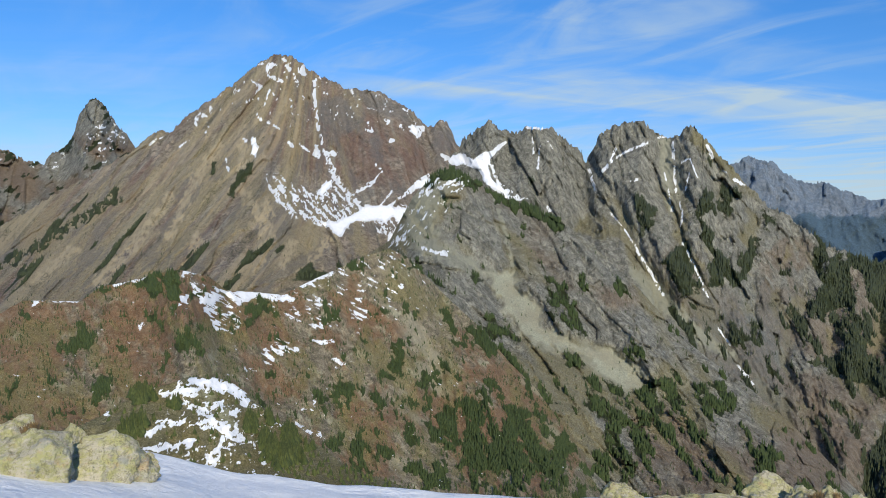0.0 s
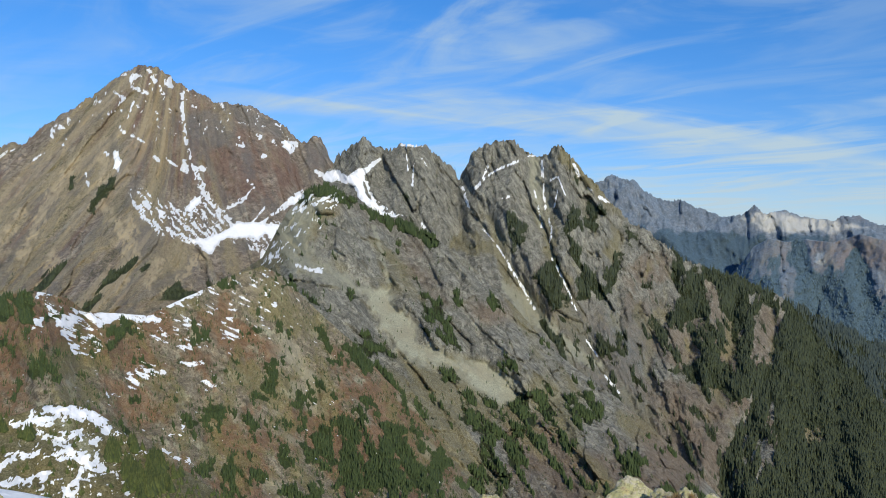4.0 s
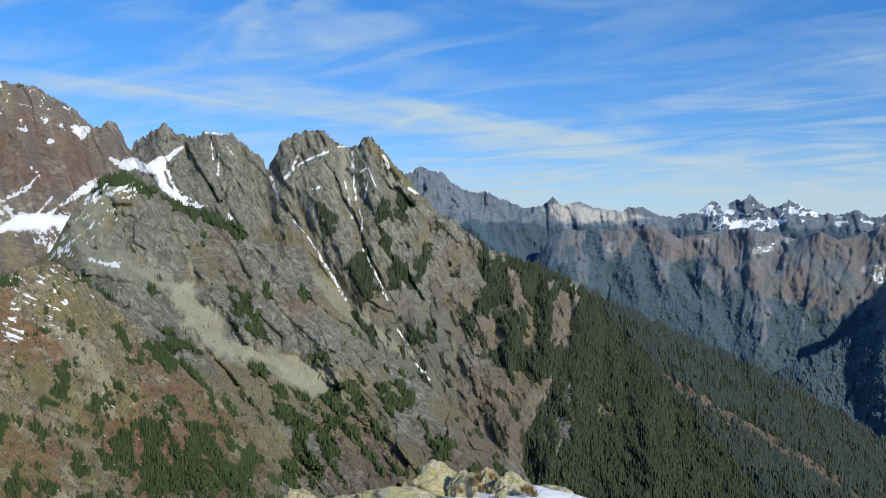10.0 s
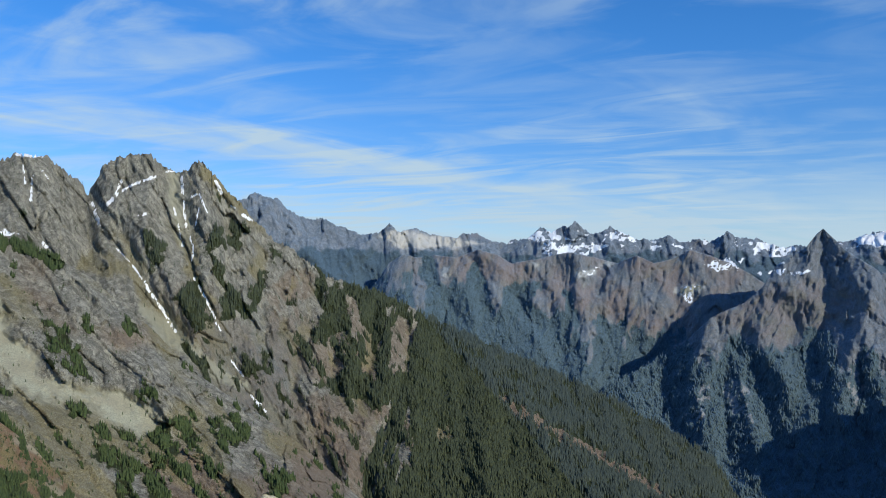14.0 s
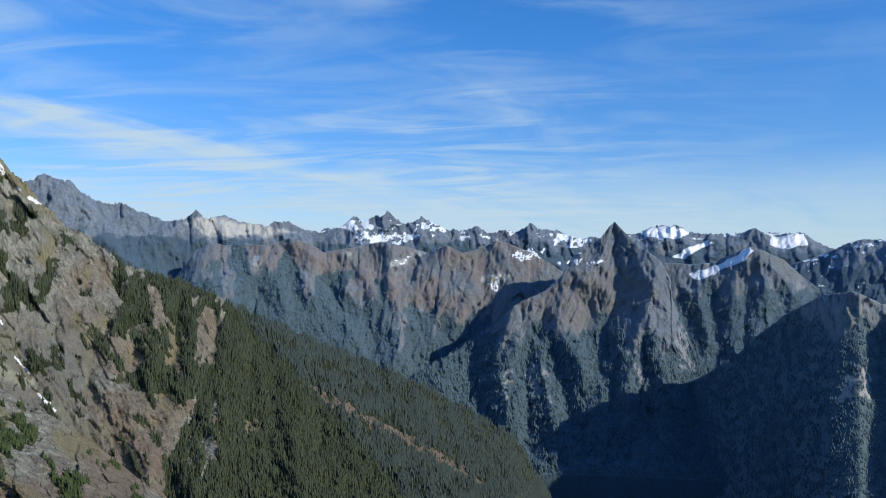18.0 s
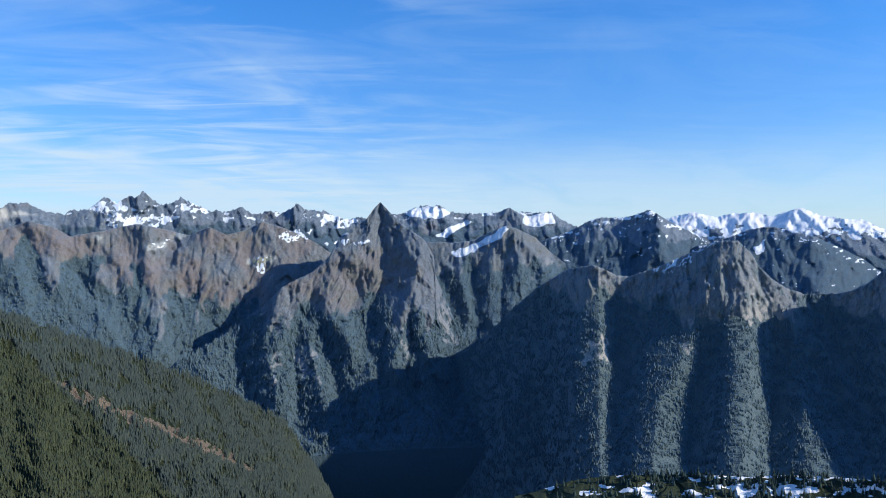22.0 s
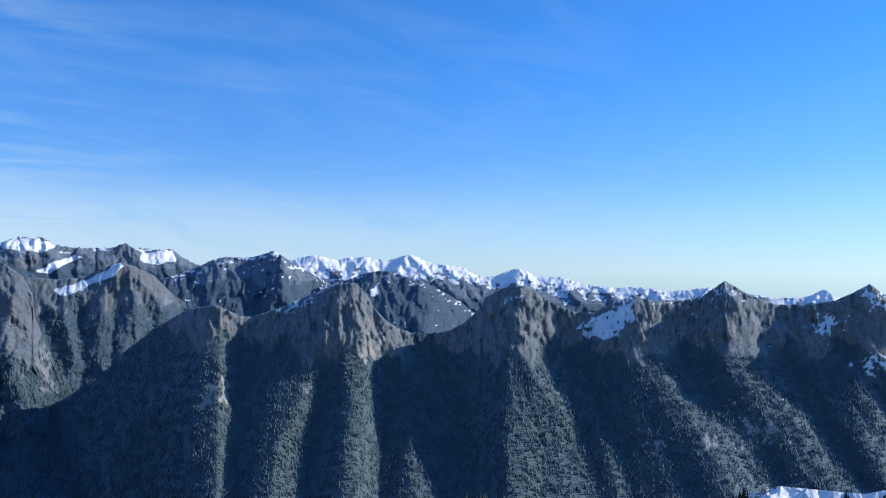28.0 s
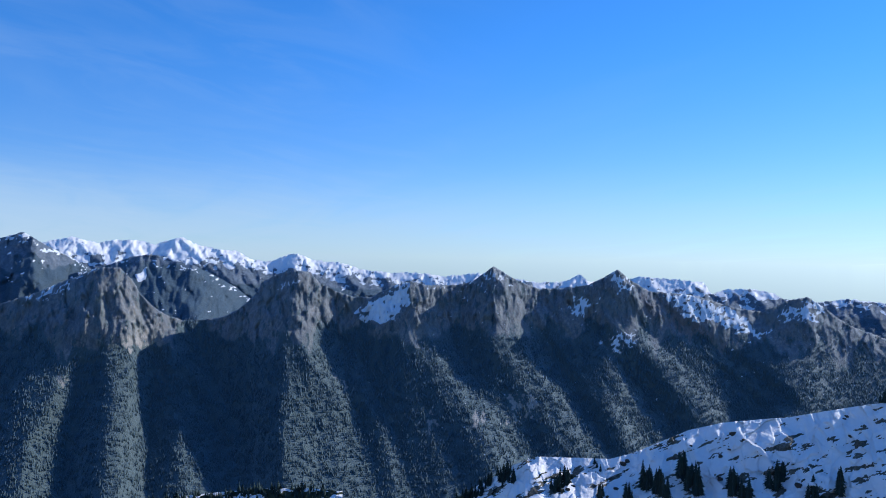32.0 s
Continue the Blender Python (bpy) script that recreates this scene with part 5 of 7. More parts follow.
for o in [[(-10.57, 0.82), (-8.88, 0.46), (-7.76, -0.22), (-7.33, -0.89), (-6.71, 0.1), (-5.65, 0.5), (-4.28, 0.31), (-3.48, 0.71), (-2.9, 1.34), (-4.23, 1.57), (-5.38, 1.49), (-6.37, 0.94), (-7.14, 0.5), (-8.11, 0.26), (-9.22, 0.6)], [(-4.3, 1.37), (-2.46, 1.35), (-1.62, 0.06), (-2.29, -0.11), (-3.48, 0.56)], [(-3.72, -0.37), (-2.72, -0.73), (-3.52, -1.36), (-4.04, -0.99)], [(-9.04, 2.3), (-7.95, 3.27), (-7.81, 2.83), (-8.56, 2.06)], [(-13.27, 5.94), (-12.94, 5.18), (-12.99, 4.47), (-13.39, 5.22)], [(-12.12, 11.23), (-11.72, 11), (-11.98, 10.62), (-12.37, 10.65)], [(-10.13, 10.92), (-9.72, 11.07), (-9.85, 10.42), (-10.19, 10.6)], [(-0.28, 5.28), (0.33, 4.92), (1.32, 5.19), (2.09, 4.91), (2.1, 4.36), (0.87, 4.48), (-0.05, 4.75)], [(-2.48, 2.35), (-1.31, 3.62), (-1, 3.17), (-2.03, 2.52)], [(-6.53, 2.21), (-5.4, 2.93), (-4.34, 3.81), (-4.97, 3.02), (-5.97, 2.38)], [(-9.09, 5.72), (-8.67, 4.94), (-9.08, 4.77)], [(-2.34, 7.09), (-1.74, 6.97), (-2.03, 6.5), (-2.4, 6.71)], [(-7.91, 4.98), (-7.36, 5.16), (-7.7, 4.84)], [(-4.65, 0.95), (-3.2, 1.25), (-2.75, 1.11), (-4.28, 0.61)]]:
    s.add("snow", area_mask(s.A, s.E, o, 0.08, 6, 0.22))
for path in [[(-9.13, 10.13), (-9.06, 7.98), (-8.77, 6.55), (-8.4, 5.28), (-8.04, 4.16), (-7.5, 3.07), (-6.78, 2.2), (-5.66, 1.26)], [(-11.23, 11.33), (-10.79, 10.61), (-10.38, 9.94)], [(-4.29, 1.07), (-2.85, 2.26), (-1.08, 3.71)], [(-12.25, 2.72), (-11.32, 1.67), (-10.57, 0.75)]]:
    s.add("snow", line_mask(s.A, s.E, path, 0.11, 0.5, 7, 0.5))
for path, w in (([(-9.23, 9.13), (-9.1, 8.26), (-8.89, 6.68), (-8.49, 5.69)], 0.06), ([(-8.37, 5.3), (-7.97, 4.29), (-7.33, 3.09), (-6.49, 2.08), (-6.02, 1.69)], 0.15), ([(-8.96, 5.48), (-8.88, 4.97)], 0.2), ([(-7.86, 5.2), (-7.74, 5)], 0.16), ([(-12.2, 10.95), (-12.35, 10.57)], 0.18), ([(-11.33, 11.3), (-10.83, 10.65), (-10.32, 9.88)], 0.09), ([(-10.13, 10.76), (-9.82, 10.47)], 0.18), ([(-12.08, 10.1), (-11.39, 9.91)], 0.12), ([(-13.37, 9.73), (-12.76, 9.47), (-13.66, 8.37)], 0.09), ([(-13.23, 5.84), (-13.14, 4.92)], 0.17), ([(-12.97, 7.41), (-12.74, 7.27)], 0.13), ([(-12.36, 7.13), (-11.56, 6.67)], 0.07), ([(-10.86, 5.81), (-10.59, 5.51)], 0.12), ([(-10.09, 5.64), (-9.46, 5.15)], 0.09), ([(-16.04, 8.13), (-16.04, 7.57)], 0.11), ([(-16.99, 7.11), (-16.98, 6.73)], 0.11), ([(-16.7, 7.42), (-16.33, 7.29)], 0.11), ([(-13.83, 5.89), (-13.75, 5.7)], 0.12), ([(-5.37, 7.29), (-5.04, 6.67), (-5.56, 6.78)], 0.08), ([(-2.47, 7.04), (-1.55, 6.94), (-1.94, 6.42)], 0.18), ([(-3.89, 6.19), (-3.69, 6.04)], 0.14), ([(-3.11, 7.11), (-3.02, 6.83)], 0.11), ([(-4.02, 7.4), (-3.9, 7.17)], 0.11), ([(-4.82, 4.36), (-4.38, 3.94)], 0.1), ([(-6.1, 2.48), (-5.32, 3.01), (-4.89, 3.21)], 0.1), ([(-2.33, 2.66), (-1.62, 3.39), (-1.19, 3.4)], 0.18), ([(-4.47, 1.51), (-3.65, 2.52)], 0.06), ([(-1.99, 1.11), (-0.97, 2.29)], 0.06), ([(-14.53, 9), (-14.42, 9.38)], 0.09), ([(-12.19, 9.31), (-12.56, 8.12)], 0.06), ([(-15.05, 4.47), (-14.86, 3.67)], 0.07), ([(-19.95, 5.28), (-19.21, 5.77)], 0.09), ([(-18.1, 5.15), (-17.52, 5.66)], 0.06), ([(-12.77, 10.92), (-12.51, 11.12)], 0.1), ([(-8.81, 10.25), (-8.54, 9.96)], 0.07), ([(-6.58, 9.53), (-6.45, 9.23)], 0.08), ([(-16.21, 6.58), (-16.5, 6.08)], 0.07), ([(-6.93, 2.46), (-6.49, 1.48)], 0.1), ([(-11, 8.87), (-10.69, 8.58)], 0.06), ([(-8.17, 4.37), (-7.73, 3.28)], 0.1)):
    s.add("snow", line_mask(s.A, s.E, path, w, 0.7, 7, 0.5))
s.add("snow", smooth(layers(s.A * 2.6, s.E * 2.2, 4, 98, 0.7), 0.5, 0.58) * smooth(s.E, 5, 8.5), 0.95)
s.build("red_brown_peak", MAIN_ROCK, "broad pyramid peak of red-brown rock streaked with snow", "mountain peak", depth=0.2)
MAIN = s
MAIN.trees("scattered_alpine_firs", 9000, 5, CONIFER, "scattered dark alpine firs on a rocky slope", 3, 0.45)

# grey spires and their wooded shoulder
s = Slope([(-1.04, 4.11), (0.15, 4.72), (1.02, 5.64), (1.33, 6.31), (2.31, 6.99), (2.82, 7.38), (3.14, 7.62), (3.5, 7.23), (4.7, 6.65), (5.49, 7.01), (6.27, 7.2), (7.45, 7.01), (8.44, 6.34), (9.23, 5.68), (9.83, 4.79), (10.4, 5.56), (10.69, 6.33), (11.33, 7.1), (12.28, 7.28), (13.33, 7.53), (14.17, 7.06), (14.74, 6.48), (15.49, 6.28), (16.04, 6.46), (16.47, 6.9), (16.83, 7.19), (17.2, 6.88), (17.68, 6.43), (18.42, 5.48), (19.7, 4.15), (20.78, 2.84), (21.85, 1.73)] + [(22.61, 1.45), (25.38, -0.74), (27.37, -1.48), (29.76, -2.3), (32.52, -3.7), (34.48, -4.69), (38.32, -6.41), (42.06, -8.05), (45.66, -9.58), (49.11, -11.36)] + [(42.77, -8.72), (46.74, -10.53), (49.94, -11.9), (51.94, -13.04), (52.74, -14.36), (53.93, -16.2), (54.73, -17.65)] + [(56, -20)],
          [(-1, -6), (10, -12), (20, -19.5), (60, -19.5)], [(-1, 1800), (17, 1750), (30, 1900), (60, 2300)], [(-1, 1200), (20, 1050), (40, 1100), (60, 1500)], 0.07, 0.36, 0.95, 4, 0.45, jag_size=0.62, tall_step=1.6)
s.ridges(46, 0.25, 0.55, 50).carve((60, 28), 0.16, 4.6, 0.5).crags((48, 22, 10, 5), 0.34, 0.1, 2.4, 1 - 0.85 * smooth(s.A - np.interp(s.E, [-20, -10, -4, 0, 3, 8], [24, 27, 26, 27, 29, 40]), 0, 3))
SPIRE_SPURS = [[(3.11, 7.47), (3.42, 6.09), (3.74, 5.39)], [(6.69, 7.13), (7.22, 5.52), (7.89, 3.34), (8.5, 1.5)], [(5.95, 6.92), (5.48, 5.1), (5.61, 3.12)], [(11.9, 6.98), (11.46, 5.28), (11.52, 3.78)], [(13.35, 7.4), (13.55, 4.95), (14.06, 2.67), (14.64, -0.02), (15.22, -1.64)], [(16.88, 7.13), (17.13, 5.01), (17.5, 2.69), (18.25, 0.35), (19, -2.01), (19.22, -4.35)], [(16.88, 7.13), (19.34, 4.26), (22.05, 1.91), (25.19, -0.88), (27.17, -1.78)], [(20.19, 3.8), (19.79, 1.13), (19.93, -0.84), (20.23, -3.59), (20.91, -6.73), (21.67, -9.46)]]
SPIRE_SPURS += [[(22.91, 1.04), (22.11, -1.25), (21.7, -4.4), (21.69, -7.53)], [(24.79, -0.56), (23.67, -2.86), (23.31, -4.43)], [(25.66, -1.44), (25.01, -3.66), (25.24, -6.04), (24.75, -8.38), (25.61, -10.02)], [(27.25, -2.1), (27.24, -3.69), (26.83, -6.06), (26.42, -7.71)], [(30.04, -3.71), (30.42, -5.7), (30.01, -7.67), (29.12, -10)], [(31.64, -3.32), (31.78, -6.89), (31.2, -10.02), (30.7, -13.08), (29.56, -16.14)], [(35.14, -5.12), (39.05, -9.95), (42.89, -13.6), (45.96, -15.68)], [(27.1, -13.04), (26.69, -14.9)], [(37.51, -6.09), (36.69, -9.99), (36.27, -13.8), (36.65, -16.38)]]
SPIRE_VALLEYS = [[(9.86, 5.05), (10.53, 3.76), (11.51, 1.51), (12.95, -0.39), (14.4, -2.71), (15.51, -4.65), (17.76, -6.64), (20.05, -8.64), (21.05, -9.67), (23.15, -12.18), (25.19, -14.57)], [(12.32, 5.68), (11.24, 4.15), (11.87, 1.89)], [(15.82, 6.14), (15.92, 3.84), (16.29, 1.91), (16.65, -0.81), (17.4, -2.76), (18.15, -4.33), (18.9, -6.29), (20.13, -8.33)], [(15.18, 5.75), (15.25, 4.02), (15.76, 1.52)], [(18.57, 3.86), (19.1, 1.13), (18.7, -2), (19.14, -5.13)], [(21.07, 1.91), (20.79, -0.45), (20.69, -3.6), (21.46, -6.36)], [(22.63, -0.07), (22.49, -3.63), (22.55, -6.77)]]
SPIRE_VALLEYS += [[(24.31, -2.07), (23.43, -4.83), (23.02, -7.56), (22.76, -10.64), (24.01, -13.71), (26.37, -16.08)], [(26.2, -3.68), (25.87, -6.05), (25.78, -8.4)], [(28.55, -4.5), (28.34, -6.87), (27.92, -9.21)], [(31.15, -5.31), (30.97, -7.67), (30.32, -10.01), (29.5, -12.31), (28.29, -14.19), (27.88, -16.11)], [(33.61, -7.68), (33.35, -10.02), (33.1, -12.32), (33.48, -14.58), (33.15, -16.8)], [(38.24, -13.01), (40.56, -15.89)], [(35.11, -9.23), (34.69, -13.07), (35.06, -16.41)], [(4.71, 6.5), (4.63, 4.36)], [(9.24, 4.85), (9.61, 2.63), (10.09, 0.76)]]
s.faces(SPIRE_SPURS, SPIRE_VALLEYS, 1.1, 1.8)
edge = np.interp(s.E, [-20, -10, -4, 0, 3, 8], [22.0, 25.5, 24.0, 25.5, 27, 40])
strips = layers((s.A - 0.25 * s.E) * 0.85, s.E * 0.2, 4, 12, 0.6)
s.add("wood", smooth(s.A - edge - 4.6 + 6.5 * strips, -0.6, 1.0) * smooth(s.A - edge + 0.8 * strips, -0.4, 0.4))
for o in ([(15.25, -1.94), (16.64, -0.8), (17.76, -3.82), (16.41, -4.64)], [(18.25, -2.14), (18.84, -1.45), (19.37, -2.4), (19.15, -4.07), (18.31, -3.81)], [(20.73, -0.46), (21.39, -0.18), (21.03, -2.09), (20.22, -3.77), (19.66, -3.51)], [(22.08, -1.28), (23.46, -1.81), (23.21, -3.15), (22.1, -2.62)], [(21.59, -5.36), (22.96, -4.78), (23.25, -5.87), (22.17, -6.96)], [(6.46, 0.96), (8.4, 0.44), (7.86, -0.37), (6.47, 0.13)], [(7.08, -3.94), (7.9, -3.38), (8.72, -6.11), (7.93, -6.35)], [(19.05, 3.06), (20.13, 2.79), (19.32, 0.87), (18.51, 1.7)], [(21.25, 1.45), (22.32, 0.91), (21.78, 0.11)], [(17.66, 3.04), (18.5, 2.49), (17.97, 0.85), (17.17, 0.56)], [(25.59, -1.49), (27.16, -1.46), (26.67, -4.12), (25.12, -6.32), (24.29, -5.29)], [(13.57, 0.79), (14.4, 1.64), (14.7, 0.53), (13.87, -0.56)]):
    s.add("wood", area_mask(s.A, s.E, o, 0.3, 14, 0.6), 0.85)
s.add("wood", area_mask(s.A, s.E, [(24.97, -2.44), (26.57, -1.13), (29.68, -1.22), (33.27, -4.8), (33.39, -9.42), (28.69, -10.65), (24.78, -8.23), (24.38, -5.37)], 0.4, 15, 0.9) * smooth(strips, -0.5, 0.0), 0.95)
s.add("wood", smooth(layers(s.u / 90, s.v / 210, 4, 37, 0.65) + 0.2 * smooth(-s.E, -2, 8), 0.36, 0.5), 0.8)
s.add("wood", line_mask(s.A, s.E, [(29.52, -1.61), (28.63, -5.55), (27.57, -9.86)], 0.55, 0.6, 16), 0.8)
bare = np.maximum(area_mask(s.A, s.E, [(30.65, -3.57), (31.2, -4.35), (31.01, -6.63), (29.72, -7.34), (29.91, -4.7)], 0.25, 4, 0.4), area_mask(s.A, s.E, [(25.96, -9.36), (29.17, -10.29), (28.08, -13.13), (24.57, -15.67), (22.22, -12.6), (23.22, -9.88)], 0.5, 4, 0.8))
for o in [[(26.77, -2.09), (27.25, -2.49), (28.66, -6.08), (28.81, -8.13), (27.93, -7.65), (27.16, -4.48)], [(24.77, -5.44), (26.76, -4.48), (26.42, -7.63), (24.83, -8.46), (23.96, -7.58)], [(29.87, -5.3), (30.98, -5.7), (30.73, -7.67), (30.01, -7.75), (29.7, -6.09)], [(23.17, -9.12), (24.75, -8.77), (27.92, -9.99), (27.99, -11.91), (25.12, -12.31), (23.15, -11.04)], [(23.15, -12.18), (27.11, -12.28), (27.88, -16.04), (24.7, -16.03), (23.14, -13.68)], [(21.64, -1.25), (23.22, -0.07), (24.79, -0.88), (23.59, -2.85), (23.18, -6), (21.99, -9.08), (21.22, -6.74)], [(33.1, -11.56), (33.9, -11.36), (34.1, -12.32), (33.3, -12.51)]]:
    bare = np.maximum(bare, area_mask(s.A, s.E, o, 0.2, 24, 0.5) * smooth(layers(s.u / 22, s.v / 60, 3, 83, 0.65), -0.45, -0.1))
bare = np.maximum(bare, line_mask(s.A, s.E, [(37.86, -9.54), (41, -11.53), (44.98, -13.5), (49.36, -15.75)], 0.35, 0.7, 5))
s.take("wood", bare).add("red", bare, 0.6).add("red", smooth(s.A, 36, 38) * bare)
s.add("red", smooth(layers(s.u / 150, s.v / 260, 3, 38) + 0.15 * smooth(s.A, 12, 20) - 0.45 * smooth(s.E, -2, 4), 0.3, 0.7), 0.5)
s.add("green", smooth(s.E, 1.0, 4) * line_mask(s.A, s.E, [(17.5, 6.43), (20.78, 3.02), (24.93, -0.62)], 0.7, 0.5, 6), 0.9)
s.add("green", smooth(s.hollow(30) + 0.8 * layers(s.u / 60, s.v / 90, 4, 88, 0.7), 0.25, 0.75) * smooth(-s.E, -4.5, 0), 0.75)
for o in [[(12.94, -2.3), (14.77, -3.48), (15.88, -5.04), (18.14, -6.84), (20.05, -8.45), (18.51, -7.82), (16.25, -6.21), (14.76, -5.2), (13.66, -3.84)], [(14.81, 6.31), (15.56, 6.14), (15.98, 1.13), (15.61, 1.13), (14.99, 4.21)], [(16.15, 5.77), (16.29, 1.91), (15.99, 2.68)]]:
    s.add("stones", area_mask(s.A, s.E, o, 0.2, 26, 0.4), 0.7)
lower = smooth(-s.E, 2.0, 7.0) * smooth(s.A, 14, 19)
s.add("dark", lower * (1 - smooth(s.A, 22, 25)), 0.55)
s.add("red", lower * smooth(layers(s.u / 70, s.v / 110, 4, 58, 0.65), -0.25, 0.2), 0.8)
s.add("wood", lower * smooth(layers(s.u / 24, s.v / 60, 4, 59, 0.65), 0.22, 0.42), 0.8)
s.add("red", area_mask(s.A, s.E, [(17.24, -4.6), (17.97, -4.89), (18.87, -6.91), (17.72, -6.64)], 0.2, 6, 0.4), 0.95)
s.add("stones", line_mask(s.A, s.E, [(13.24, -2.9), (16.24, -5.21), (17.99, -7.21), (19.72, -8.03)], 0.3, 0.6, 6), 0.7)
s.add("red", line_mask(s.A, s.E, [(19.72, -8.03), (21.46, -9.95), (23.4, -11.75), (26.45, -15.01)], 0.7, 0.6, 6), 0.45)
s.add("snow", line_mask(s.A, s.E, [(20.18, -8.84), (21.17, -9.96)], 0.09, 0.5, 6))
for o in [[(1.32, 5.11), (2.01, 4.83), (2.78, 5.25), (4.31, 6.08), (3.48, 5.04), (3.02, 4.4), (3.27, 3.62), (4.38, 2.55), (5.25, 2.18), (6.04, 2.12), (4.79, 1.82), (3.8, 2.46), (2.81, 3.45), (2.21, 4.37), (1.63, 4.58)], [(-0.28, 5.2), (0.33, 4.92), (1.32, 5.19), (2.09, 4.91), (2.1, 4.36), (0.87, 4.48), (-0.05, 4.75)], [(5.78, 7.11), (6.73, 7.22), (7.28, 6.97), (5.86, 6.96)]]:
    s.add("snow", area_mask(s.A, s.E, o, 0.08, 5, 0.22))
for path, w in (([(15.7, 6.03), (15.89, 3.58), (16.03, 2.46), (16.44, 1.39), (16.34, 0.27)], 0.075), ([(16.48, -0.81), (17.21, -2.15), (18.21, -4.49)], 0.07), ([(11.65, 1.2), (12.5, 0.22), (13.6, -1.41)], 0.05), ([(13.48, -1.41), (14.46, -2.91), (15.29, -4.38)], 0.1), ([(11.99, 5.82), (11.6, 4.74), (11.05, 4.06)], 0.1), ([(12, 5.03), (12.71, 5.44), (14.06, 6.01)], 0.08), ([(10.1, 4.16), (10.67, 2.66)], 0.1), ([(3.23, 4.66), (3.79, 3.35), (4.46, 2.42)], 0.12), ([(4.07, 2.81), (5.12, 2.16)], 0.24), ([(3.23, 5.09), (4.26, 6.05)], 0.12), ([(6.68, 5.85), (6.58, 4.24)], 0.07), ([(6.16, 6.39), (6.29, 5.3)], 0.05), ([(5.88, 7.08), (7.37, 6.97)], 0.09), ([(16.28, 4.65), (16.83, 4.94), (17.37, 3.59)], 0.05), ([(17.9, 5.78), (18.31, 4.95)], 0.09), ([(19.72, 3.46), (20.28, 3.07)], 0.1), ([(15.17, 4.12), (15.76, 1.38)], 0.06), ([(16.85, 3.99), (16.58, 2.75)], 0.05), ([(18.91, -6.49), (19.72, -7.58)], 0.06), ([(14.62, 6.3), (15.69, 6.43)], 0.06), ([(7.28, 1.53), (7.44, 1.26)], 0.1), ([(12.98, 3.38), (13.42, 3.5)], 0.06), ([(18.76, 4.16), (19.28, 3.89)], 0.06), ([(7.22, 6.14), (7.62, 5.61)], 0.05)):
    s.add("snow", line_mask(s.A, s.E, path, w, 0.6, 7, 0.5))
s.masks["wood"] *= smooth(-s.E, -6.6, -5.4)
behind = smooth(s.A + 0.9 * (s.E + 9.3) - 37.0, -0.6, 0.8)
s.build("grey_spire_mountain", GREY_ROCK, "row of grey rock spires falling to a conifer-covered shoulder", depth=0.2)
SPIRE = s
SPIRE.masks["near_wood"], SPIRE.masks["far_wood"] = SPIRE.masks["wood"] * (1 - behind), SPIRE.masks["wood"] * behind
SPIRE.trees("conifer_forest_slope", 52000, 9.5, CONIFER, "dense dark green conifer forest on a steep shoulder", 5, 0.42, sides=3, slim=0.17, kind="near_wood")
SPIRE.trees("conifer_forest_shoulder", 46000, 9.5, CONIFER_HALF_HAZED, "dense grey-green conifer forest on the far side of a shoulder", 6, 0.3, sides=3, tiers=1, slim=0.17, kind="far_wood", stray=0.0)

# grey buttress below the spires
s = Slope([(-8.86, -4.72), (-7.31, -3.13), (-5.74, -2.24), (-3.76, -0.91), (-2.21, 2.11), (-0.63, 3.92), (0.56, 4.21), (2.17, 3.36), (3.78, 2.39), (5.77, 1.73), (8.15, 0.57), (10.12, -0.7), (12.09, -2.63), (13.64, -3.95), (16.32, -6.92), (18.55, -8.68), (21.08, -10.34), (23.54, -12.27), (25.92, -14.43), (27.9, -16.23), (28.87, -17.32)] + [(32, -22)],
          [(-10, -8), (0, -12), (12, -19.5), (33, -20.5)], [(-10, 1150), (5, 1300), (18, 1150), (33, 1050)], [(-10, 750), (33, 720)], 0.07, 0.05, 1.0, 6, 0.75, tall_step=1.6)
s.ridges(70, 0.18, 0.4).ridges(30, 0.2, 0.5, 50).carve((23,), 0.16, 2.4).crags((34, 16, 8, 4), 0.3, 0.1, 1.3)
for path, w, out in (([(0.57, 3.74), (3.82, -0.6), (7.06, -4.52), (8.67, -6.84)], 2.2, 0.78), ([(8.55, 0.26), (10.94, -2.85), (12.53, -5.93), (14.87, -8.9)], 2.6, 0.89), ([(-1.78, 0.12), (2.66, -3.02), (5.11, -6.55), (8.7, -8.02), (13.39, -10.5)], 1.6, -0.67), ([(5.57, -10.07), (8, -13.06), (10.44, -17.4)], 1.6, 0.56), ([(17.52, -11.73), (19.4, -14.48)], 2.0, 0.67)):
    s.rib(path, w, out)
scree = area_mask(s.A, s.E, [(0.04, -1.08), (2.11, -2.26), (3.96, -3.33), (4.99, -3), (5.32, -4.03), (6.53, -5.09), (7.31, -6.87), (9.11, -7.75), (12.1, -8.28), (13.61, -9.09), (14.37, -10.26), (13.04, -11.15), (11.53, -10.34), (9.72, -8.6), (7, -8.36), (5.19, -6.88), (4.26, -5.39), (3.36, -3.61), (1.24, -2.43)], 0.45, 3, 0.5)
s.calm(np.maximum(scree, 0)).add("stones", scree, 1.0)
saddle = area_mask(s.A, s.E, [(-6.52, -2.73), (-4.95, -1.52), (-3.39, 0.89), (-1.82, 2.91), (0.16, 4.13), (1.77, 3.36), (-0.19, 0.54), (-2.16, -1.49), (-3.74, -2.7)], 0.5, 4, 0.5)
s.add("green", saddle, 0.9).add("red", saddle * smooth(layers(s.u / 60, s.v / 60, 3, 71), -0.1, 0.2), 0.8)
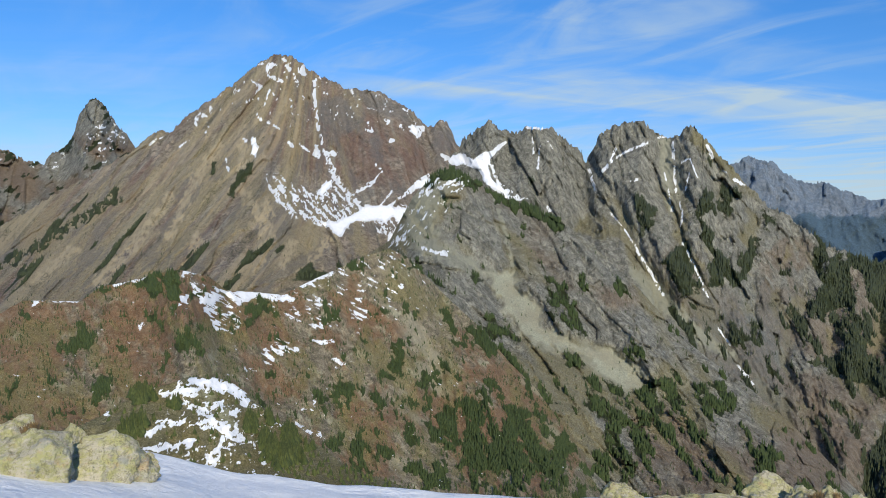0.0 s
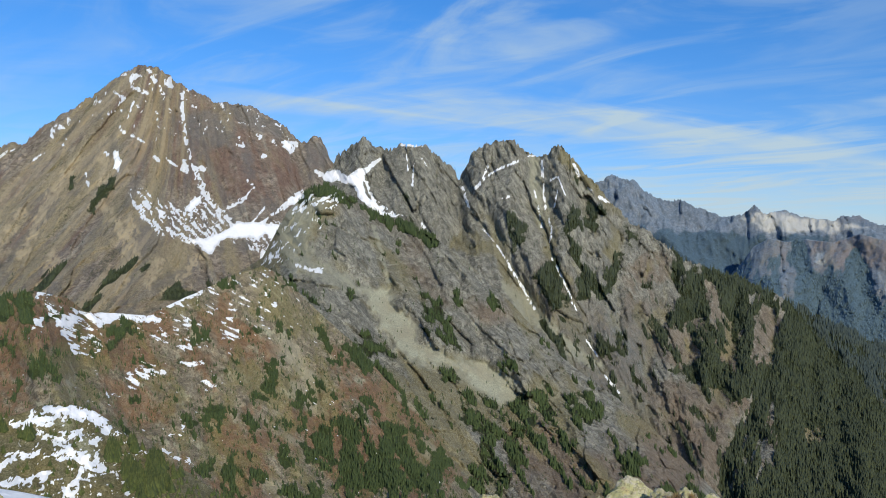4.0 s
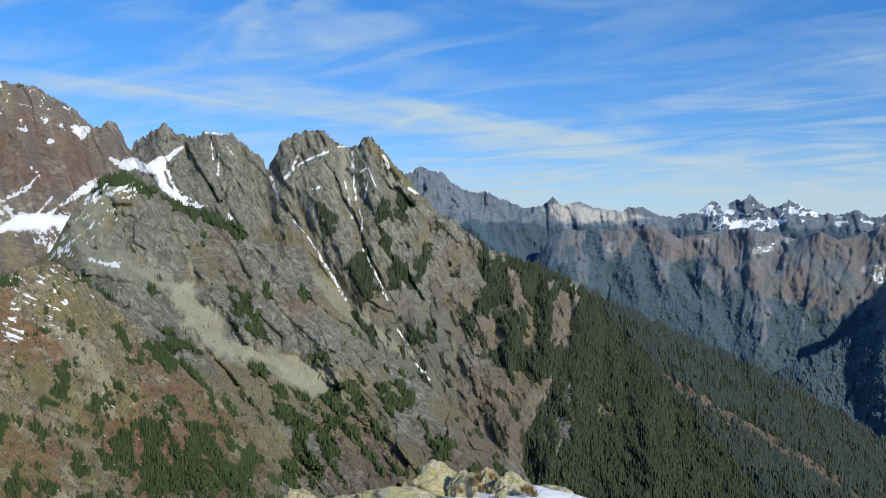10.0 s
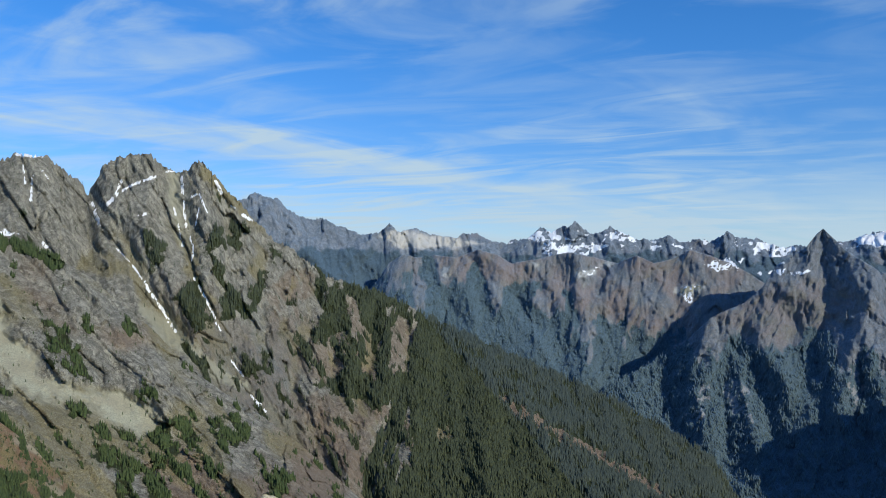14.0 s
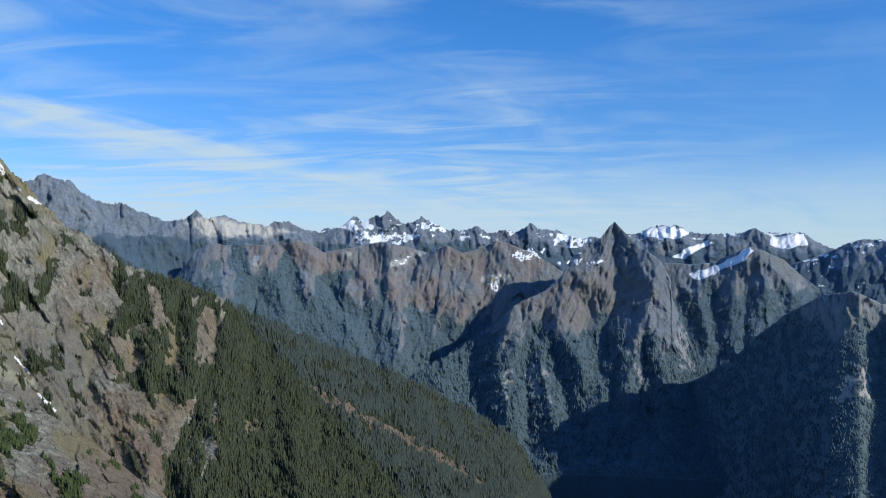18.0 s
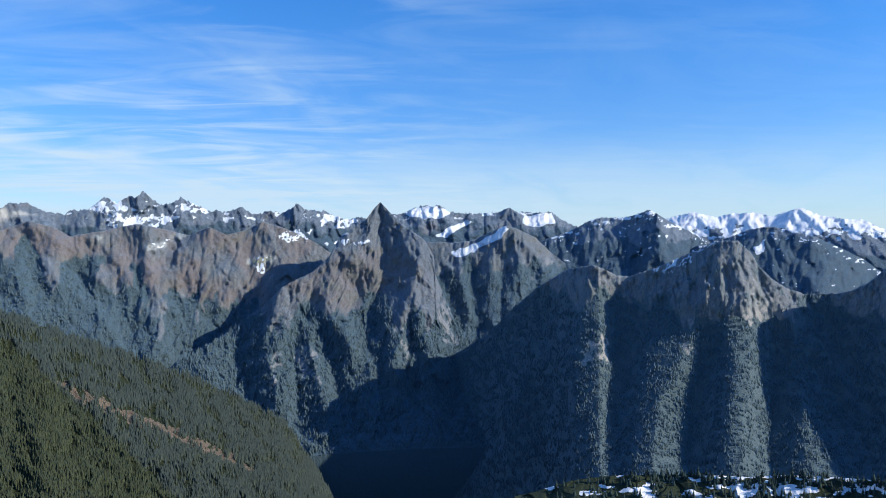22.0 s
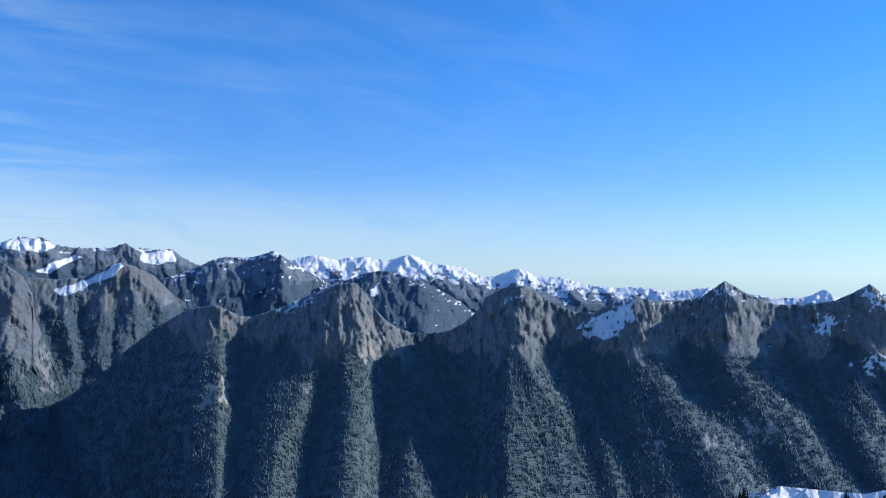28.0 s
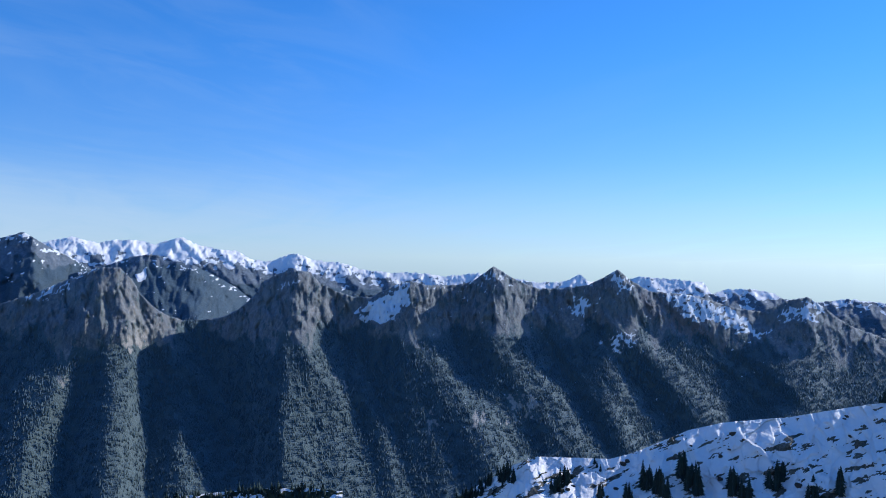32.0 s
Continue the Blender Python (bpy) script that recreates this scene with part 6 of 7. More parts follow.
s.add("stones", area_mask(s.A, s.E, [(-2.52, 4.65), (-0.27, 4.74), (0.7, 3.62), (-0.58, 0.86), (-0.17, -1.08), (2.16, -3), (3.72, -3.77), (1, -2.62), (-0.91, -2.06), (-2.42, -1.11), (-2.97, 0.8)], 0.5, 24, 0.6), 0.7)
s.add("stones", line_mask(s.A, s.E, [(3.3, 3.01), (4.2, 0.31), (4.99, -2.56)], 0.13, 0.5, 3), 0.75)
s.add("green", smooth(layers(s.u / 60, s.v / 110, 3, 8) + 0.15 * smooth(-s.E, 4, 12), 0.1, 0.4), 0.8)
s.add("wood", smooth(layers(s.u / 26, s.v / 44, 4, 9, 0.68) + 0.3 * smooth(-s.E, 8, 14), 0.42, 0.66) * (1 - scree), 0.95)
s.add("wood", line_mask(s.A, s.E, [(-1.02, 3.32), (0.56, 3.9), (2.57, 3.17), (4.58, 1.88), (6.97, 1.03), (8.16, 0.25)], 0.45, 0.8, 5), 0.9)
s.add("red", line_mask(s.A, s.E, [(5.23, -10.71), (8.25, -13.27), (10.39, -16.32)], 0.4, 0.7, 6), 0.95)
for o in ([(6.94, -2.06), (8.16, -3.57), (9.7, -5.93), (10.31, -7.41), (8.5, -6.54), (7.29, -4.49)], [(1.84, -2.86), (3.04, -3.01), (2.77, -3.93), (1.85, -3.77)], [(8.2, -8.35), (10.32, -8.9), (9.73, -9.76), (8.21, -9.21)], [(10.05, -10.07), (12.12, -9.71), (14.52, -10.26), (16.27, -9.31), (17.45, -11.54), (16.3, -12.16), (14.55, -13.36), (12.15, -13.45), (10.35, -12.36)], [(17.02, -10.43), (19.17, -10.07), (20.61, -11.38), (19.75, -11.99), (17.46, -11.84)], [(11.56, -13.47), (13.96, -12.82), (14.57, -15.07), (13.37, -16.73), (11.57, -15.18)], [(2.47, -6.3), (3.98, -5.98), (5.48, -7.79), (5.21, -8.65), (3.08, -7.8)]):
    s.add("wood", area_mask(s.A, s.E, o, 0.25, 5, 0.6) * (1 - scree) * smooth(layers(s.u / 26, s.v / 36, 3, 77, 0.65), -0.32, 0.1), 0.85)
s.add("red", smooth(layers(s.u / 110, s.v / 120, 3, 18) + 0.4 * smooth(-s.E, 8, 16), 0.15, 0.5), 0.8)
for path in [[(0.88, 4.09), (1.33, 4.34)], [(-0.24, 2.73), (0.59, 3.3), (1.27, 3.56)], [(-1.73, 2.3), (-0.99, 2.94), (-0.4, 3.42)], [(0.9, 3.04), (1.66, 3.34)], [(-2.76, 1.88), (-1.89, 2.75), (-1, 3.36)], [(-1.48, -1.45), (-0.46, -1.78), (0.3, -1.69)], [(1.21, 2.78), (1.66, 3.06)]]:
    s.add("snow", line_mask(s.A, s.E, path, 0.1, 0.7, 7, 0.5))
for path, w in (([(-1.82, 3.31), (-1.42, 3.11)], 0.19), ([(-3.36, -1.1), (-2.77, -0.69)], 0.22), ([(-1.36, -1.47), (0.25, -1.93)], 0.12), ([(-1.81, 2.11), (-0.22, 2.93)], 0.07)):
    s.add("snow", line_mask(s.A, s.E, path, w, 0.8, 7, 0.5))
s.add("snow", smooth(layers(s.A * 2.2, (s.E - s.A * 0.6) * 3.4, 4, 33, 0.7), 0.3, 0.45) * area_mask(s.A, s.E, [(-5.75, -1.13), (-3.39, 0.89), (0.56, 4.13), (1.78, 2.96), (-0.98, 0.13), (-2.55, -1.89)], 0.4, 3, 0.5), 0.9)
s.build("grey_rock_buttress", GREY_ROCK, "grey rock buttress with a pale scree slope", depth=0.12)
BUTT = s
BUTT.trees("buttress_firs", 14000, 5.5, FIR_SUNLIT, "dark firs scattered over a rock buttress", 7, 0.5)

# brown heath ridge
s = Slope([(-40, -4.5)] + [(-28.71, -5.69), (-27.46, -4.92), (-24.21, -5.08), (-22.87, -4.12), (-21.49, -3.88), (-19.03, -3.22), (-17.95, -3.08), (-16.12, -3.54), (-14.99, -4.47), (-13.49, -4.59), (-11.19, -4.8), (-9.65, -4.01), (-7.31, -2.93), (-5.34, -2), (-3.76, -1.51), (-2.55, -2.09), (-0.93, -3.67), (0.69, -5.24), (2.72, -7), (4.76, -9.31), (6.78, -11.19), (8.8, -13.78), (11.22, -17.71), (12.42, -19.41)] + [(18, -20.5)],
          [(-40, -16), (-15, -17), (-6, -19.5), (20, -20)], [(-40, 800), (-18, 700), (0, 900), (20, 620)], [(-40, 480), (-15, 440), (0, 520), (20, 480)], 0.055, 0.04, 0.9, 8, 0.35, tall_step=1.25)
s.carve((90, 40, 18, 8, 4), 0.2, 2.8).roughen(12, 2.5)
for path, w, out in (([(-17.95, -3.15), (-17.57, -6.95), (-16.45, -10)], 2.6, 0.67), ([(-4.15, -1.71), (-1.7, -6.27), (3.2, -11.69), (8.07, -16.8)], 3.0, 0.56), ([(-14.99, -4.7), (-14.97, -7.77), (-11.9, -11.66)], 2.0, -0.50)):
    s.rib(path, w, out)
s.add("red", smooth(layers(s.u / 70, s.v / 90, 6, 8, 0.75) + 0.25 * smooth(-s.A, 8, 14), -0.15, 0.3), 0.95)
s.add("green", smooth(layers(s.u / 40, s.v / 50, 6, 18, 0.75), -0.1, 0.4), 0.8)
s.add("pale", smooth(layers(s.u / 12, s.v / 16, 4, 58, 0.7), 0.3, 0.55), 0.45)
s.add("stones", smooth(layers(s.u / 40, (s.v + 0.6 * s.u) / 30, 3, 28), 0.2, 0.5) * smooth(s.A, -8, 0), 0.6)
low_wood = 0.6 * smooth(-s.E, 6, 14) * smooth(s.A, -13, -3)
s.add("wood", smooth(layers(s.u / 15, s.v / 20, 4, 9, 0.7) + 0.6 * low_wood, 0.34, 0.62), 0.8)
for o in ([(-1.33, -13.51), (1.34, -12.15), (4.92, -12.43), (7.37, -13.55), (9.47, -15.79), (8.6, -16.88), (1.39, -16.88), (-0.73, -14.93)], [(0.69, -6.89), (5.19, -7.2), (5.49, -8.65), (3.1, -9.24)], [(-23.97, -4.73), (-22.61, -4), (-19.79, -3.33), (-18.6, -2.93), (-18, -3.47), (-17.86, -4.49), (-18.11, -6.06), (-19.32, -7.02), (-20.04, -6.47), (-19.55, -5.23), (-20.27, -4.21), (-22.61, -4.37)], [(-25.09, -8.44), (-24.2, -6.29), (-23.29, -6.84), (-23.07, -7.86), (-24.22, -8.75)], [(-18.62, -8.34), (-17.37, -6.57), (-16.65, -7.91), (-16.4, -9.71), (-16.91, -10.21), (-17.38, -8.88)], [(-14.12, -6.17), (-12.85, -5), (-11.52, -5.41), (-11.79, -6.22), (-13.6, -6.95)], [(-19.82, -9.79), (-18.62, -8.34), (-18.87, -9.58), (-19.33, -10.33)], [(-26.51, -8.59), (-26.2, -7.92), (-26.2, -8.86)], [(-4.33, -4.41), (-3.77, -4.14), (-4.04, -6.32), (-4.6, -6.59)], [(2.82, -13.24), (6.83, -13.87), (9.26, -17.47), (4.91, -18.41), (1.65, -15.54)], [(-23.08, -10.07), (-21.94, -9.4), (-22.66, -11.31), (-23.56, -12.19)], [(-7.55, -10.84), (-6.76, -10.58), (-6.21, -13.2), (-7.54, -12.67)], [(-3.76, -8.76), (-2.64, -8.49), (-2.92, -10.37), (-3.63, -10.09)], [(-1.84, -10.65), (-0.99, -10.38), (-0.99, -12.24)], [(-5.94, -7.64), (-4.83, -7.93), (-5.66, -8.31)], [(-16.9, -7.11), (-16.39, -6.86), (-16.14, -7.4)]):
    s.add("wood", area_mask(s.A, s.E, o, 0.3, 5, 0.55) * smooth(layers(s.u / 16, s.v / 22, 3, 77, 0.65), -0.32, 0.1), 0.85)
streaks = layers((s.A - s.E * 0.9) * 0.8, (s.E + s.A * 0.55) * 4.0, 4, 34, 0.6)
for o, k in (([(-17.61, -3.74), (-16.89, -4.13), (-15.88, -5.21), (-15.12, -7.43), (-15.63, -7.15), (-16.64, -5.46), (-17.36, -4.27)], 0.5), ([(-16.89, -4.13), (-14.89, -4.31), (-13.86, -5.64), (-14.23, -7.19), (-15.12, -7.43), (-16.14, -5.85)], 0.22), ([(-15.11, -4.39), (-13.85, -4.45), (-11.79, -4.71), (-10.3, -4.96), (-10.49, -5.39), (-12.85, -5), (-14.12, -5.4), (-14.63, -4.97)], 0.75), ([(-17.86, -4.64), (-17.36, -4.65), (-17.51, -5.44), (-18.11, -5.53)], 0.6), ([(-12.85, -8.57), (-11.79, -8.18), (-10.23, -8.38), (-9.96, -8.89), (-11.53, -9.11), (-11.79, -9.64), (-12.59, -9.23)], 0.3), ([(-9.15, -7.98), (-7.82, -7.85), (-7.55, -8.16), (-8.91, -8.53)], 0.35), ([(-6.61, -5.86), (-5.27, -5.76), (-5.39, -6.5), (-6.49, -6.49)], 0.3), ([(-10.23, -4.14), (-8.65, -3.29), (-7.01, -2.74), (-7.56, -3.18), (-9.15, -3.84), (-9.69, -4.3)], 0.75), ([(-27.01, -4.72), (-25.73, -4.67), (-24.06, -4.9), (-24.2, -5.15), (-26.17, -5.04), (-27.01, -5.18)], 0.8), ([(-22.24, -4.01), (-21.33, -3.67), (-19.93, -3.4), (-20, -3.58), (-21.44, -4.07), (-22.14, -4.24)], 0.7), ([(-8.1, -9.36), (-6.76, -9.03), (-6.8, -9.65), (-7.82, -10.14)], 0.25), ([(-11.03, -13.04), (-8.64, -14.18), (-7.82, -14.96), (-9.69, -14.14)], 0.3), ([(-10.5, -12.04), (-9.14, -12.36), (-7.54, -13.17), (-9.69, -12.71)], 0.2), ([(-11.79, -5.68), (-8.64, -6.39), (-7.55, -7.34), (-9.69, -7.03)], 0.12), ([(-11.79, -7.53), (-10.23, -8.11), (-11.53, -8.08)], 0.2), ([(-13.86, -9.56), (-12.85, -9.87), (-13.6, -10.1)], 0.2), ([(-9.14, -11.56), (-8.64, -12.11), (-9.03, -12.36)], 0.3), ([(-9.15, -4.39), (-8.37, -5.73), (-8.76, -6)], 0.15), ([(-6.5, -4.92), (-5.39, -5.2), (-6.22, -5.63)], 0.15), ([(-17.6, -3.1), (-15.88, -3.5), (-17.85, -3.36)], 0.5), ([(-20.77, -6.7), (-20.15, -6.65), (-20.53, -6.93)], 0.4)):
    m = area_mask(s.A, s.E, o, 0.16, 5, 0.3)
    s.add("snow", m * smooth(streaks + k, 0.2, 0.4))
s.add("snow", smooth(layers((s.A - s.E * 0.9) * 0.8, (s.E + s.A * 0.55) * 4.4, 3, 35, 0.6) + 0.34 * smooth(s.A, -16, -10) * smooth(-s.A, -2, 5) * smooth(s.E, -9, -4), 0.66, 0.76), 0.95)
s.take("wood", smooth(s.masks["snow"], 0.3, 0.6))
s.build("brown_heath_ridge", RIDGE_SOIL, "brown and rust heath ridge dotted with firs and snow", "ridge", depth=0.25, floor=-500)
HEATH = s
HEATH.trees("heath_ridge_firs", 30000, 3.4, FIR_SUNLIT, "green firs scattered over a heath slope", 9, 0.42, sides=4, tiers=2, stray=0.05)

# snowy knoll
s = Slope([(-34, -15)] + [(-23.86, -12.85), (-22.85, -12.4), (-20.42, -11), (-18.99, -10.71), (-17.55, -10.29), (-16.08, -10.24), (-14.58, -10.71), (-13.24, -11.69), (-11.89, -13.06), (-10.33, -14.04), (-8.36, -15.22), (-6.37, -16.75), (-3.56, -17.52), (-0.72, -18.55)] + [(4, -20.5)],
          [(-34, -18), (6, -20)], [(-34, 130), (-16, 150), (6, 120)], [(-34, 100), (-16, 115), (6, 100)], 0.07, 0.05, 0.9, 10, 0.0)
s.carve((16, 7, 3), 0.22, 1.6).roughen(4, 1.2)
s.add("green", np.ones(s.s.shape) * 0.75)
s.add("red", smooth(layers(s.u / 8, s.v / 5, 3, 4), 0.0, 0.3), 0.8)
s.add("pale", smooth(layers(s.u / 6, s.v / 5, 3, 5), 0.1, 0.3) * area_mask(s.A, s.E, [(-18.63, -11.02), (-15.7, -11.15), (-14.18, -13.83), (-17.53, -14.02)], 0.6, 4, 0.5))
for o in ([(-21.96, -11.87), (-20.55, -10.97), (-19.58, -11.29), (-19.83, -12.03), (-18.14, -11.39), (-18.39, -12.14), (-19.84, -13.25), (-21.02, -14.35), (-21.96, -13.31), (-21.24, -12.39)], [(-13.12, -11.93), (-11.8, -12.51), (-10.23, -14.12), (-8.64, -16.23), (-11.8, -16.43), (-12.86, -14.98), (-13.61, -13.17)]):
    s.add("wood", area_mask(s.A, s.E, o, 0.3, 5, 0.8) * smooth(layers(s.u / 3.5, s.v / 4, 3, 78, 0.65), -0.35, 0.1), 0.95)
for o in ([(-19.34, -11.31), (-17.88, -10.63), (-16.15, -10.17), (-14.39, -10.82), (-13.23, -11.55), (-13.35, -12.29), (-14.13, -12.14), (-14.65, -11.48), (-15.9, -11.26), (-17.64, -11.42), (-18.88, -11.7)], [(-17.89, -11.66), (-16.41, -12.01), (-15.13, -12.08), (-15.39, -12.59), (-16.41, -12.63), (-17.89, -12.03)], [(-20.41, -10.98), (-19.33, -10.87), (-19.48, -11.12), (-20.31, -11.24)], [(-23.1, -12.37), (-22.06, -11.86), (-21.99, -12.11), (-22.86, -12.49)], [(-20.57, -13.69), (-19.35, -13.18), (-18.64, -12.84), (-17.39, -12.93), (-17.89, -13.3), (-19.1, -13.67), (-20.08, -13.98)], [(-20.33, -14.56), (-18.89, -14.29), (-17.14, -14.58), (-17.4, -14.92), (-19.11, -14.92), (-20.33, -14.91)], [(-16.92, -13.22), (-15.39, -13.06), (-14.39, -13.9), (-13.12, -14.71), (-12.86, -14.98), (-14.4, -14.52), (-15.91, -13.8)], [(-15.39, -14.34), (-14.91, -14.38), (-15.4, -16.19), (-16.68, -16.08), (-15.91, -15.29)], [(-14.66, -14.87), (-14.4, -14.88), (-14.51, -15.89), (-14.73, -15.62)], [(-14.24, -13.28), (-13.98, -13.92), (-14.32, -14.42)], [(-14.91, -12.36), (-13.87, -12.41), (-14.39, -13.01)], [(-11.03, -13.04), (-10.23, -13.33), (-7.82, -14.74), (-7.82, -15.22), (-9.41, -14.41), (-10.5, -13.73)], [(-12.33, -14.75), (-11.95, -14.92), (-12.18, -15.28)], [(-16.92, -12.6), (-15.9, -12.78), (-15.39, -13.14), (-16.67, -12.98)]):
    s.add("snow", area_mask(s.A, s.E, o, 0.1, 6, 0.55))
s.masks["snow"] *= smooth(layers(s.A * 1.5, s.E * 2.6, 4, 66, 0.7), -0.5, -0.22)
s.add("snow", smooth(layers(s.A * 1.4, s.E * 3.0, 4, 67, 0.7), 0.36, 0.46) * smooth(s.A, -20, -17.5) * smooth(-s.A, 9.5, 12), 1.0)
s.take("wood", s.masks["snow"])
s.build("snowy_knoll", KNOLL_SOIL, "small heath knoll with patches of old snow", "knoll", depth=0.2, floor=-200)
KNOLL = s
KNOLL.trees("knoll_shrubs", 4200, 1.6, SHRUB, "low bright green shrubs and dwarf firs", 11, 0.3, tiers=3, slim=0.34)

# near snow ridge with firs
s = Slope([(68, -20.5)] + [(65.58, -18.79), (69.2, -18.1), (72.02, -17.25), (74.02, -16.92), (76.02, -16.72), (79.95, -16.49), (83.79, -16.34), (85.66, -16.06), (89.3, -15.83), (92.77, -15.71), (96.08, -15.83), (98.23, -16.03)] + [(96.35, -16.75), (101.88, -17.18), (105.85, -16.59), (108.22, -15.35), (109.78, -14.34), (111.75, -13.55), (116.79, -13.42), (118.31, -12.95), (119.8, -12.26), (122, -11.18), (124.15, -10.53), (128.3, -9.81), (131.57, -8.94), (133.69, -8.39)] + [(140, -7.0)],
          [(66, -21), (140, -20)], [(66, 420), (90, 420), (105, 300), (111, 255), (140, 260)], [(66, 370), (90, 370), (105, 245), (111, 200), (140, 198)], 0.05, 0.03, 0.9, 12, 0.0, tall_step=1.5)
s.carve((26, 11), 0.12, 1.4).crags((9, 4), 0.2, 0.08, 1.2).roughen(8, 0.8)
snowy = np.maximum(smooth(layers(s.A * 0.5, s.E * 1.4, 4, 16, 0.6) + 0.14 * smooth(s.A, 80, 86) - 0.2 * smooth(-s.A, -80, -74), 0.0, 0.3) * (s.A < 100), smooth(s.A, 106, 109))
rocks = smooth(layers((s.A - s.E) * 0.75, (s.E - s.A * 0.25) * 1.35, 5, 19, 0.66) + 0.22 * layers(s.A * 0.25, s.E * 0.4, 2, 23) - 0.25 * smooth(s.s, 0.85, 0.98), 0.22, 0.31)
s.add("snow", snowy * (1 - rocks * smooth(s.A, 104, 108)))
s.add("wood", (1 - snowy) * 0.8 + 0.8 * smooth(layers(s.A * 0.6, s.E * 0.9, 3, 17), 0.15, 0.4) * smooth(-s.E, 11, 14))
s.add("green", np.ones(s.s.shape) * 0.4)
s.build("near_snow_ridge", SNOW_GROUND, "shaded snow ridge with dark rocks showing through", "ridge", depth=0.3, floor=-300)
NEAR = s

# ---- ground ----
edge_az = np.array([(-28.71, -12.65), (-25.52, -13.58), (-20.51, -14.78), (-17.41, -15.58), (-14.91, -16.49), (-7.15, -17.58), (0.88, -18.2), (8.89, -18.36), (20.18, -17.36), (29.1, -16.79)] + [(45, -19.5), (90, -24), (130, -24)])
az = np.arange(-180, 180, 0.8)
r = np.concatenate([np.linspace(0.001, 14, 80), 14 * (4950 / 14) ** np.linspace(0.02, 1, 50)])
A, R = np.meshgrid(az, r)


def summit_height(bearing_deg, reach):
    """The snow cap: nearly level underfoot, rolling over at its rim twelve metres out."""
    edge = EYE_Z + 12 * np.tan(np.radians(np.interp(bearing_deg, edge_az[:, 0], edge_az[:, 1])))
    return np.where(reach < 12, edge * smooth(reach, 0.5, 13.5) / smooth(np.array(12.0), 0.5, 13.5), edge - (reach - 12) * 0.75)


Z = summit_height(A, R)
Z = Z + 0.06 * layers(R * np.sin(np.radians(A)) * 0.8, R * np.cos(np.radians(A)) * 0.8, 4, 3) * smooth(R, 1, 4) * np.minimum(R / 10, 6)
Z = np.maximum(Z, -1000 + 14 * layers(R * np.sin(np.radians(A)) / 300, R * np.cos(np.radians(A)) / 300, 4, 5))
X, Y = R * np.sin(np.radians(A)), R * np.cos(np.radians(A))
me = from_arrays("ground", np.stack([X.ravel(), Y.ravel(), Z.ravel()], 1), grid_quads(len(r), len(az), True)[:, ::-1])
snow = (R < 16) * (1 - smooth(0.3 * layers(X * 0.35, Y * 0.35, 4, 12, 0.6) + 0.45 * smooth(X + 1.5 * layers(X * 0.3, Y * 0.3, 3, 14), 4.5, 8.0), 0.25, 0.42))
spread(me, "cover", (snow.ravel(), 0 * A.ravel(), (smooth(R, 60, 200) * 0.9).ravel(), (R < 60).ravel() * 0.6))
spread(me, "cover_two", (0.7 * (R < 200).ravel(), 0 * A.ravel(), 0 * A.ravel()))
shade_smooth(me)
me.materials.append(GROUND_MAT)
tagged(new("ground", me), "summit ground under snow, falling to a wooded valley", "ground", kind="structure")

# ---- boulders on the summit ----
def boulder_mesh(name, seed, material, flat=0.75, cuts=20, rough=0.14, level=5):
    """A lump split along random planes, with worn edges."""
    bm = bmesh.new()
    bmesh.ops.create_icosphere(bm, subdivisions=level, radius=1.0)
    rng = random.Random(seed)
    planes = []
    for _ in range(cuts):
        n = Vector((rng.uniform(-1, 1), rng.uniform(-1, 1), rng.uniform(-0.3, 1))).normalized()
        planes.append((n, rng.uniform(0.45, 0.85)))
    for v in bm.verts:
        p = v.co.copy()
        for n, lim in planes:
            over = p.dot(n) - lim
            if over > 0:
                p -= n * over * 0.9
        p += p.normalized() * rough * noise.fractal(p * 2.2 + Vector((seed * 3.1, 0, 0)), 0.9, 2.0, 5)
        p += p.normalized() * rough * 0.45 * noise.fractal(p * 7 + Vector((0, seed, 0)), 0.9, 2.0, 3)
        p.z = flat * math.copysign(abs(p.z) ** 0.8, p.z)
        v.co = p
    # fill the box from -1 to 1
    lo = Vector([min(v.co[i] for v in bm.verts) for i in range(3)])
    hi = Vector([max(v.co[i] for v in bm.verts) for i in range(3)])
    for v in bm.verts:
        v.co = Vector([2 * (v.co[i] - lo[i]) / (hi[i] - lo[i]) - 1 for i in range(3)])
    me = bpy.data.meshes.new(name)
    bm.to_mesh(me)
    bm.free()
    shade_smooth(me)
    me.materials.append(material)
    return me


def foot_of(az_deg, el_deg, fallback=11.0):
    """Where the ray at that bearing and elevation meets the summit ground."""
    for step in range(40, 240):
        reach = step * 0.05
        if EYE_Z + reach * math.tan(radians(el_deg)) < float(summit_height(az_deg, np.array(reach))):
            return reach
    return fallback


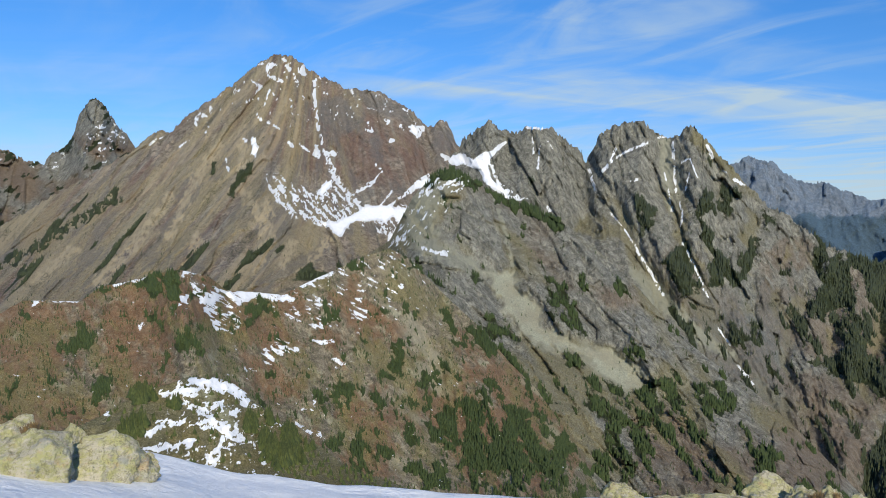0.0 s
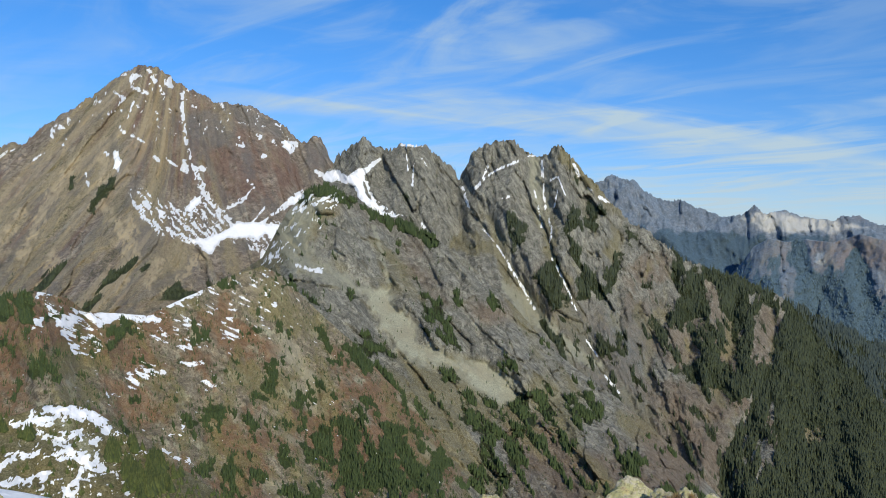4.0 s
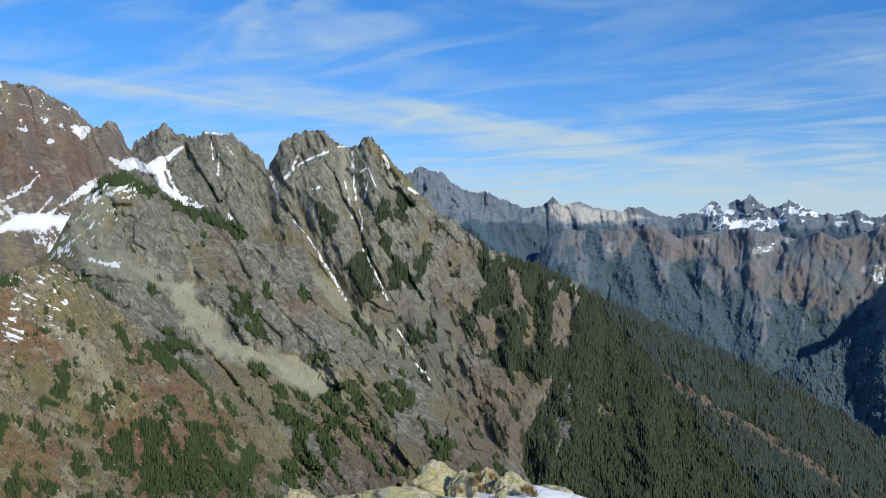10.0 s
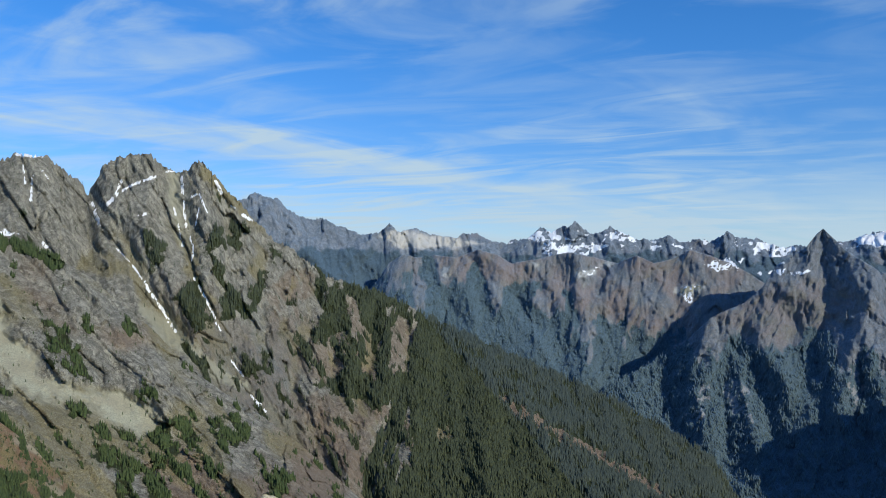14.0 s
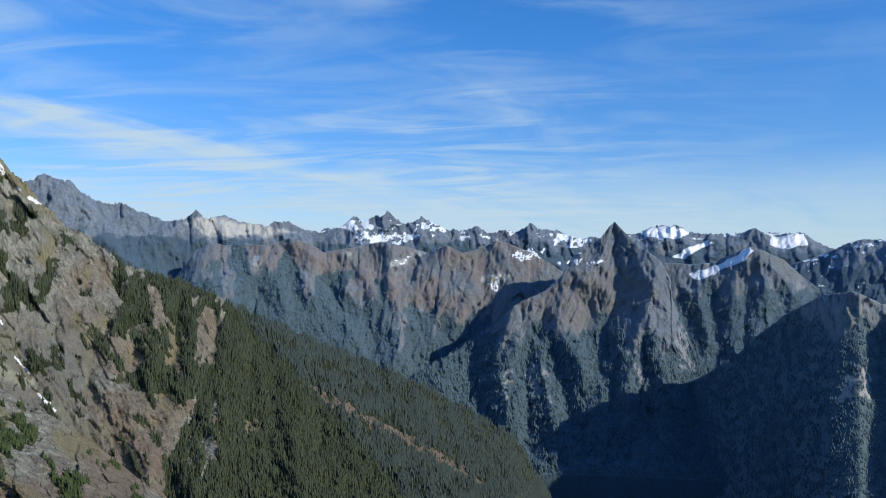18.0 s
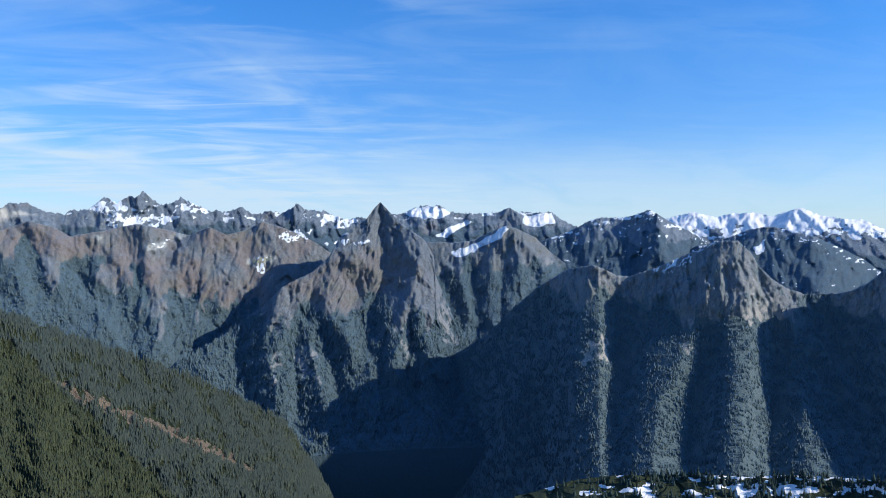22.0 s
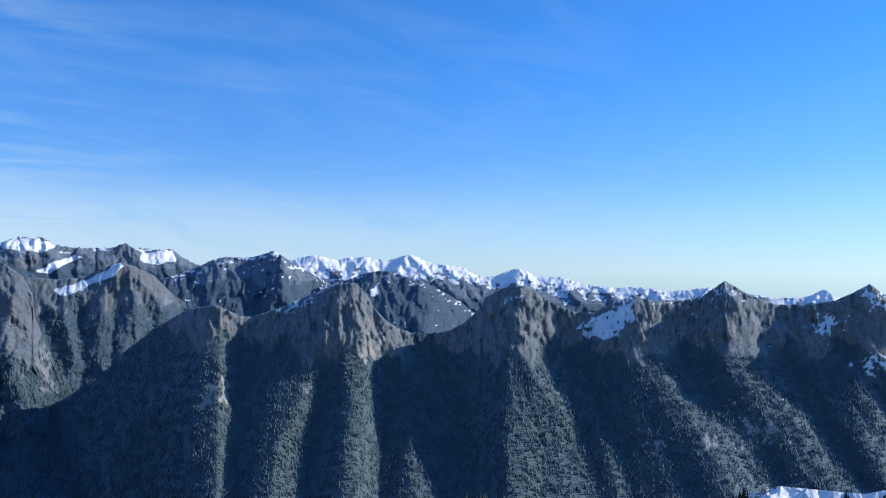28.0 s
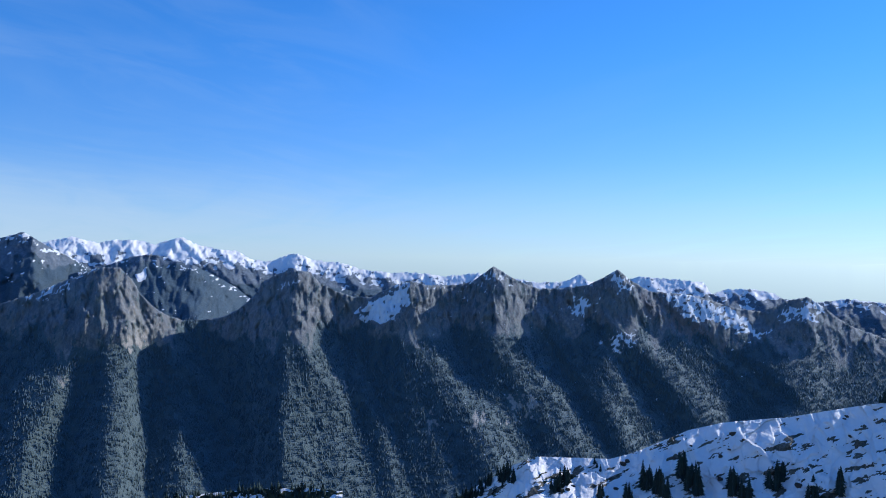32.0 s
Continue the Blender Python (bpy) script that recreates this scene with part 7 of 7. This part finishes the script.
def boulder(corner_low, corner_high, seed, label, deep=0.8, reach=None):
    """Placed and sized to fit the camera's view: between two bearings and from its foot to its top."""
    (a0, e0), (a1, e1) = corner_low, corner_high
    mid_az = (a0 + a1) / 2
    d = reach or foot_of(mid_az, e0)
    half = 1.08 * d * math.tan(radians((a1 - a0) / 2))
    ground_z = float(summit_height(mid_az, np.array(d)))
    top = EYE_Z + d * math.tan(radians(e1))
    ob = new("boulder", boulder_mesh("boulder", seed, LICHEN_ROCK))
    tagged(ob, label, "boulder", "boulders on the summit")
    low_z = min(ground_z, EYE_Z + d * math.tan(radians(e0))) - 0.12
    low_z -= 0.35 * (top - low_z)      # its widest part lies in the snow
    tall = (top - low_z) / 2
    a = radians(mid_az)
    m = Matrix.Translation((d * math.sin(a), d * math.cos(a), low_z + tall)) @ Matrix.Rotation(radians(-mid_az), 4, "Z")
    ob.matrix_basis = m @ Matrix.Diagonal((half, half * deep, tall, 1))
    return ob


boulder((-25.79, -16.32), (-19.34, -13.2), 3, "large pale boulder with yellow-green lichen on snow", 0.8)
boulder((-29.33, -15.7), (-24.6, -12.85), 8, "cracked granite boulder with green lichen and a grey face", 0.8)
boulder((-29.64, -13.16), (-26.34, -11.94), 15, "low lichen-stained boulder with dry grass at its foot", 0.8, 10.6)
boulder((-25.79, -14.54), (-23.26, -12.69), 17, "grey-green slab leaning between two boulders", 0.7, 9.9)
boulder((-21.28, -16.43), (-19.26, -14.91), 19, "small yellow boulder at the foot of a larger one", 0.8)
boulder((20.52, -18.65), (25.54, -15.44), 5, "pointed pale boulder with golden lichen", 0.8, 11.6)
boulder((23.13, -18.63), (25.34, -15.99), 12, "cream boulder with a shaded crack", 0.8, 11.3)
boulder((24.86, -18.46), (26.93, -15.74), 27, "grey-topped boulder with orange grass round it", 0.9, 11.7)
boulder((25.93, -18.56), (29.3, -16.03), 29, "rounded boulder with orange lichen and dry grass", 0.8, 11.4)
boulder((11.16, -18.45), (14.51, -17), 31, "low green-grey boulder at the edge of the snow", 0.9, 11.2)
boulder((14.19, -18.57), (17.31, -17.66), 36, "flat granite slab at the edge of the snow", 0.9, 11.3)
boulder((16.35, -18.83), (22.93, -16.92), 41, "broad pale boulder leaning on a taller one", 0.8, 11.3)
boulder((28.31, -18.63), (32.22, -17.12), 46, "flat reddish slab of rock", 0.9, 11.9)
boulder((19.72, -17.33), (20.44, -16.78), 50, "fist-shaped stone on a boulder", 0.9, 11.3)
boulder((26.53, -17.85), (27.33, -17.27), 52, "small pale stone in dry grass", 0.9, 10.9)


def grass_tuft(az_deg, el_deg, d, size, seed):
    rng = random.Random(seed)
    bm = bmesh.new()
    for _ in range(110):
        a, lean_out = rng.uniform(0, 6.28), rng.uniform(0.1, 0.9)
        r0 = rng.uniform(0, 0.3) * size
        h = size * rng.uniform(0.5, 1.1)
        w = 0.018 * size * 2
        side = Vector((-math.sin(a), math.cos(a), 0)) * w
        p0 = Vector((math.cos(a) * r0, math.sin(a) * r0, 0))
        p1 = p0 + Vector((math.cos(a) * lean_out * h * 0.4, math.sin(a) * lean_out * h * 0.4, h * 0.6))
        p2 = p0 + Vector((math.cos(a) * lean_out * h, math.sin(a) * lean_out * h, h * 0.75))
        v = [bm.verts.new(p) for p in (p0 - side, p0 + side, p1 + side * 0.7, p1 - side * 0.7, p2)]
        bm.faces.new(v[:4])
        bm.faces.new((v[3], v[2], v[4]))
    me = bpy.data.meshes.new("grass_tuft")
    bm.to_mesh(me)
    bm.free()
    me.materials.append(STRAW)
    ob = tagged(new("grass_tuft", me), "tuft of dry orange mountain grass between boulders", "grass", "dry grass tufts")
    ob.location = [float(v) for v in place(az_deg, el_deg, d)]
    return ob


for k, (az_el, d, size) in enumerate((((25.06, -17.01), 11.1, 0.17), ((25.34, -16.79), 11.2, 0.16), ((23.81, -17.47), 10.9, 0.11), ((24.14, -17.54), 10.9, 0.1), ((25.58, -17.45), 11, 0.14), ((26.34, -16.62), 11, 0.13), ((28.91, -17.5), 11, 0.14), ((28.59, -17.36), 11, 0.12), ((29.3, -17.63), 11.1, 0.12), ((-27.3, -13.3), 10, 0.16), ((-26.82, -13.11), 10, 0.16), ((-27.78, -14.03), 9.6, 0.14))):
    grass_tuft(*az_el, d, size, k)


# ---- firs on the near ridge ----
def fir_parts(seed, tiers=9, points=9):
    """A trunk and a crown of drooping, ragged tiers, one metre tall."""
    rng = random.Random(seed)
    bm = bmesh.new()
    bmesh.ops.create_cone(bm, cap_ends=True, segments=7, radius1=0.022, radius2=0.004, depth=0.98, matrix=Matrix.Translation((0, 0, 0.47)))
    trunk = bpy.data.meshes.new("trunk")
    bm.to_mesh(trunk)
    bm.free()
    trunk.materials.append(BARK)
    bm = bmesh.new()
    for t in range(tiers):
        f = t / (tiers - 1)
        z = 0.1 + 0.82 * f
        r = (0.2 * (1 - f) ** 0.8 + 0.025) * rng.uniform(0.85, 1.15)
        turn = rng.uniform(0, 6.28)
        tip = bm.verts.new((rng.uniform(-0.01, 0.01), rng.uniform(-0.01, 0.01), z + 0.1 + 0.03 * (1 - f)))
        ring = []
        for i in range(points * 2):
            a = turn + i * math.pi / points
            out = r * (rng.uniform(0.75, 1.25) if i % 2 == 0 else rng.uniform(0.3, 0.5))
            drop = -0.055 * out / 0.2 + rng.uniform(-0.015, 0.015)
            ring.append(bm.verts.new((math.cos(a) * out, math.sin(a) * out, z + drop)))
        for i in range(points * 2):
            bm.faces.new((ring[i], ring[(i + 1) % (points * 2)], tip))
    crown = bpy.data.meshes.new("crown")
    bm.to_mesh(crown)
    bm.free()
    crown.materials.append(FIR)
    return trunk, crown


def fir(seed, label):
    root = tagged(new("fir_tree"), label, "fir tree", "firs on the near snow ridge")
    for name, me in zip(("trunk", "crown"), fir_parts(seed)):
        new(name, me).parent = root
    return root


FIRS = [fir(k, w) for k, w in enumerate(("slender dark green fir standing in snow", "ragged dark fir with drooping tiers", "dense dark fir on a snow ridge", "stunted dark fir beside bare rock"))]
rng = np.random.RandomState(40)
spots = []
crest_rows = NEAR.x.shape[0]


def on_ridge(az_deg, el_deg):
    j = int(np.clip(np.searchsorted(NEAR.az, az_deg), 0, len(NEAR.az) - 1))
    i = int(np.clip(np.searchsorted(NEAR.E[:, j], el_deg), 0, crest_rows - 1))
    return float(NEAR.x[i, j]), float(NEAR.y[i, j]), float(NEAR.z[i, j])


# single firs and clumps, by bearing and elevation to fit the camera's view
for az0, az1, count, lo, hi, h0, h1 in ((76, 97, 200, 0.0, 0.55, 2.4, 4.6), (73, 86, 130, 0.3, 2.4, 2.6, 4.8), (84, 97, 90, 0.3, 1.6, 2.2, 4.0), (70, 79, 40, 0.0, 1.6, 2.6, 4.6), (80, 92, 46, 0.4, 3.0, 2.4, 4.4), (106, 109.5, 16, 0.0, 1.2, 2.0, 4.0)):
    for _ in range(count):
        a = rng.uniform(az0, az1)
        e = NEAR.E[-1, min(len(NEAR.az) - 1, np.searchsorted(NEAR.az, a))] - rng.uniform(lo, hi)
        spots.append((a, e, rng.uniform(h0, h1)))
for (a, e), count, wide, h in zip([(109.99, -15), (109.4, -15.2), (108.54, -15.53), (113.73, -15), (113.16, -15.69), (116.07, -15.95), (119.28, -14.99), (119.84, -15.3), (120.4, -15.43), (121.68, -14.25), (122.23, -14.73), (122.78, -15.03), (124.92, -14.81), (125.63, -15.15), (127.67, -13.63), (127.34, -14.19), (131.31, -14.03), (118.17, -15.97), (107.83, -15.99), (107.04, -16.31), (129.69, -14.52), (116.04, -13.98), (133.44, -8.01)],
                                  (4, 3, 3, 4, 3, 3, 3, 3, 3, 3, 3, 3, 3, 3, 3, 3, 3, 3, 4, 4, 3, 2, 2), (0.32,) * 23, (3.4, 3.2, 2.6, 3.0, 3.0, 3.0, 4.8, 4.6, 4.4, 5.0, 4.6, 4.6, 4.2, 4.0, 3.8, 3.4, 4.0, 3.6, 2.6, 2.6, 3.2, 1.8, 2.4)):
    for _ in range(2 * count):
        spots.append((a + rng.uniform(-wide, wide), e + rng.uniform(-0.35, 0.2), 1.45 * h * rng.uniform(0.7, 1.15)))
spots.sort(key=lambda q: q[0] < 100)
single, belt = spots[:260], np.array(spots[260:])
feet = np.array([on_ridge(a, e) for a, e, h in belt])
conifer_cloud("fir_belt", feet[:, 0], feet[:, 1], feet[:, 2] - 0.1, belt[:, 2] * 1.1, FIR, "belt of dark firs along a snowy ridge crest", rng, 7, 3, 0.24)
for k, (a, e, h) in enumerate(single):
    x, y, z = on_ridge(a, e)
    w = h * rng.uniform(0.85, 1.3)
    m = Matrix.Translation((x, y, z - 0.05 * h)) @ Matrix.Rotation(rng.uniform(0, 6.28), 4, "Z") @ Matrix.Diagonal((w, w, h, 1))
    if k < len(FIRS):
        FIRS[k].matrix_basis = m
    else:
        t = copy_thing(FIRS[k % len(FIRS)], Matrix())
        t.matrix_basis = m

# dark rocks in the snow of the near ridge
stones = [boulder_mesh("rock_outcrop", 60 + k, DARK_STONE, 0.6, 10, 0.16, 3) for k in range(4)]
for k in range(56):
    a = rng.uniform(112, 136)
    top_el = NEAR.E[-1, min(len(NEAR.az) - 1, np.searchsorted(NEAR.az, a))]
    e = top_el - rng.uniform(0.35, 8.0) ** 1.0
    if e < -19:
        continue
    x, y, z = on_ridge(a, e)
    size = rng.uniform(0.3, 1.0)
    ob = tagged(new("rock_outcrop", stones[k % 4]), "dark wet rock outcrop showing through snow", "rock", "rocks in the snow ridge")
    ob.matrix_basis = Matrix.Translation((x, y, z)) @ Matrix.Rotation(rng.uniform(0, 6.28), 4, "Z") @ Matrix.Diagonal((size * rng.uniform(1, 2.2), size, size * 0.8, 1))
